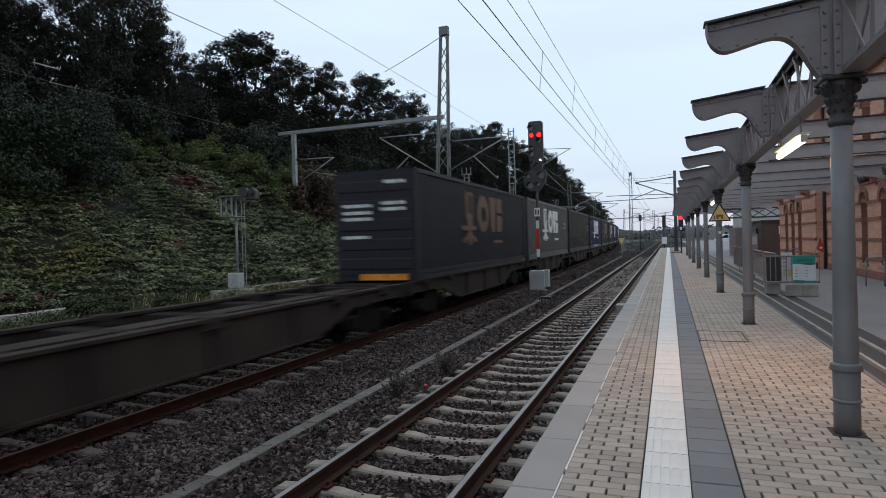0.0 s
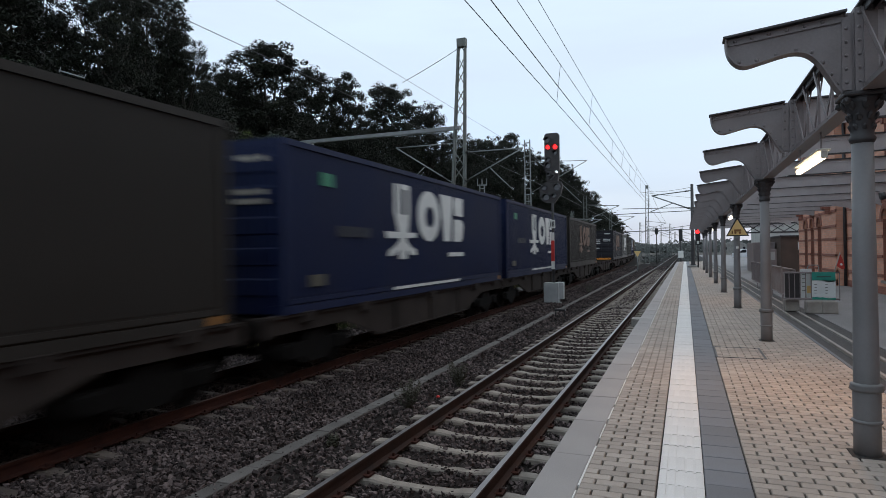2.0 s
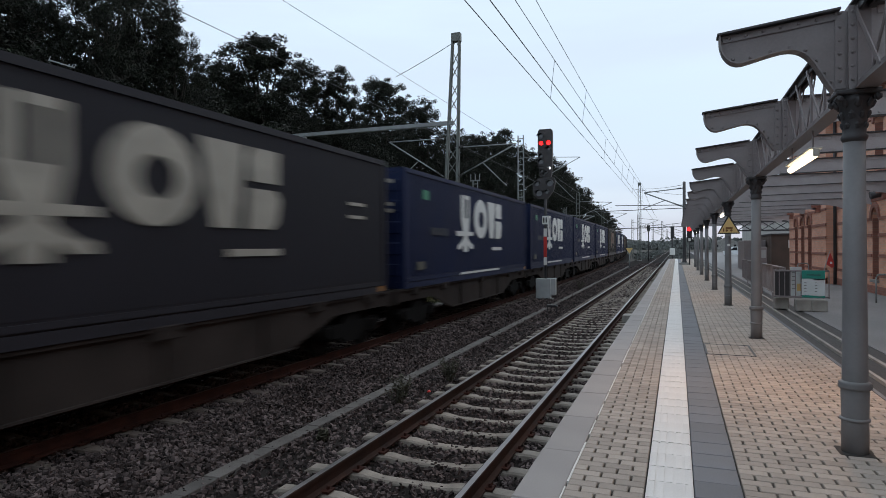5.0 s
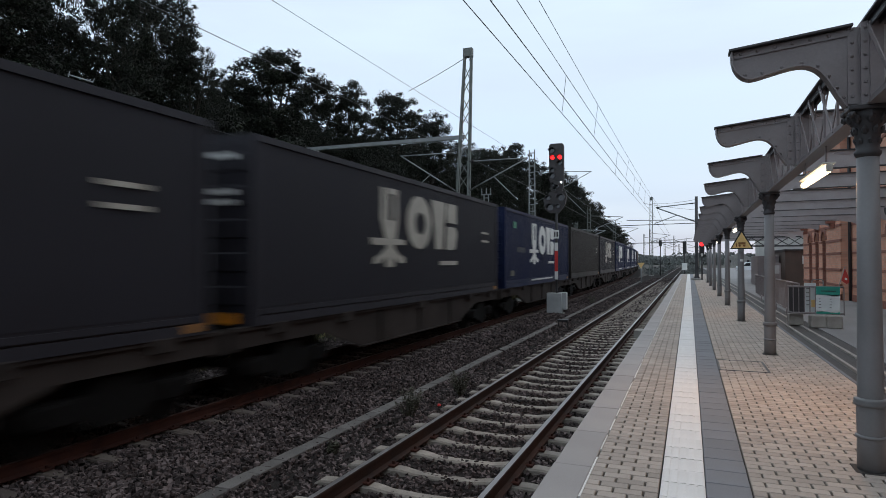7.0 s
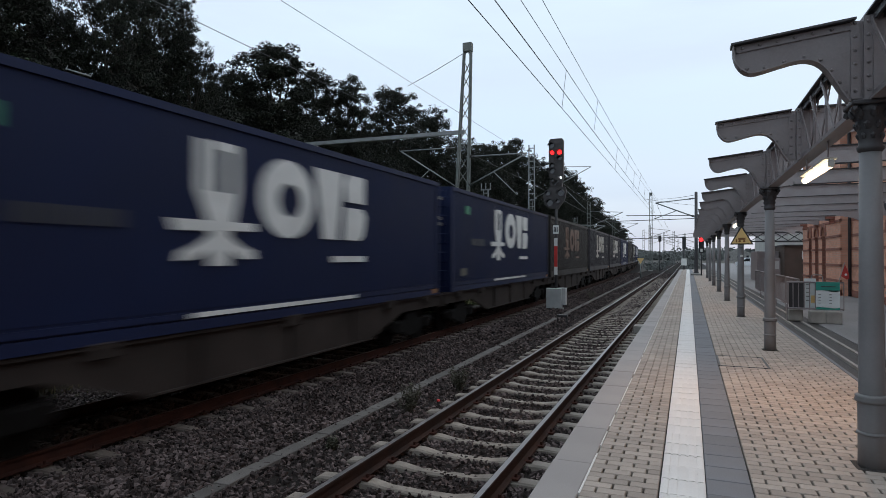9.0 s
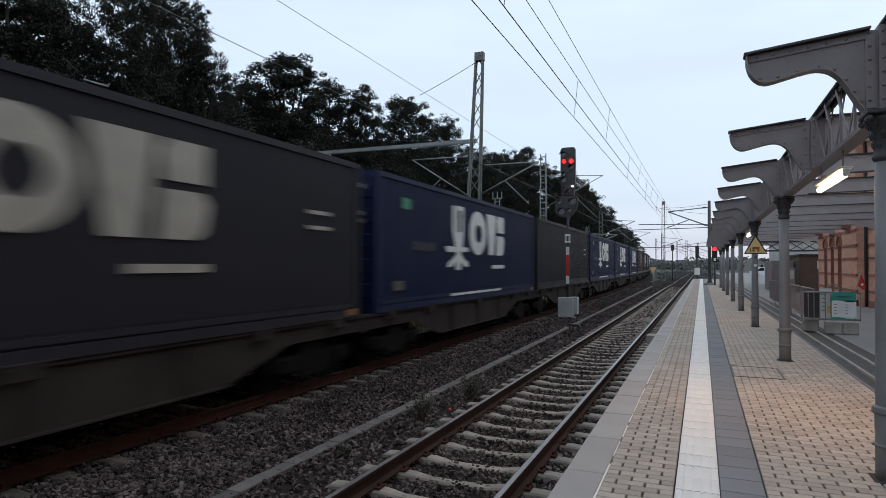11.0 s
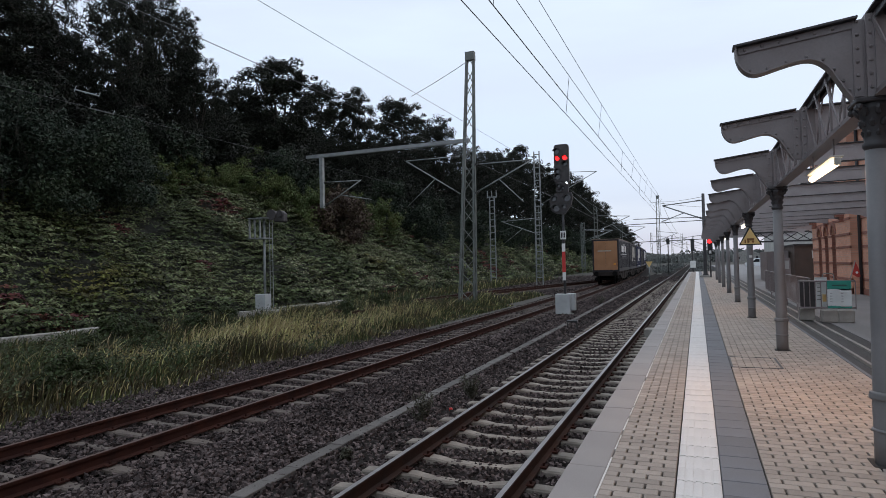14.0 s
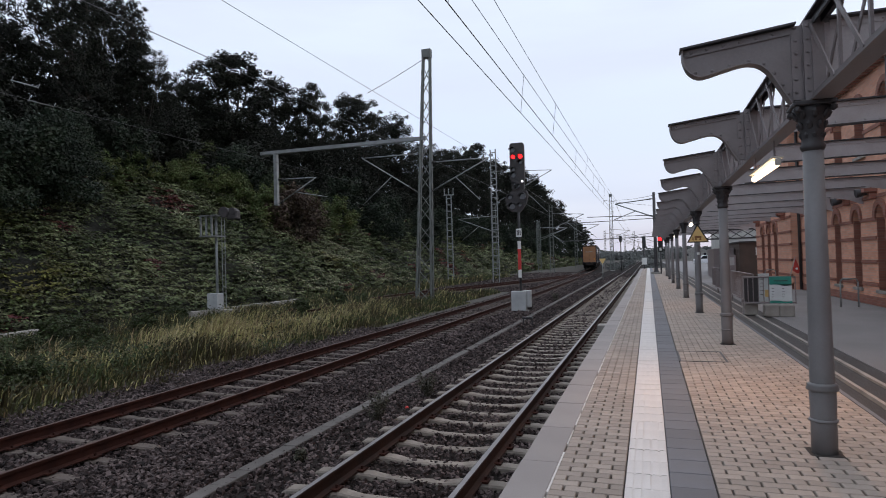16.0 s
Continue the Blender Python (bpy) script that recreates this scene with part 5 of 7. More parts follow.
def beam_parts():
    """A riveted plate beam from the column line to the station house. Built at y = 0."""
    out = []
    bm = bmesh.new()
    side = Matrix(((1, 0, 0, 0), (0, 0, -1, 0), (0, 1, 0, 0), (0, 0, 0, 1)))
    pts = [(1.40, 3.42), (1.40, 2.83), (1.50, 2.90), (1.62, 3.02), (1.80, 3.11), (2.1, 3.15), (5.3, 3.20), (5.8, 3.1), (6.15, 2.95), (6.15, 3.46)]
    plate(bm, pts, 0.012, Matrix.Translation((0, 0.006, 0)) @ side)
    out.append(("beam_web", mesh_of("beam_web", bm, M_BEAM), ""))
    bm = bmesh.new()
    box(bm, 1.40, 6.15, -0.07, 0.07, 3.44, 3.455)
    bar(bm, (2.1, 0, 3.15), (5.3, 0, 3.20), 0.12, 0.012)
    out.append(("beam_flange", mesh_of("beam_flange", bm, M_IRONDARK), "dark flange"))
    bm = bmesh.new()
    box(bm, 1.45, 6.1, -0.016, -0.007, 3.375, 3.435)
    box(bm, 2.1, 5.4, -0.016, -0.007, 3.165, 3.225)
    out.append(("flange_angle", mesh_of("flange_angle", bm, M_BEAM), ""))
    bm = bmesh.new()
    for i in range(30):
        x = 1.5 + i * 0.155
        rod(bm, (x, -0.016, 3.40), (x, -0.028, 3.40), 0.013, 0.007, 6)
        if 2.1 < x < 5.3:
            rod(bm, (x, -0.016, 3.195), (x, -0.028, 3.195), 0.013, 0.007, 6)
    out.append(("rivets", mesh_of("rivets", bm, M_BEAM), ""))
    return out


M_TUBE = glow("warm_fluorescent_tube", (1.0, 0.78, 0.50), 4.5)
M_COOLTUBE = glow("white_fluorescent_tube", (1.0, 0.88, 0.72), 4.5)
M_LAMPBODY = material("lamp_housing", (0.55, 0.54, 0.5), 0.5, 0, 0.2, 0.1, 5, 0, 40)


def lamp(x, y, length=1.5):
    """A tube lamp hung under the girder, with its light."""
    t = thing("tube_lamp", pose(x, y, 2.55), "lit warm fluorescent tube lamp under the canopy girder", "lamp", "canopy lamps")
    bm = bmesh.new()
    box(bm, -0.06, 0.06, -length / 2, length / 2, 0.03, 0.05, 0.006)
    part("housing", bm, M_LAMPBODY, t)
    bm = bmesh.new()
    rod(bm, (0, -length / 2 + 0.03, -0.02), (0, length / 2 - 0.03, -0.02), 0.036, seg=12)
    part("tube", bm, M_TUBE if y < 12 else M_COOLTUBE, t, "glowing tube")
    for s in (-1, 1):
        bm = bmesh.new()
        box(bm, -0.03, 0.03, s * length / 2 - 0.02, s * length / 2 + 0.005, -0.05, 0.03, 0.008)
        part("end_cap", bm, M_LAMPBODY, t)
        bm = bmesh.new()
        rod(bm, (0, s * length * 0.4, 0.06), (0, s * length * 0.4, 0.24), 0.01, seg=6)
        part("hanger", bm, M_IRON, t)


def canopy():
    can = thing("canopy", pose(0, 0, 0), "open grey riveted iron platform canopy frame", "canopy", kind="structure")
    arm, col, bm_ = bracket_parts(), column_parts(), beam_parts()
    step = 6.27 / 2
    gir = girder_parts(step)
    for k in range(-1, 16):
        y = 5.6 + k * step
        b = new("bracket")
        b.parent, b.matrix_basis = can, pose(0, y, 0)
        for name, me, label in arm:
            part(name, me, None, b, label)
        g = new("lattice_girder")
        g.parent, g.matrix_basis = can, pose(0, y, 0)
        for name, me, label in gir:
            part(name, me, None, g, label)
        c = new("cross_beam")
        c.parent, c.matrix_basis = can, pose(0, y, 0)
        for name, me, label in bm_:
            part(name, me, None, c, label)
    for y in PILLARS:
        c = thing("column", pose(1.30, y, 0), "grey painted cast-iron column with a leafy capital", "column", "canopy columns", "structure")
        for name, me, label in col:
            part(name, me, None, c, label)


canopy()
for ly in (7.9, 20.5, 33.0, 45.5):
    lamp(1.33, ly)
    lo = new("tube_light", bpy.data.lights.new("tube_light", "AREA"))
    lo.data.shape, lo.data.size, lo.data.size_y, lo.data.energy, lo.data.color = "RECTANGLE", 0.08, 1.4, 36 if ly < 10 else 12, (1.0, 0.50, 0.20)
    lo.matrix_world = pose(1.33, ly, 2.47)


# ---- overhead line, masts, signals ----
M_REDLAMP = glow("lit_red_signal", (1.0, 0.018, 0.02), 3.0)
M_WHITELAMP = glow("lit_white_marker", (0.9, 0.95, 1.0), 3.0)
M_SIGNALBACK = material("dark_signal_board", (0.05, 0.042, 0.042), 0.6, 0, 0.35, 0.2, 4, 0.1, 50, (0.03, 0.026, 0.026))
M_LENS = glass("unlit_signal_lens", (0.008, 0.008, 0.010), 0.15)
M_WHITE = material("white_sign_paint", (0.72, 0.72, 0.70), 0.5, 0, 0.2, 0.08, 3, 0, 50, (0.6, 0.6, 0.57))
M_RED = material("red_sign_paint", (0.55, 0.03, 0.025), 0.5, 0, 0.2, 0.1, 3, 0, 50)
M_CABINET = material("grey_cabinet", (0.42, 0.43, 0.43), 0.5, 0, 0.2, 0.08, 2, 0.03, 40, (0.33, 0.34, 0.34))
M_PICTO = material("brown_pictogram", (0.26, 0.11, 0.03), 0.6, 0, 0.3, 0.15, 9, 0, 50)
M_SIGNYELLOW = material("yellow_warning_sign", (0.78, 0.53, 0.21), 0.5, 0, 0.15, 0.08, 3, 0, 50)


def lattice_mast(name, base, top, wb, wt, bays, label, leg=0.05, mat=None, square=True):
    """A tapering lattice mast of four angle legs with single diagonals."""
    t = thing(name, Matrix.Translation(base), label, "mast", "overhead line masts")
    up = Vector(top) - Vector(base)
    mat = mat or M_STEEL
    def at(f, sx, sy):
        w = wb + (wt - wb) * f
        return up * f + Vector((sx * w / 2, sy * (w if square else w * 0.45) / 2, 0))
    for sx, sy in ((-1, -1), (1, -1), (1, 1), (-1, 1)):
        bm = bmesh.new()
        for i in range(3):
            bar(bm, at(i / 3, sx, sy), at((i + 1) / 3, sx, sy), leg, leg)
        part("leg", bm, mat, t)
    faces = (((-1, -1), (1, -1)), ((1, -1), (1, 1)), ((1, 1), (-1, 1)), ((-1, 1), (-1, -1)))
    for (a, b) in faces:
        for i in range(bays):
            f0, f1 = i / bays, (i + 1) / bays
            p, q = (a, b) if i % 2 else (b, a)
            bm = bmesh.new()
            bar(bm, at(f0, *p), at(f1, *q), leg * 0.75, leg * 0.3)
            part("diagonal", bm, mat, t)
    bm = bmesh.new()
    e = wt / 2 + leg * 0.8
    box(bm, up.x - e, up.x + e, up.y - e * (1 if square else 0.6), up.y + e * (1 if square else 0.6), up.z - 0.5, up.z + 0.02, 0.01)
    part("head", bm, mat, t)
    bm = bmesh.new()
    box(bm, -wb * 0.6, wb * 0.6, -wb * 0.6, wb * 0.6, -0.4, 0.06, 0.03)
    part("footing", bm, M_CONC, t, "concrete footing")
    return t


def flat_mast(name, x, y, z0, h, w, label):
    """A flat ladder-like mast of two channels joined by rungs."""
    t = thing(name, pose(x, y, z0), label, "mast", "overhead line masts")
    mat = M_GALV if y < 80 else M_STEEL
    for s in (-1, 1):
        bm = bmesh.new()
        bar(bm, (s * w / 2, 0, -0.2), (s * w * 0.4, 0, h), 0.07, 0.12)
        part("channel", bm, mat, t)
    n = int(h / 0.75)
    for i in range(1, n + 1):
        z = h * i / (n + 0.5)
        bm = bmesh.new()
        box(bm, -w * 0.45, w * 0.45, -0.05, 0.05, z - 0.05, z + 0.05)
        part("rung", bm, mat, t)
    return t


def cantilever(t, root, tip_low, tip_high, r=0.035):
    """Bracket tubes and insulators that carry the wires, as parts of a mast."""
    bm = bmesh.new()
    rod(bm, root[0], tip_high, r, seg=8)
    part("top_tube", bm, M_GALV, t)
    bm = bmesh.new()
    rod(bm, root[1], tip_high, r * 1.15, seg=8)
    part("stay_tube", bm, M_GALV, t)
    bm = bmesh.new()
    a, b = Vector(root[1]).lerp(Vector(tip_high), 0.45), Vector(tip_low)
    rod(bm, a, b, r * 0.8, seg=8)
    part("steady_arm", bm, M_GALV, t)
    for p, q in ((root[0], tip_high), (root[1], tip_high)):
        bm = bmesh.new()
        p, q = Vector(p), Vector(q)
        for i in range(4):
            c = p.lerp(q, 0.05 + 0.025 * i)
            rod(bm, c, c + (q - p).normalized() * 0.04, 0.085, 0.06, 10)
        part("insulator", bm, M_BROWN, t, "brown ribbed insulator")


def wire_mesh(points, r):
    """One thin tube along the points."""
    v, f = [], []
    d = (Vector(points[-1]) - Vector(points[0])).normalized()
    u = d.orthogonal().normalized()
    w = d.cross(u)
    for p in points:
        v += [Vector(p) + 0.88 * r * (math.cos(1.2566 * k) * u + math.sin(1.2566 * k) * w) for k in range(5)]
    for i in range(len(points) - 1):
        f += [(5 * i + k, 5 * i + (k + 1) % 5, 5 * i + 5 + (k + 1) % 5, 5 * i + 5 + k) for k in range(5)]
    return raw("wire", [tuple(c) for c in v], f, M_WIRE, True)


def wire(name, a, b, sag, r, label, n=12):
    a, b = Vector(a), Vector(b)
    pts = [a.lerp(b, i / n) - Vector((0, 0, 4 * sag * (i / n) * (1 - i / n))) for i in range(n + 1)]
    tagged(new(name, wire_mesh(pts, r)), label, "wire", "overhead wires")
    return pts


def wire_thing(name, a, b, sag, r, label, n=12):
    wire(name, a, b, sag, r, label, n)
    return bpy.context.scene.collection.objects[name]


def droppers(top, low, n):
    for i in range(1, n):
        f = i / n
        a = top[min(len(top) - 1, round(f * (len(top) - 1)))]
        b = low[min(len(low) - 1, round(f * (len(low) - 1)))]
        tagged(new("dropper", wire_mesh([a, Vector((b.x, a.y, b.z))], 0.006)), "thin dropper wire between messenger and contact wire", "wire", "droppers")


def overhead():
    m = lattice_mast("lattice_mast", (-12.8, 34.4, -0.85), (-12.25, 34.4, 14.35), 0.95, 0.40, 16, "tall grey-green lattice mast beside the tracks", 0.10, None, False)
    bm = bmesh.new()
    box(bm, -11.3, 0.35, -0.12, 0.12, 9.78, 10.0)
    part("cross_beam", bm, M_GALV, m, "long pale cross beam")
    bm = bmesh.new()
    box(bm, -10.27, -10.03, -0.12, 0.12, 6.4, 9.78)
    part("drop_post", bm, M_GALV, m, "post hanging from the cross beam")
    cantilever(m, ((-10.1, 0, 8.1), (-10.0, 0, 6.5)), (-6.4, 0, 6.75), (-7.2, 0, 8.05))
    cantilever(m, ((-0.3, 0, 9.0), (-0.3, 0, 6.7)), (-3.9, 0, 6.1), (-3.9, 0, 9.0))
    cantilever(m, ((0.45, 0, 8.4), (0.5, 0, 6.6)), (3.6, 0, 6.0), (4.2, 0, 8.4))
    m2 = flat_mast("ladder_mast", -16.4, 67.5, -0.85, 15.0, 0.75, "tall pale ladder-like steel mast")
    cantilever(m2, ((0.4, 0, 12.5), (0.4, 0, 9.0)), (6.0, 0, 7.6), (6.6, 0, 12.2))
    m3 = flat_mast("ladder_mast", -22.3, 69.0, -0.85, 10.3, 0.7, "pale ladder-like steel mast by the bank")
    bm = bmesh.new()
    box(bm, -0.6, 0.6, -0.06, 0.06, 10.25, 10.4)
    for s in (-0.55, 0, 0.55):
        box(bm, s - 0.04, s + 0.04, -0.04, 0.04, 10.4, 11.1)
    part("head_bar", bm, M_GALV, m3)
    for x, y, h, reach in ((-21.5, 88, 10.5, -5), (-15.5, 104, 11.5, 5), (-20.0, 118, 10, 5), (-24, 140, 11, 6), (-16.5, 150, 12, 5)):
        mm = flat_mast("ladder_mast", x, y, -0.85, h, 0.6, "grey ladder-like mast further along the tracks")
        cantilever(mm, ((0.3, 0, h - 1.5), (0.3, 0, h - 4.0)), (reach, 0, h - 5.0), (reach * 1.1, 0, h - 1.8), 0.05)
    m5 = lattice_mast("lattice_mast", (-6.0, 110, -0.85), (-5.95, 110, 12.5), 0.62, 0.38, 14, "slim lattice mast between the far tracks", 0.07, None, False)
    for z in (5.4, 8.5, 9.5):
        bm = bmesh.new()
        rod(bm, (-9 if z < 9 else -4, 0, z), (7.5, 0, z + (0.3 if z < 9 else -0.2)), 0.06, seg=6)
        part("cross_wire", bm, M_WIRE, m5)
    pm = thing("platform_mast", pose(0.62, 56.7, 0.0), "dark round platform mast with a cantilever", "mast", "overhead line masts")
    bm = bmesh.new()
    turned(bm, [(0.26, 0.0), (0.26, 0.18), (0.17, 0.3), (0.15, 1.0), (0.12, 7.15)], seg=14)
    part("post", bm, M_IRONDARK, pm)
    bm = bmesh.new()
    box(bm, -0.45, 0.45, -0.45, 0.45, -0.02, 0.16, 0.04)
    part("footing", bm, M_CONC, pm, "stained concrete footing")
    cantilever(pm, ((-0.1, 0, 6.6), (-0.1, 0, 5.0)), (-3.4, 0, 4.9), (-3.3, 0, 6.3), 0.045)
    # wires over the platform track
    c1 = wire("contact_wire", (-2.62, -20, 4.83), (-2.48, 57, 4.85), 0.0, 0.008, "dark contact wire over the platform track", 30)
    k1 = wire("messenger_wire", (-2.5, -20, 6.1), (-2.42, 57, 6.25), 0.5, 0.007, "dark messenger wire over the platform track", 30)
    droppers(k1, c1, 9)
    c2 = wire("contact_wire", (-2.45, -20, 5.2), (-2.75, 57, 5.45), 0.03, 0.010, "dark second contact wire over the platform track", 30)
    k2 = wire("messenger_wire", (-2.46, -20, 6.9), (-2.5, 57, 6.5), 0.45, 0.007, "dark second messenger wire over the platform track", 30)
    droppers(k2, c2, 8)
    wire("contact_wire", (-2.55, 57, 4.85), (-3.0, 120, 4.9), 0.0, 0.014, "dark contact wire running into the distance")
    wire("messenger_wire", (-2.6, 57, 6.25), (-3.0, 120, 6.3), 0.4, 0.014, "dark messenger wire running into the distance")
    wire("anchor_wire", (0.62, 56.7, 6.9), (-6, 110, 11.5), 0.2, 0.02, "dark anchor wire between two masts")
    wire("anchor_wire", (0.62, 56.7, 6.0), (-2.6, 40, 5.2), 0.05, 0.014, "dark anchor wire at the platform mast")
    # wires over the train's track and the side track
    k3 = wire("messenger_wire", (-7.7, -25, 7.1), (-8.5, 34.4, 7.35), 0.12, 0.007, "dark messenger wire over the train's track", 24)
    c3 = wire("contact_wire", (-7.8, -25, 5.75), (-8.2, 34.4, 5.7), 0.0, 0.008, "dark contact wire over the train's track", 24)
    wire("messenger_wire", (-8.5, 34.4, 7.35), (-10.0, 104, 8.0), 0.7, 0.014, "dark messenger wire over the far track")
    wire("contact_wire", (-8.2, 34.4, 5.7), (-10.2, 104, 5.6), 0.0, 0.014, "dark contact wire over the far track")
    side_low = wire_thing("side_contact_wire", (-17.1, -20, 6.8), (-16.9, 34.4, 6.6), 0.03, 0.008, "dark wire with insulators over the side track", 20)
    wire("mast_stay", (-12.3, 34.4, 13.9), (-16.2, 34.4, 12.2), 0.05, 0.022, "pale stay rod at the top of the lattice mast", 4)
    for y, dz, host in ((13.4, 0.0, side_low), (12.9, 0.45, side_low)):
        t = new("line_insulator")
        t.parent, t.matrix_basis = host, pose(-17.0, y, 6.64 + dz)
        bm = bmesh.new()
        rod(bm, (0, -0.4, 0), (0, 0.4, 0), 0.022, seg=8)
        part("rod", bm, M_GALV, t)
        for s in (-0.4, 0.4):
            bm = bmesh.new()
            rod(bm, (0, s, -0.03), (0, s + 0.06, 0.12), 0.012, seg=6)
            part("horn", bm, M_GALV, t)


def lens_hood(t, x, z, r, mat, y=0.0):
    bm = bmesh.new()
    rod(bm, (x, y - 0.09, z), (x, y - 0.10, z), r, seg=16)
    part("lens", bm, mat, t)
    bm = bmesh.new()
    n, seg = [], 12
    for i in range(seg + 1):
        a = math.pi * i / seg
        n.append((x + (r + 0.02) * math.cos(a), z + (r + 0.02) * math.sin(a)))
    for (a, b) in zip(n, n[1:]):
        vs = [bm.verts.new((a[0], y - 0.08, a[1])), bm.verts.new((b[0], y - 0.08, b[1])), bm.verts.new((b[0], y - 0.34, b[1] - 0.03)), bm.verts.new((a[0], y - 0.34, a[1] - 0.03))]
        bm.faces.new(vs)
    bmesh.ops.solidify(bm, geom=bm.faces[:], thickness=0.012)
    part("hood", bm, M_BLACK, t)


def main_signal():
    """The tall light signal between the tracks."""
    t = thing("light_signal", pose(-5.82, 28.9, -0.9), "tall dark light signal showing two red lights on a banded post", "signal")
    bm = bmesh.new()
    rod(bm, (0, 0, 0), (0, 0, 7.4), 0.065, 0.06, 12)
    part("post", bm, M_IRONDARK, t)
    for z0, z1, mat, lab in ((1.62, 2.0, M_WHITE, "white band"), (2.0, 2.98, M_RED, "red band"), (2.98, 3.36, M_WHITE, "white band")):
        bm = bmesh.new()
        box(bm, -0.075, 0.075, -0.10, -0.07, z0, z1)
        part("band_plate", bm, mat, t, lab)
    side = Matrix(((1, 0, 0, 0), (0, 0, -1, 0), (0, 1, 0, 0), (0, 0, 0, 1)))
    bm = bmesh.new()
    plate(bm, [(-0.34, 6.32), (0.36, 6.32), (0.36, 7.98), (0.28, 8.08), (-0.26, 8.08), (-0.34, 7.98)], 0.16, Matrix.Translation((0, 0.08, 0)) @ side)
    part("main_board", bm, M_SIGNALBACK, t)
    for x, z, r, mat in ((-0.2, 7.76, 0.13, M_LENS), (-0.17, 7.42, 0.10, M_REDLAMP), (0.18, 7.42, 0.11, M_REDLAMP), (0.18, 7.14, 0.1, M_LENS), (-0.18, 6.82, 0.1, M_LENS), (-0.18, 6.55, 0.13, M_LENS)):
        lens_hood(t, x, z, r, mat)
    bm = bmesh.new()
    plate(bm, [(-0.26, 5.80), (0.30, 5.80), (0.34, 6.30), (-0.30, 6.30)], 0.14, Matrix.Translation((0, 0.07, 0)) @ side)
    part("marker_board", bm, M_SIGNALBACK, t)
    for x, z, r, mat in ((-0.15, 6.12, 0.07, M_LENS), (0.06, 6.02, 0.07, M_LENS), (-0.05, 5.92, 0.06, M_LENS), (0.24, 6.22, 0.05, M_WHITELAMP)):
        lens_hood(t, x, z, r, mat)
    bm = bmesh.new()
    plate(bm, [(-0.55, 4.95), (-0.30, 4.78), (0.10, 4.75), (0.40, 5.15), (0.50, 5.6), (0.42, 5.78), (-0.30, 5.78), (-0.62, 5.45)], 0.14, Matrix.Translation((0, 0.07, 0)) @ side)
    part("distant_board", bm, M_SIGNALBACK, t)
    for x, z, r in ((0.24, 5.5, 0.16), (-0.38, 5.5, 0.12), (-0.28, 5.05, 0.16), (0.1, 5.1, 0.1)):
        lens_hood(t, x, z, r, M_LENS)
    bm = bmesh.new()
    box(bm, -0.13, 0.13, -0.12, -0.09, 3.56, 3.96)
    part("number_plate", bm, M_WHITE, t, "small white plate with dark bars")
    for x in (-0.07, 0.0, 0.07):
        bm = bmesh.new()
        box(bm, x - 0.02, x + 0.02, -0.13, -0.121, 3.64, 3.88)
        part("plate_mark", bm, M_BLACK, t)
    bm = bmesh.new()
    box(bm, -0.42, 0.28, -0.3, 0.15, 0.05, 0.98, 0.015)
    part("cabinet", bm, M_CABINET, t, "pale grey switch cabinet at the foot")
    bm = bmesh.new()
    box(bm, 0.1, 0.46, -0.12, 0.3, 0.2, 1.0, 0.015)
    part("cabinet", bm, M_CABINET, t, "smaller grey cabinet behind it")
    bm = bmesh.new()
    box(bm, -0.2, 0.35, -0.2, 0.2, -0.25, 0.06, 0.02)
    part("footing", bm, M_CONC, t)


def side_signal():
    """The low signal post with a cage and a box at the foot of the bank."""
    t = thing("signal_post", pose(-21.95, 27.3, -0.95), "pale steel signal post with cage and grey box", "signal")
    bm = bmesh.new()
    rod(bm, (-0.1, 0, 0), (-0.1, 0, 5.3), 0.07, seg=10)
    part("post", bm, M_GALV, t)
    bm = bmesh.new()
    for x in (0.10, 0.30):
        rod(bm, (x, 0.2, 0), (x, 0.2, 5.3), 0.02, seg=6)
    for i in range(17):
        rod(bm, (0.10, 0.2, 0.3 + i * 0.3), (0.30, 0.2, 0.3 + i * 0.3), 0.014, seg=6)
    part("ladder", bm, M_GALV, t)
    for x in (-0.75, -0.4, -0.05):
        bm = bmesh.new()
        box(bm, x - 0.04, x + 0.04, -0.45, -0.37, 4.25, 5.35)
        part("cage_bar", bm, M_GALV, t)
    bm = bmesh.new()
    box(bm, -0.8, 0.3, -0.5, 0.3, 5.3, 5.36)
    box(bm, -0.8, 0.2, -0.5, 0.3, 4.2, 4.26)
    part("platform", bm, M_GALV, t)
    bm = bmesh.new()
    rod(bm, (0.45, -0.1, 5.5), (0.45, 0.35, 5.5), 0.3, 0.22, 14)
    box(bm, 0.55, 1.2, 0.0, 0.4, 5.1, 5.6, 0.05)
    rod(bm, (1.0, -0.1, 5.55), (1.0, 0.3, 5.55), 0.18, 0.15, 12)
    part("signal_head", bm, M_SIGNALBACK, t, "dark grey signal head seen from behind")
    bm = bmesh.new()
    box(bm, -0.55, 0.12, -0.3, 0.25, 0.32, 1.16, 0.02)
    part("cabinet", bm, M_CABINET, t, "pale grey box")
    bm = bmesh.new()
    box(bm, -0.7, 1.9, -0.35, 0.35, -0.1, 0.3, 0.03)
    part("footing", bm, M_KERB, t, "pale concrete footing")


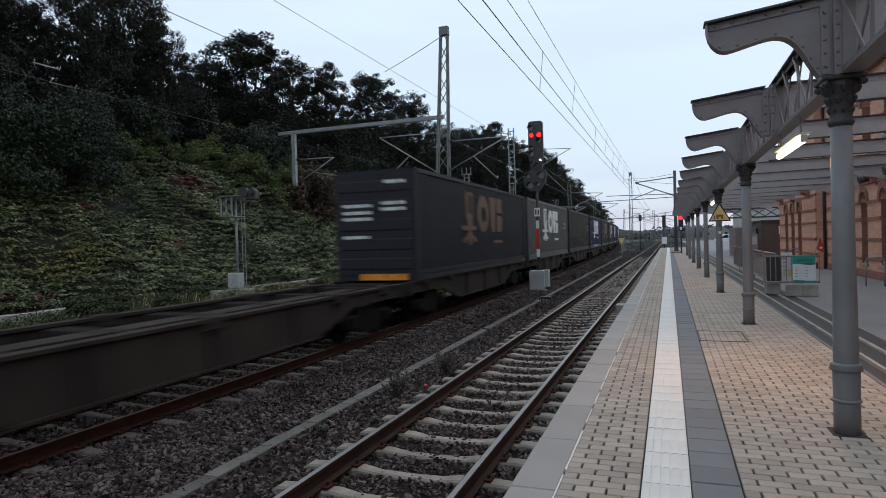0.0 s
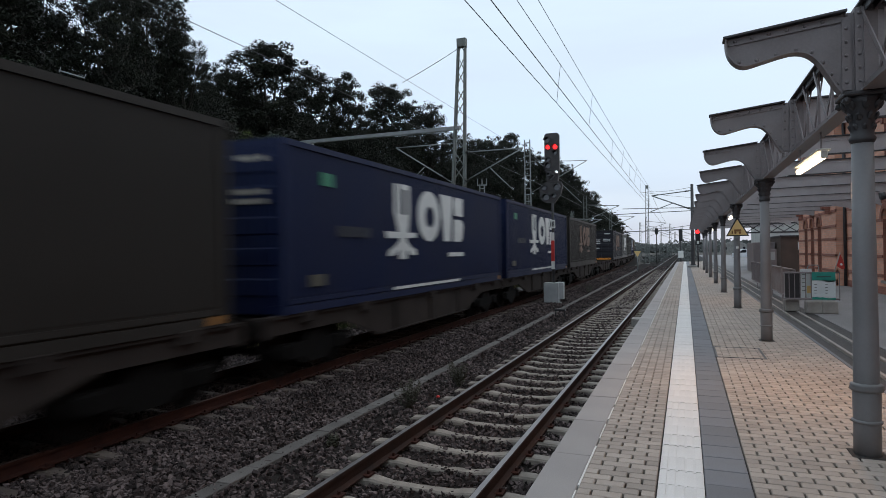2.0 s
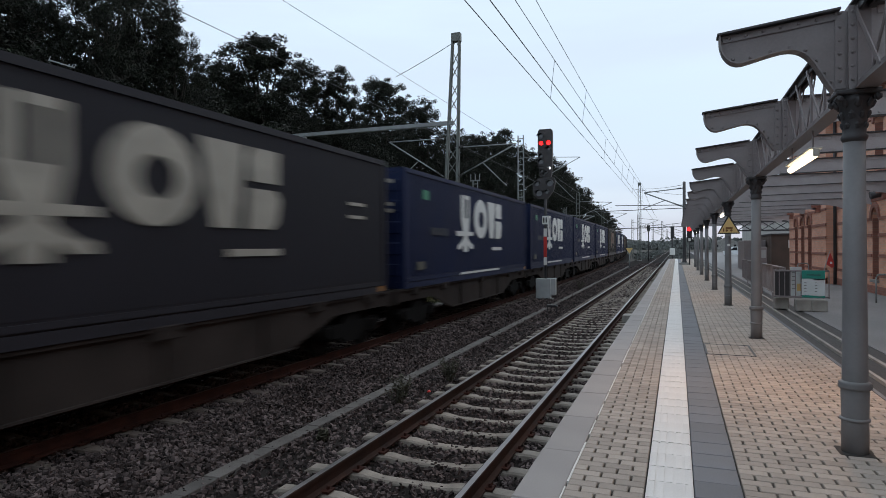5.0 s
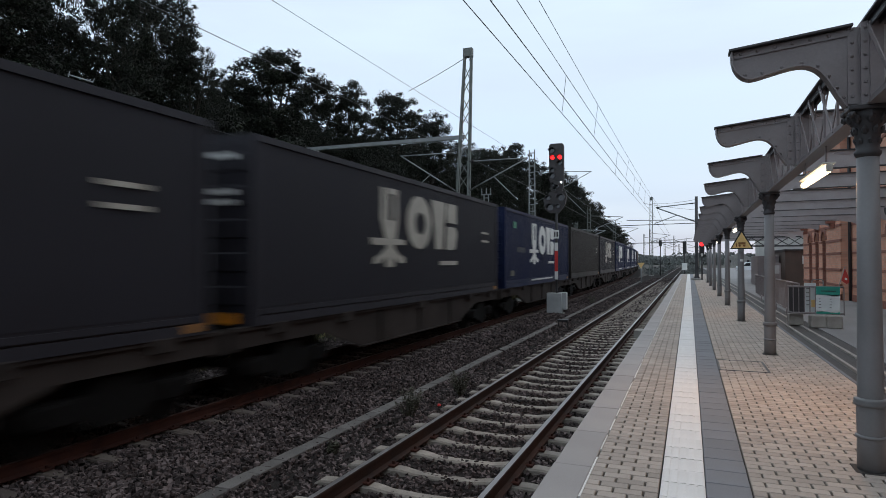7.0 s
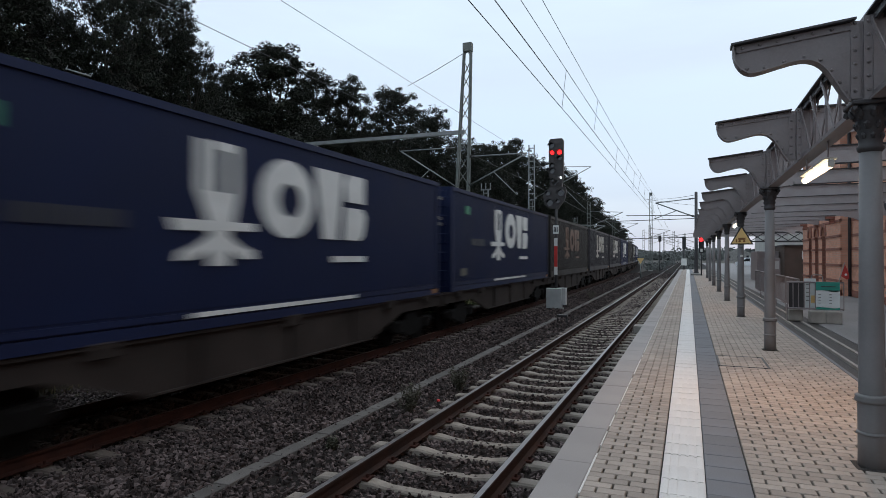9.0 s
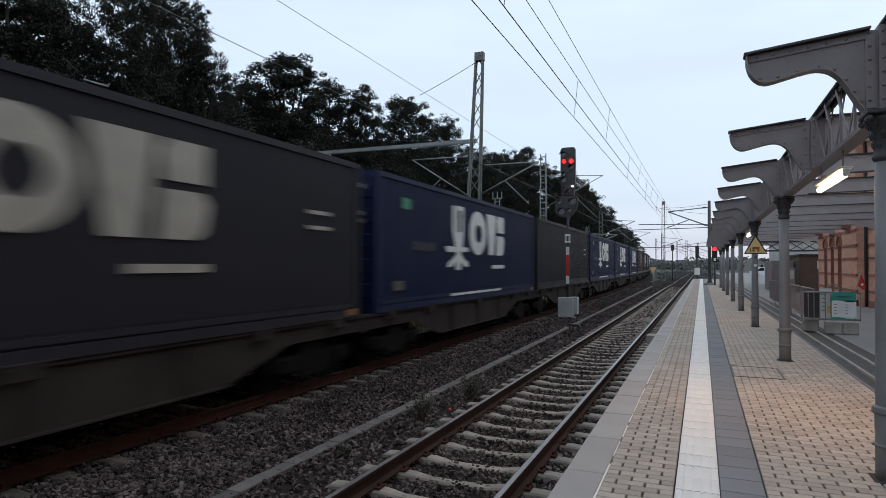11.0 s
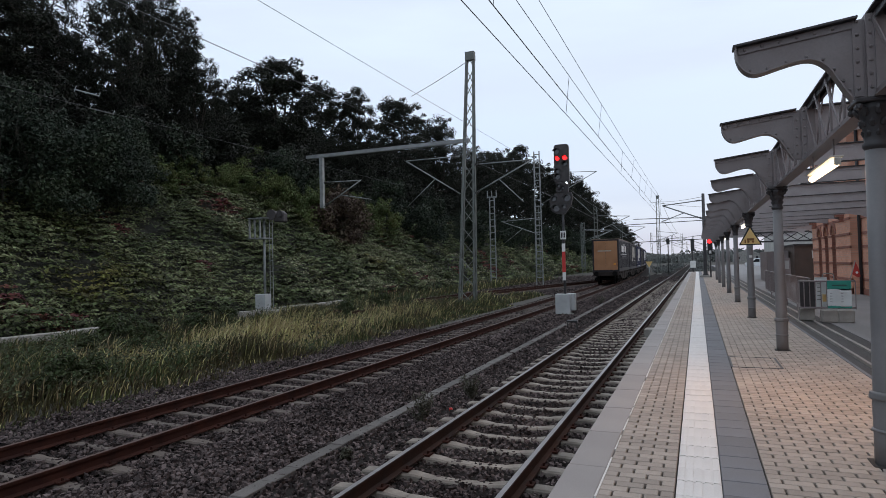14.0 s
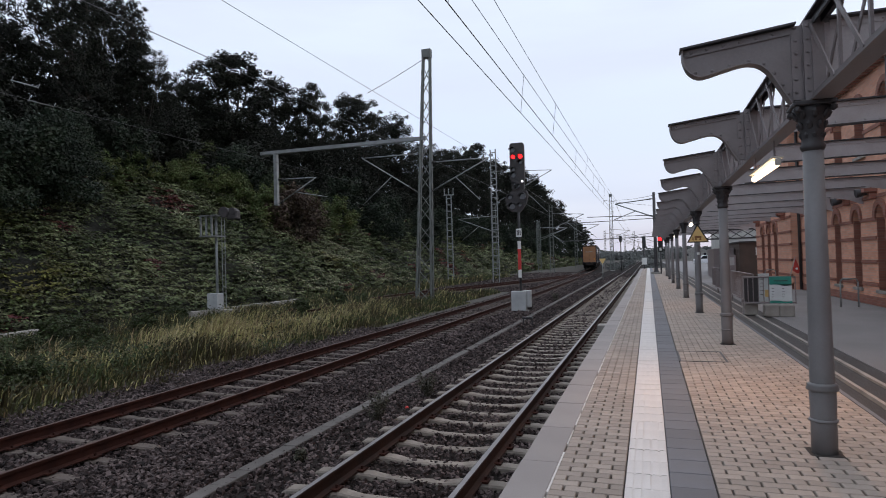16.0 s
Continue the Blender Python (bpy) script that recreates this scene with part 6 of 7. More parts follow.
def platform_signals():
    t = thing("platform_signal", pose(1.02, 56.0, 0.0), "dark signal on the platform showing red", "signal")
    bm = bmesh.new()
    rod(bm, (0, 0, 0), (0, 0, 2.2), 0.06, seg=8)
    part("post", bm, M_IRONDARK, t)
    bm = bmesh.new()
    box(bm, -0.2, 0.2, -0.08, 0.1, 1.9, 3.35, 0.04)
    part("board", bm, M_BLACK, t)
    bm = bmesh.new()
    rod(bm, (-0.02, -0.1, 3.02), (-0.02, -0.12, 3.02), 0.17, seg=14)
    part("lens", bm, M_REDLAMP, t, "lit red lens")
    bm = bmesh.new()
    box(bm, -0.09, 0.09, -0.1, -0.085, 2.0, 2.25)
    part("plate", bm, M_WHITE, t, "small white plate")
    t = thing("platform_signal", pose(-0.5, 80, 0.0), "dark unlit signal with a white box at the platform's end", "signal")
    bm = bmesh.new()
    rod(bm, (0, 0, -0.8), (0, 0, 4.0), 0.08, seg=8)
    part("post", bm, M_IRONDARK, t)
    bm = bmesh.new()
    box(bm, -0.2, 0.2, -0.1, 0.12, 2.5, 4.0, 0.05)
    part("board", bm, M_BLACK, t)
    bm = bmesh.new()
    box(bm, -0.3, 0.3, -0.15, 0.2, 0.5, 1.35, 0.02)
    part("cabinet", bm, M_WHITE, t, "white box")
    t = thing("yellow_board", pose(-5.0, 72.0, -0.9), "yellow triangular board on a short post by the track", "sign")
    bm = bmesh.new()
    rod(bm, (0, 0, 0), (0, 0, 1.9), 0.05, seg=8)
    part("post", bm, M_GALV, t)
    bm = bmesh.new()
    side = Matrix(((1, 0, 0, 0), (0, 0, -1, 0), (0, 1, 0, 0), (0, 0, 0, 1)))
    plate(bm, [(-0.38, 2.3), (0.38, 2.3), (0, 1.65)], 0.03, Matrix.Translation((0, -0.06, 0)) @ side)
    part("board", bm, M_SIGNYELLOW, t)
    t = thing("far_signal", pose(-4.3, 105, -0.9), "small dark signal far along the tracks", "signal")
    bm = bmesh.new()
    rod(bm, (0, 0, 0), (0, 0, 5.0), 0.08, seg=8)
    part("post", bm, M_IRONDARK, t)
    bm = bmesh.new()
    box(bm, -0.24, 0.24, -0.1, 0.1, 4.9, 5.9, 0.05)
    part("board", bm, M_BLACK, t)


def warning_sign():
    """The triangular warning sign on the third column."""
    side = Matrix(((1, 0, 0, 0), (0, 0, -1, 0), (0, 1, 0, 0), (0, 0, 0, 1)))
    t = thing("warning_sign", pose(1.31, 17.98, 1.95), "yellow triangular warning sign fixed to a column", "sign")
    bm = bmesh.new()
    plate(bm, [(-0.28, -0.03), (0.28, -0.03), (0.02, 0.46), (-0.02, 0.46)], 0.01, side)
    part("border", bm, M_BLACK, t, "black border")
    bm = bmesh.new()
    plate(bm, [(-0.235, 0.0), (0.235, 0.0), (0.0, 0.415)], 0.01, Matrix.Translation((0, -0.011, 0)) @ side)
    part("panel", bm, M_SIGNYELLOW, t, "yellow panel")
    bm = bmesh.new()
    box(bm, -0.08, 0.09, -0.026, -0.0215, 0.09, 0.15)
    rod(bm, (-0.05, -0.0215, 0.06), (-0.05, -0.026, 0.06), 0.03, seg=10)
    rod(bm, (0.06, -0.0215, 0.06), (0.06, -0.026, 0.06), 0.03, seg=10)
    box(bm, -0.14, -0.11, -0.026, -0.0215, 0.03, 0.12)
    part("pictogram", bm, M_PICTO, t, "dark brown pictogram")
    bm = bmesh.new()
    box(bm, -0.06, 0.06, -0.02, 0.05, -0.09, -0.04)
    part("bracket", bm, M_GALV, t)
    bm = bmesh.new()
    box(bm, -0.035, 0.035, -0.0, 0.03, -0.36, -0.30)
    part("tag", bm, M_WHITE, t, "small white tag")


overhead()
main_signal()
side_signal()
platform_signals()
warning_sign()


# ---- station house, yard, distance ----
def brick_wall_material(name, c1, c2, mortar):
    m = material(name, c1, 0.85, 0, 0.3, 0.2, 1.2, 0.2, 60)
    n, l = m.node_tree.nodes, m.node_tree.links
    b = n["Principled BSDF"]
    br, co, sw = n.new("ShaderNodeTexBrick"), n.new("ShaderNodeTexCoord"), n.new("ShaderNodeMapping")
    sw.inputs["Rotation"].default_value = (radians(90), 0, radians(90))
    br.inputs["Scale"].default_value = 1.0
    br.inputs["Brick Width"].default_value, br.inputs["Row Height"].default_value, br.inputs["Mortar Size"].default_value = 0.26, 0.077, 0.006
    br.inputs["Color1"].default_value, br.inputs["Color2"].default_value, br.inputs["Mortar"].default_value = (*c1, 1), (*c2, 1), (*mortar, 1)
    sep, comb = n.new("ShaderNodeSeparateXYZ"), n.new("ShaderNodeCombineXYZ")
    l.new(co.outputs["Object"], sep.inputs[0])
    l.new(sep.outputs["Y"], comb.inputs["X"])
    l.new(sep.outputs["Z"], comb.inputs["Y"])
    l.new(comb.outputs[0], br.inputs["Vector"])
    mix = n.new("ShaderNodeMix")
    mix.data_type, mix.blend_type = "RGBA", "MULTIPLY"
    mix.inputs["Factor"].default_value = 0.55
    old = b.inputs["Base Color"].links[0].from_socket
    hsv = old.node
    l.new(br.outputs["Color"], mix.inputs["A"])
    tone = n.new("ShaderNodeMapRange")
    tone.inputs["To Min"].default_value, tone.inputs["To Max"].default_value = 0.6, 1.25
    big = [q for q in n if q.type == "TEX_NOISE"][0]
    l.new(big.outputs["Fac"], tone.inputs["Value"])
    l.new(tone.outputs[0], mix.inputs["B"])
    l.new(mix.outputs["Result"], b.inputs["Base Color"])
    return m


M_BRICK = brick_wall_material("orange_brick", (0.7200, 0.3600, 0.2460), (0.6000, 0.2880, 0.1920), (0.5040, 0.3720, 0.3000))
M_REDBRICK = brick_wall_material("dark_red_brick", (0.3240, 0.1260, 0.0900), (0.2520, 0.0960, 0.0696), (0.2640, 0.1680, 0.1320))
M_PANE = glass("dark_window_pane", (0.012, 0.013, 0.016), 0.2)
M_PANE.node_tree.nodes["Principled BSDF"].inputs["Specular IOR Level"].default_value = 0.25
M_KIOSK = material("dark_brown_cladding", (0.0938, 0.0650, 0.0525), 0.7, 0, 0.25, 0.12, 2, 0.06, 40, (0.0688, 0.0500, 0.0413))
M_PALEWALL = material("pale_cladding", (0.55, 0.55, 0.52), 0.7, 0, 0.2, 0.1, 1, 0.1, 30, (0.44, 0.44, 0.42))
M_TEAL = material("teal_banner_print", (0.02, 0.28, 0.22), 0.6, 0, 0.15, 0.06, 2, 0, 40)
M_BANNER = material("white_banner_cloth", (0.66, 0.70, 0.70), 0.7, 0, 0.15, 0.05, 3, 0.02, 40)
M_FLAG = material("red_flag_cloth", (0.50, 0.045, 0.035), 0.75, 0, 0.2, 0.08, 4, 0.05, 60)
# pale grey leaves: the haze of distance is mixed into their colour
M_FARLEAF = leaf_material("haze_greyed_far_leaves", [(0.0700, 0.0760, 0.0720), (0.1100, 0.1160, 0.1100)], 0.05)
M_VAN = material("white_van_paint", (0.68, 0.69, 0.71), 0.3, 0, 0.1, 0.04, 2, 0, 40)


def arch(w, zs, n=10):
    """Points of a round arch of width w springing at zs, from its left foot to its right foot."""
    return [(-w / 2 * math.cos(math.pi * i / n), zs + w / 2 * math.sin(math.pi * i / n)) for i in range(n + 1)]


def house_wall(parent, x, y0, y1, z0, z1, openings, thick=0.4):
    """A wall facing the platform, at x, with round-arched openings (middle y, width, foot, top) right through it."""
    flat = Matrix(((0, 0, 1, x), (1, 0, 0, 0), (0, 1, 0, 0), (0, 0, 0, 1)))
    bm = bmesh.new()
    edge = y0
    for yc, w, zb, zt in sorted(openings):
        box(bm, x, x + thick, edge, yc - w / 2, z0, z1)
        box(bm, x, x + thick, yc - w / 2, yc + w / 2, z0, zb)
        pts = [(yc + a, b) for a, b in arch(w, zt - w / 2)]
        half = len(pts) // 2
        left = [(yc - w / 2, z1)] + pts[:half + 1] + [(yc, z1)]
        right = [(yc, z1)] + pts[half:] + [(yc + w / 2, z1)]
        plate(bm, left, thick, flat)
        plate(bm, right, thick, flat)
        edge = yc + w / 2
    box(bm, x, x + thick, edge, y1, z0, z1)
    part("wall", bm, M_BRICK, parent)
    for yc, w, zb, zt in openings:
        win = new("window")
        win.parent = parent
        bm = bmesh.new()
        box(bm, x + 0.31, x + 0.33, yc - w / 2 + 0.02, yc + w / 2 - 0.02, zb, zt)
        part("pane", bm, M_PANE, win)
        bm = bmesh.new()
        for yy in (yc - w / 2 + 0.03, yc, yc + w / 2 - 0.03):
            box(bm, x + 0.24, x + 0.305, yy - 0.03, yy + 0.03, zb, zt - 0.05)
        for zz in (zb + 0.03, zb + (zt - zb) * 0.6):
            box(bm, x + 0.25, x + 0.30, yc - w / 2, yc + w / 2, zz - 0.03, zz + 0.03)
        part("frame", bm, M_WHITE, win, "white painted window frame")
        bm = bmesh.new()
        outer, inner = [(yc + a, b) for a, b in arch(w + 0.36, zt - w / 2)], [(yc + a, b) for a, b in arch(w, zt - w / 2)]
        for i in range(10):
            plate(bm, [outer[i], outer[i + 1], inner[i + 1], inner[i]], 0.05, Matrix.Translation((-0.05, 0, 0)) @ flat)
        part("brick_arch", bm, M_REDBRICK, win, "dark red brick arch")
        for e in (-1, 1):
            bm = bmesh.new()
            ye = yc + e * (w / 2 - 0.015)
            box(bm, x + 0.003, x + 0.24, ye - 0.012, ye + 0.012, zb + 0.01, zt - w / 2)
            part("reveal", bm, M_REDBRICK, win, "dark red brick reveal")
        bm = bmesh.new()
        box(bm, x - 0.07, x + 0.24, yc - w / 2 - 0.06, yc + w / 2 + 0.06, zb - 0.09, zb, 0.01)
        part("sill", bm, M_KERB, win)


def station():
    st = thing("station_house", pose(0, 0, 0), "orange and dark red brick station house with arched windows and an added unseen light-blocking end", "building")
    # the stretch from y = -26 to 6 is unseen, added to block light
    house_wall(st, 6.15, -26.0, 29.4, -0.1, 4.0, [(24.0, 0.70, 0.45, 2.85), (21.95, 0.70, 0.45, 2.85), (19.9, 0.70, 0.45, 2.85), (17.6, 0.70, 0.45, 2.85), (14.6, 0.70, 0.45, 2.85), (11.6, 0.70, 0.45, 2.85)])
    house_wall(st, 6.15, -26.0, 29.4, 4.0, 7.0, [(y, 0.9, 4.4, 6.1) for y in (25.8, 23.6, 21.4, 19.2, 17.0, 14.8)])
    house_wall(st, 5.8, 29.4, 38.2, -0.1, 4.3, [(36.1, 0.85, 0.35, 2.98), (34.4, 0.85, 0.35, 2.98), (32.7, 0.85, 0.35, 2.98)])
    house_wall(st, 5.8, 29.4, 38.2, 4.3, 6.8, [(36.1, 0.85, 4.6, 6.1), (34.4, 0.85, 4.6, 6.1), (32.7, 0.85, 4.6, 6.1)])
    for z, h in ((0.0, 0.25), (0.55, 0.10), (1.20, 0.10), (1.88, 0.10), (2.42, 0.10), (3.05, 0.10), (3.9, 0.14), (5.0, 0.1), (5.8, 0.1)):
        for x0, ya, yb, name in ((6.15, -26.0, 29.38, "brick_band"), (5.8, 29.4, 38.2, "brick_band")):
            ops = [24.0, 21.95, 19.9, 17.6, 14.6, 11.6] if x0 > 6 else [36.1, 34.4, 32.7]
            w = 0.36 if x0 > 6 else 0.43
            if z > 3.0 and z < 4.0 or z < 0.4:
                ops = []
            if z > 4.2:
                ops = [25.8, 23.6, 21.4, 19.2, 17.0, 14.8] if x0 > 6 else ops
            e = ya
            for o in sorted(ops) + [yb + w]:
                bm = bmesh.new()
                box(bm, x0 - 0.03, x0 + 0.05, e, o - w, z, z + h)
                part(name, bm, M_REDBRICK, st, "dark red brick band")
                e = o + w
    for ya in (29.41, 37.79):
        bm = bmesh.new()
        box(bm, 6.2, 6.6, ya, ya + 0.4, -0.1, 6.79)
        part("corner", bm, M_BRICK, st)
    bm = bmesh.new()
    box(bm, 5.85, 6.6, -26.0, 29.4, 6.9, 7.15, 0.02)
    box(bm, 5.6, 6.6, 29.3, 38.3, 6.7, 6.95, 0.02)
    part("cornice", bm, M_REDBRICK, st)
    bm = bmesh.new()
    for i in range(76):
        box(bm, 5.95, 6.15, 6.2 + i * 0.3, 6.36 + i * 0.3, 6.62, 6.9)
    tagged(part("dentil_course", bm, M_REDBRICK, st), kind="stuff")
    bm = bmesh.new()
    box(bm, 6.55, 16, -26.0, 38.2, -0.1, 6.9)
    box(bm, 6.4, 16.2, -26.2, 38.4, 6.9, 7.3)
    part("body", bm, M_BRICK, st)
    bm = bmesh.new()
    box(bm, 6.9, 7.4, 28.0, 28.5, 7.3, 8.6)
    part("chimney", bm, M_REDBRICK, st)
    for x, y in ((6.07, 29.15), (6.07, 18.7)):
        bm = bmesh.new()
        rod(bm, (x, y, 0), (x, y, 6.8), 0.06, seg=10)
        part("downpipe", bm, M_IRONDARK, st, "dark rain pipe")
    for y in (25.2, 22.6, 20.2, 17.4, 14.2, 30.5, 34.0, 37.0):
        x0 = 6.15 if y < 29 else 5.8
        bm = bmesh.new()
        box(bm, x0 - 0.32, x0, y - 0.14, y + 0.14, 3.22, 3.40, 0.01)
        box(bm, x0 - 0.18, x0, y - 0.1, y + 0.1, 3.02, 3.22, 0.02)
        part("corbel", bm, M_REDBRICK, st)
    for y, z in ((20.9, 3.3), (23.4, 3.25)):
        bm = bmesh.new()
        rod(bm, (6.14, y, z), (5.85, y, z - 0.05), 0.10, 0.13, 12)
        part("loudspeaker", bm, M_IRONDARK, st)


def yard():
    ks = thing("kiosk", pose(0, 0, 0), "dark brown flat-roofed kiosk beyond the station house", "kiosk")
    bm = bmesh.new()
    box(bm, 5.5, 10, 42.7, 49, -0.05, 2.25)
    part("body", bm, M_KIOSK, ks)
    bm = bmesh.new()
    box(bm, 5.45, 10.1, 42.6, 49.1, 2.25, 2.34)
    part("roof", bm, M_IRONDARK, ks)
    for i in range(9):
        bm = bmesh.new()
        box(bm, 5.485, 5.5, 42.8 + i * 0.68, 43.44 + i * 0.68, 0.0, 2.2)
        part("panel", bm, M_KIOSK, ks)
    bm = bmesh.new()
    box(bm, 6.42, 6.85, 42.66, 42.7, 1.45, 1.95)
    part("notice", bm, M_WHITE, ks, "white notice board")
    sh = thing("shed", pose(0, 0, 0), "low grey shed beside the kiosk", "shed")
    bm = bmesh.new()
    box(bm, 4.15, 5.4, 44.5, 49, -0.05, 1.95, 0.02)
    part("body", bm, M_IRON, sh)
    vm = thing("ticket_machine", pose(4.9, 42.0, 0), "grey ticket machine in front of the shed", "machine")
    bm = bmesh.new()
    box(bm, -0.25, 0.25, -0.2, 0.2, -0.02, 1.5, 0.02)
    part("body", bm, M_IRON, vm)
    bm = bmesh.new()
    box(bm, -0.17, 0.17, -0.215, -0.2, 0.85, 1.35)
    part("panel", bm, M_CABINET, vm)
    wb = thing("pale_hall", pose(0, 0, 0), "pale clad hall behind the kiosk", "building")
    bm = bmesh.new()
    box(bm, 5.6, 16, 52, 62, -0.1, 4.6)
    part("body", bm, M_PALEWALL, wb)
    for i in range(14):
        bm = bmesh.new()
        box(bm, 5.6, 16, 51.96, 52, 0.2 + i * 0.31, 0.47 + i * 0.31)
        part("board", bm, M_PALEWALL, wb)
    bm = bmesh.new()
    box(bm, 5.4, 16.3, 51.6, 62.4, 4.6, 4.8)
    part("roof", bm, M_IRONDARK, wb)
    tr = thing("truss_beam", pose(0, 0, 0), "dark iron truss beam across the yard", "truss")
    for z in (2.62, 3.22):
        bm = bmesh.new()
        box(bm, 3.2, 7.6, 45.94, 46.06, z - 0.05, z + 0.05)
        part("chord", bm, M_IRONDARK, tr)
    for i in range(6):
        for a, b in ((2.67, 3.17), (3.17, 2.67)):
            bm = bmesh.new()
            bar(bm, (3.2 + i * 0.73, 46, a), (3.2 + (i + 1) * 0.73, 46, b), 0.04, 0.05)
            part("diagonal", bm, M_IRONDARK, tr)
    for x in (3.25, 7.55):
        bm = bmesh.new()
        rod(bm, (x, 46, -0.1), (x, 46, 2.6), 0.08, seg=10)
        part("post", bm, M_IRON, tr)
    bl = bmesh.new()
    box(bl, -0.165, 0.165, -0.16, 0.16, 0, 0.3, 0.02)
    blm = mesh_of("block", bl, M_KERB)
    for x, y in ((2.50, 17.75), (2.91, 17.27), (3.25, 17.25)):
        tagged(part("concrete_block", blm, None, None, at=pose(x, y, -0.016, 0, 0, random.uniform(-4, 4))), "pale concrete ballast block under the fence", "block", "fence blocks")
    fn = thing("barrier_fence", pose(0, 0, 0), "grey steel barrier fence on concrete blocks", "fence")
    for z in (0.32, 0.97):
        bm = bmesh.new()
        rod(bm, (2.3, 17.42, z), (3.5, 17.42, z), 0.022, seg=8)
        part("rail", bm, M_IRON, fn)
    for i in range(11):
        bm = bmesh.new()
        rod(bm, (2.3 + i * 0.12, 17.42, 0.28 if i else -0.02), (2.3 + i * 0.12, 17.42, 0.97), 0.012, seg=6)
        part("bar", bm, M_IRON, fn)
    for j in range(5):
        y = 18.6 + j * 2.3
        for z in (0.2, 1.0):
            bm = bmesh.new()
            rod(bm, (2.72, y, z), (2.72, y + 2.2, z), 0.022, seg=8)
            part("rail", bm, M_IRON, fn)
        for i in range(12):
            bm = bmesh.new()
            rod(bm, (2.72, y + i * 0.2, -0.03 if i == 0 else 0.2), (2.72, y + i * 0.2, 1.0), 0.022 if i == 0 else 0.011, seg=6)
            part("bar", bm, M_IRON, fn)
    bm = bmesh.new()
    box(bm, 2.34, 2.70, 17.5, 17.515, 0.3, 0.95)
    part("mesh_panel", bm, M_IRONDARK, fn, "dark mesh panel")
    ban = thing("banner", pose(3.16, 17.39, 0.06), "white and teal banner tied to the fence", "banner")
    bm = bmesh.new()
    box(bm, -0.25, 0.25, -0.012, 0.0, 0.30, 0.72)
    part("cloth", bm, M_BANNER, ban)
    bm = bmesh.new()
    side = Matrix(((1, 0, 0, 0), (0, 0, -1, 0), (0, 1, 0, 0), (0, 0, 0, 1)))
    wave = [(-0.25 + 0.05 * i, 0.70 + 0.02 * math.sin(i * 0.63)) for i in range(11)]
    plate(bm, wave + [(0.25, 0.92), (-0.25, 0.92)], 0.012, side)
    part("teal_field", bm, M_TEAL, ban, "teal upper field")
    bm = bmesh.new()
    wave = [(-0.25 + 0.05 * i, 0.30 + 0.02 * math.sin(i * 0.63)) for i in range(11)]
    plate(bm, [(-0.25, 0.25), (0.25, 0.25)] + wave[::-1], 0.012, side)
    part("teal_edge", bm, M_TEAL, ban, "teal lower edge")
    bm = bmesh.new()
    for x in (-0.2, 0.03):
        for i in range(4):
            box(bm, x, x + 0.05, -0.018, -0.0125, 0.40 + i * 0.07, 0.412 + i * 0.07)
    box(bm, -0.15, 0.16, -0.018, -0.0125, 0.80, 0.82)
    part("print_bars", bm, M_IRONDARK, ban, "small print as dark bars")
    po = thing("poster_board", pose(3.0, 18.75, 0.0), "white poster board leaning in the fence corner", "poster", "")
    bm = bmesh.new()
    box(bm, -0.14, 0.14, -0.012, 0.012, 0.28, 1.0)
    part("board", bm, M_BANNER, po)
    for i in range(5):
        bm = bmesh.new()
        box(bm, -0.1, -0.02, -0.018, -0.0125, 0.45 + i * 0.1, 0.465 + i * 0.1)
        part("print_bar", bm, M_STEEL, po)
    bm = bmesh.new()
    box(bm, 0.02, 0.11, -0.018, -0.0125, 0.4, 0.58)
    part("picture", bm, M_SIGNYELLOW, po, "yellowish picture block")
    po.matrix_basis = pose(2.80, 17.52, 0.06, 0, 0, 20)
    fl = thing("flag", pose(3.36, 17.46, 0.9), "small red flag on a leaning wooden pole at the fence", "flag")
    bm = bmesh.new()
    rod(bm, (-0.06, 0, -0.3), (0.17, 0, 0.56), 0.012, seg=8)
    part("pole", bm, M_KERB, fl, "pale wooden pole")
    bm = bmesh.new()
    pts = [(0.165, 0.54), (0.21, 0.42), (0.25, 0.30), (0.26, 0.17), (0.20, 0.15), (0.11, 0.22), (0.085, 0.24)]
    plate(bm, pts, 0.008, side)
    part("cloth", bm, M_FLAG, fl)
    bm = bmesh.new()
    rod(bm, (0.19, -0.009, 0.27), (0.19, -0.012, 0.27), 0.028, seg=12)
    part("mark", bm, M_WHITE, fl, "pale round mark")
    for hx, hy in ((5.41, 20.2), (5.4, 32.0)):
        hp = thing("bicycle_hoop", pose(hx, hy, -0.02), "grey steel bicycle hoop on the asphalt", "bicycle stand", "bicycle hoops")
        bm = bmesh.new()
        pts = [(-0.22, 0, 0), (-0.22, 0, 0.72), (-0.17, 0, 0.8), (0.17, 0, 0.8), (0.22, 0, 0.72), (0.22, 0, 0)]
        for a, b in zip(pts, pts[1:]):
            rod(bm, a, b, 0.022, seg=8)
        part("tube", bm, M_GALV, hp)
    vn = thing("van", pose(8.3, 100, -0.015, 0, 0, 90), "white delivery van parked in the yard", "van")
    bm = bmesh.new()
    fl_ = Matrix(((0, 0, 1, -0.9), (1, 0, 0, 0), (0, 1, 0, 0), (0, 0, 0, 1)))
    plate(bm, [(-1.85, 0.3), (1.8, 0.3), (1.85, 0.8), (1.15, 0.95), (0.6, 1.45), (-1.75, 1.5), (-1.9, 0.9)], 1.8, fl_)
    bmesh.ops.bevel(bm, geom=bm.edges[:], offset=0.06, segments=2, affect="EDGES")
    part("body", bm, M_VAN, vn)
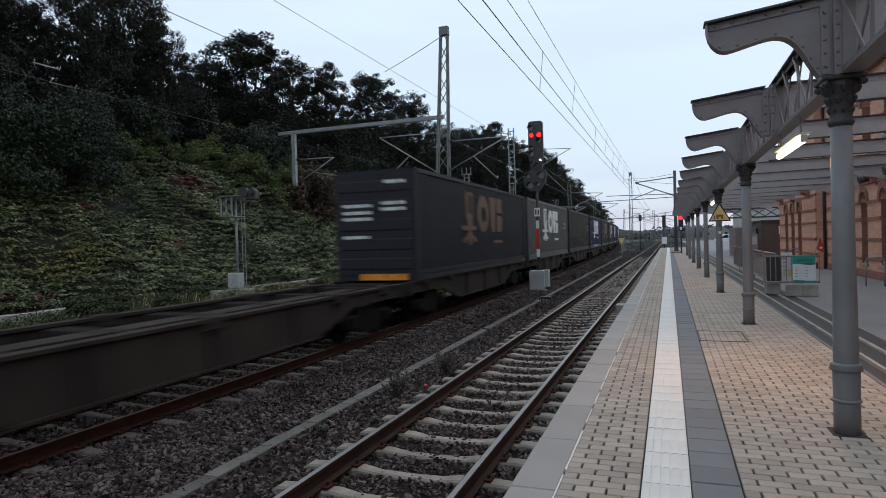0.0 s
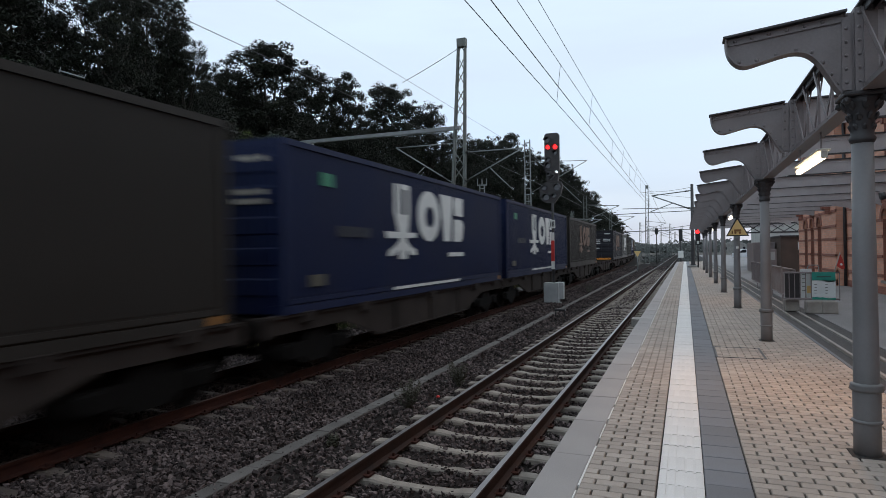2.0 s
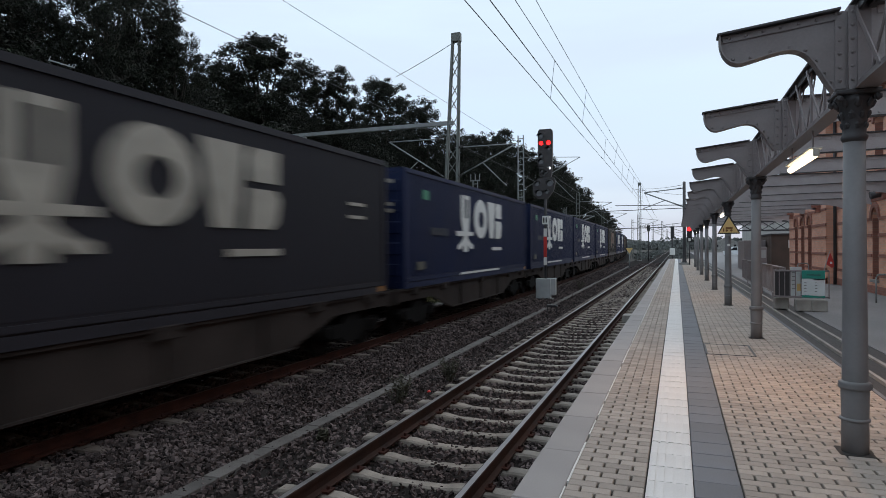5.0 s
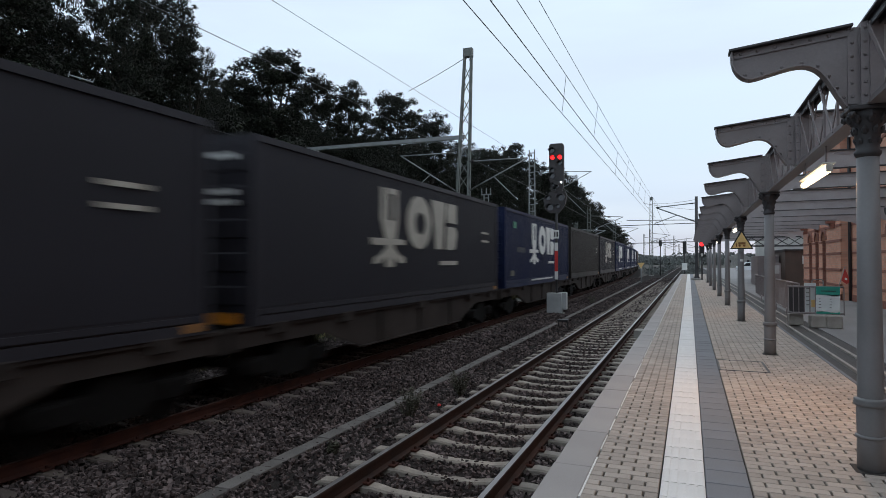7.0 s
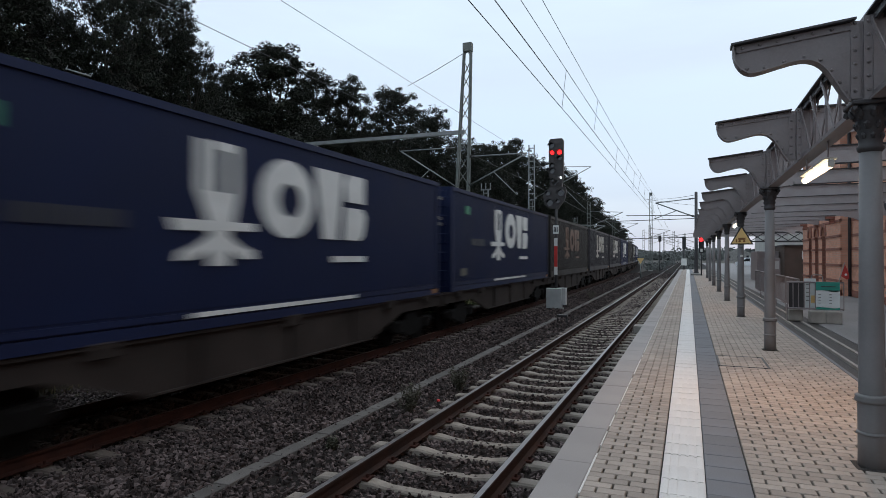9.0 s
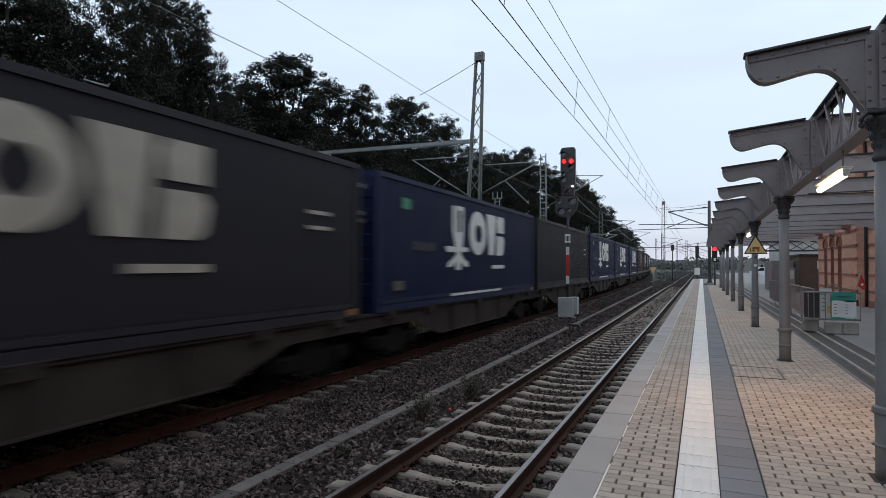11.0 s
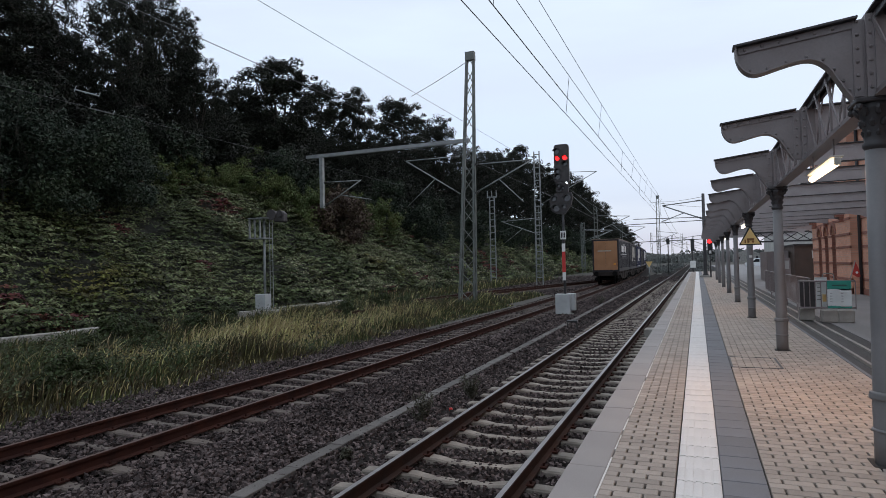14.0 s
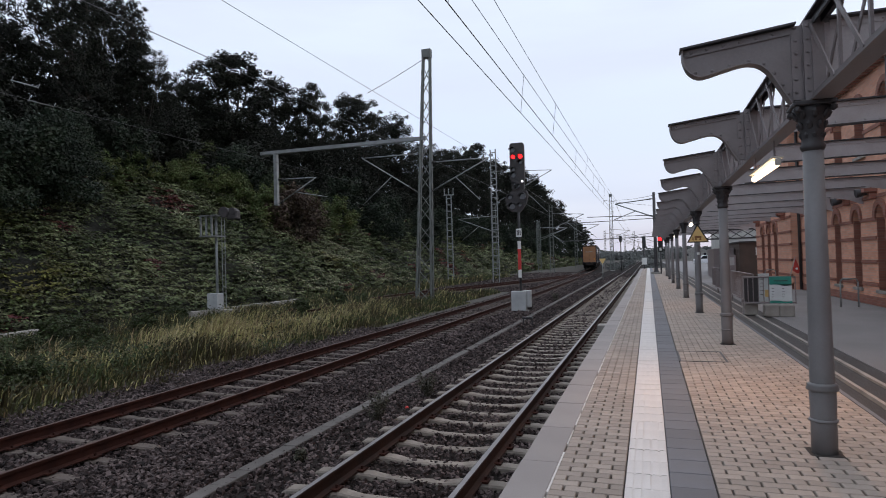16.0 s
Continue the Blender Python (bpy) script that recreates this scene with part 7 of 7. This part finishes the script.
    for s in (-0.91, 0.91):
        bm = bmesh.new()
        plate(bm, [(0.0, 0.92), (0.98, 0.92), (0.5, 1.34), (0.0, 1.37)], 0.012, Matrix(((0, 0, 1, s - 0.006), (1, 0, 0, 0), (0, 1, 0, 0), (0, 0, 0, 1))))
        part("side_window", bm, M_PANE, vn, "dark side window")
        for y in (-1.25, 1.15):
            bm = bmesh.new()
            rod(bm, (s - 0.1, y, 0.28), (s + 0.02, y, 0.28), 0.28, seg=18)
            part("wheel", bm, M_BLACK, vn, "black wheel")
    # platform details
    ht = thing("inspection_cover", pose(0.75, 10.4, 0.0), "paved inspection cover with a steel frame in the platform", "cover")
    bm = bmesh.new()
    for a in ((-0.34, 0.34, -0.52, -0.49), (-0.34, 0.34, 0.49, 0.52), (-0.34, -0.31, -0.49, 0.49), (0.31, 0.34, -0.49, 0.49)):
        box(bm, *a, -0.02, 0.005)
    part("frame", bm, M_IRONDARK, ht)
    eb = thing("track_box", pose(-1.5, 20.9, -0.9), "small pale box beside the rail", "box")
    bm = bmesh.new()
    box(bm, -0.16, 0.16, -0.25, 0.25, 0, 0.26, 0.02)
    part("body", bm, M_KERB, eb)
    oc = thing("marker_cap", pose(-3.98, 9.75, -0.9), "small red marker cap on the ballast", "marker")
    bm = bmesh.new()
    turned(bm, [(0.032, 0.0), (0.032, 0.02), (0.018, 0.04)], seg=12)
    part("cap", bm, M_RED, oc)
    mk = thing("track_magnet", pose(-4.4, 23.0, -0.9), "small dark track device on legs beside the rail", "track device")
    bm = bmesh.new()
    box(bm, -0.2, 0.2, -0.1, 0.1, 0.22, 0.3, 0.01)
    part("head", bm, M_BLACK, mk)
    for s in (-0.16, 0.16):
        bm = bmesh.new()
        rod(bm, (s, 0, 0.22), (s * 1.2, 0, -0.03), 0.025, seg=6)
        part("leg", bm, M_BLACK, mk)


def distance():
    """Far woods and roofs at the end of the line."""
    rng = np.random.default_rng(31)
    pts = []
    for i in range(900):
        x, y = rng.uniform(-60, 260), rng.uniform(420, 560)
        h = 5 + 4 * noise.noise((x * 0.03, y * 0.01, 0)) + rng.uniform(-2, 3)
        k = 26
        pts.append(np.column_stack([x + rng.normal(0, 3, k), y + rng.normal(0, 3, k), -1 + h * rng.random(k)]))
    for i in range(260):
        x, y = rng.uniform(-8, 2.0), rng.uniform(120, 260)
        if abs(x - NEAR_X) < 2.2:
            continue
        k = 22
        pts.append(np.column_stack([x + rng.normal(0, 0.5, k), y + rng.normal(0, 0.5, k), -1 + 1.2 * rng.random(k) ** 2]))
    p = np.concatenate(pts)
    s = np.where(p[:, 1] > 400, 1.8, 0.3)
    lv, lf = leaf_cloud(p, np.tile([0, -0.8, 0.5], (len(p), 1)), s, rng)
    tagged(new("far_woods", raw("far_woods", lv.tolist(), lf.tolist(), M_FARLEAF)), "woods and scrub far along the line, haze put into their grey leaves", "woods", kind="stuff")
    for x, y, w, h in ((26, 380, 14, 7), (45, 400, 18, 8)):
        b = thing("far_house", pose(x, y, -1), "small grey house far along the line", "house", "far houses")
        bm = bmesh.new()
        box(bm, -w / 2, w / 2, 0, 10, 0, h * 0.6)
        part("wall", bm, M_CONC, b)
        bm = bmesh.new()
        plate(bm, [(-w / 2 - 0.4, h * 0.6), (w / 2 + 0.4, h * 0.6), (0, h)], 10.4, Matrix.Translation((0, 10.2, 0)) @ Matrix(((1, 0, 0, 0), (0, 0, -1, 0), (0, 1, 0, 0), (0, 0, 0, 1))))
        part("roof", bm, M_CONC, b)
        for i in range(3):
            bm = bmesh.new()
            box(bm, -w / 3 + i * w / 3 - 0.6, -w / 3 + i * w / 3 + 0.6, -0.05, 0.0, h * 0.25, h * 0.45)
            part("window", bm, M_PANE, b)
    for x, y, h in ((-9.5, 170, 11), (-13, 200, 11), (-4, 190, 10), (-8, 230, 11), (2, 150, 9), (-1, 210, 10), (-14, 260, 11), (-4, 280, 10), (3, 250, 9)):
        mm = flat_mast("far_mast", x, y, -1.0, h, 0.5, "thin grey overhead line mast far along the tracks")
        bm = bmesh.new()
        rod(bm, (0, 0, h - 1.0), (-5 if x > -5 else 5, 0, h - 1.6), 0.06, seg=5)
        rod(bm, (0, 0, h - 3.4), (-5 if x > -5 else 5, 0, h - 1.6), 0.06, seg=5)
        part("bracket", bm, M_GALV, mm)


station()
yard()
distance()


# ---- platform paving ----
def piece(name, w, l, h, mat, gap=0.004, edge=0.006, side=None):
    """A bevelled paving piece, its top at z = 0."""
    bm = bmesh.new()
    a, b = w / 2 - (side or gap), l / 2 - gap
    lo = [bm.verts.new((sx * a, sy * b, -h)) for sx, sy in ((-1, -1), (1, -1), (1, 1), (-1, 1))]
    mid = [bm.verts.new((sx * a, sy * b, -edge)) for sx, sy in ((-1, -1), (1, -1), (1, 1), (-1, 1))]
    top = [bm.verts.new((sx * (a - edge), sy * (b - edge), 0)) for sx, sy in ((-1, -1), (1, -1), (1, 1), (-1, 1))]
    for r, s in ((lo, mid), (mid, top)):
        for i in range(4):
            bm.faces.new((r[i], r[(i + 1) % 4], s[(i + 1) % 4], s[i]))
    bm.faces.new(top)
    return mesh_of(name, bm, mat)


def tactile_piece():
    """A white ribbed guiding tile."""
    bm = bmesh.new()
    w = 0.30
    box(bm, -0.147, 0.147, -0.147, 0.147, -0.05, -0.006)
    for i in range(5):
        x = -0.118 + i * 0.059
        box(bm, x - 0.021, x + 0.021, -0.145, 0.145, -0.008, 0.002)
    return mesh_of("tactile_tile", bm, M_TACTILE)


def joined(name, me, places, mat, parent, label):
    """Alike pieces past the nearest ones, joined into one mesh."""
    bv = np.array([v.co[:] for v in me.vertices])
    bf = [tuple(p.vertices) for p in me.polygons]
    v, f, n = [], [], len(bv)
    for i, (x, y, z) in enumerate(places):
        v += (bv + (x, y, z)).tolist()
        f += [tuple(k + i * n for k in q) for q in bf]
    ob = part(name, raw(name, v, f, mat), None, parent, label)
    ob["kind"] = "stuff"


def lay(name, me, places, mat, parent, label, near):
    """Lays pieces: the near stretch as parts, the rest joined."""
    rng = random.Random(hash(len(places)) % 1000)
    first = [p for p in places if near[0] <= p[1] < near[1]][:300]
    seen = set(first)
    for x, y, z in first:
        part(name, me, None, parent, at=pose(x, y, z, rng.uniform(-0.25, 0.25), rng.uniform(-0.25, 0.25), rng.uniform(-0.35, 0.35)))
    joined(name + "_field", me, [p for p in places if p not in seen], mat, parent, label)


def paving():
    pv = thing("platform_paving", pose(0, 0, 0), "beige brick paving with white guiding strip and dark slabs", "paving", kind="structure")
    rng = random.Random(4)
    j = lambda: rng.uniform(-0.0025, 0.0015)
    slab = piece("edge_slab", 0.303, 1.0, 0.085, M_SLAB, 0.003, 0.008)
    lay("edge_slab", slab, [(EDGE_X + 0.1515, -5.63 + i * 1.0, j()) for i in range(87)], M_SLAB, pv, "grey concrete edge slabs", (0, 60))
    brick = piece("paver", 0.202, 0.100, 0.05, M_PAVER, 0.0035, 0.005, 0.0075)
    half = piece("half_paver", 0.101, 0.100, 0.05, M_PAVER, 0.0035, 0.005, 0.0075)
    left, right, ends = [], [], []
    for i in range(866):
        y = -5.0 + i * 0.1005
        odd = i % 2
        for k in range(2):
            left.append((-0.691 + 0.101 + 0.202 * k + 0.101 * odd, y, j()))
        ends.append((-0.691 + 0.0505 if odd else -0.691 + 0.4545, y, j()))
        for k in range(8 - odd):
            right.append((0.412 + 0.101 + 0.202 * k + 0.101 * odd, y, j()))
        if odd:
            ends += [(0.412 + 0.0505, y, j()), (0.412 + 1.5655, y, j())]
    lay("paver", brick, left, M_PAVER, pv, "beige pavers between slab and guiding strip", (3.0, 10.0))
    lay("paver", brick, right, M_PAVER, pv, "beige pavers of the platform", (4.0, 7.2))
    joined("half_paver_field", half, ends, M_PAVER, pv, "half pavers along the strips")
    # pale mortar line along the edge slabs, broken in places
    bm = bmesh.new()
    y = -4.0
    while y < 60:
        l = rng.uniform(0.1, 0.9)
        box(bm, -0.694, -0.685 + rng.uniform(0, 0.004), y, y + l, -0.03, 0.0015)
        y += l + rng.uniform(0.03, 0.3)
    tagged(part("mortar_line", bm, M_TACTILE, pv, "pale broken mortar line"), kind="stuff")
    tile = tactile_piece()
    lay("tactile_tile", tile, [(-0.035, -5.0 + i * 0.3, j()) for i in range(288)], M_TACTILE, pv, "white ribbed guiding tiles", (2.0, 40.0))
    dark = piece("dark_slab", 0.297, 0.298, 0.06, M_DARKSLAB, 0.003, 0.005)
    lay("dark_slab", dark, [(0.2635, -4.9 + i * 0.3, j()) for i in range(288)], M_DARKSLAB, pv, "dark grey paving slabs", (2.0, 40.0))


paving()


def motions():
    for ob, s, z in TRAIN_THINGS:
        walk(ob, [(t, train_pose(s, t, z)) for t in range(17)])


motions()
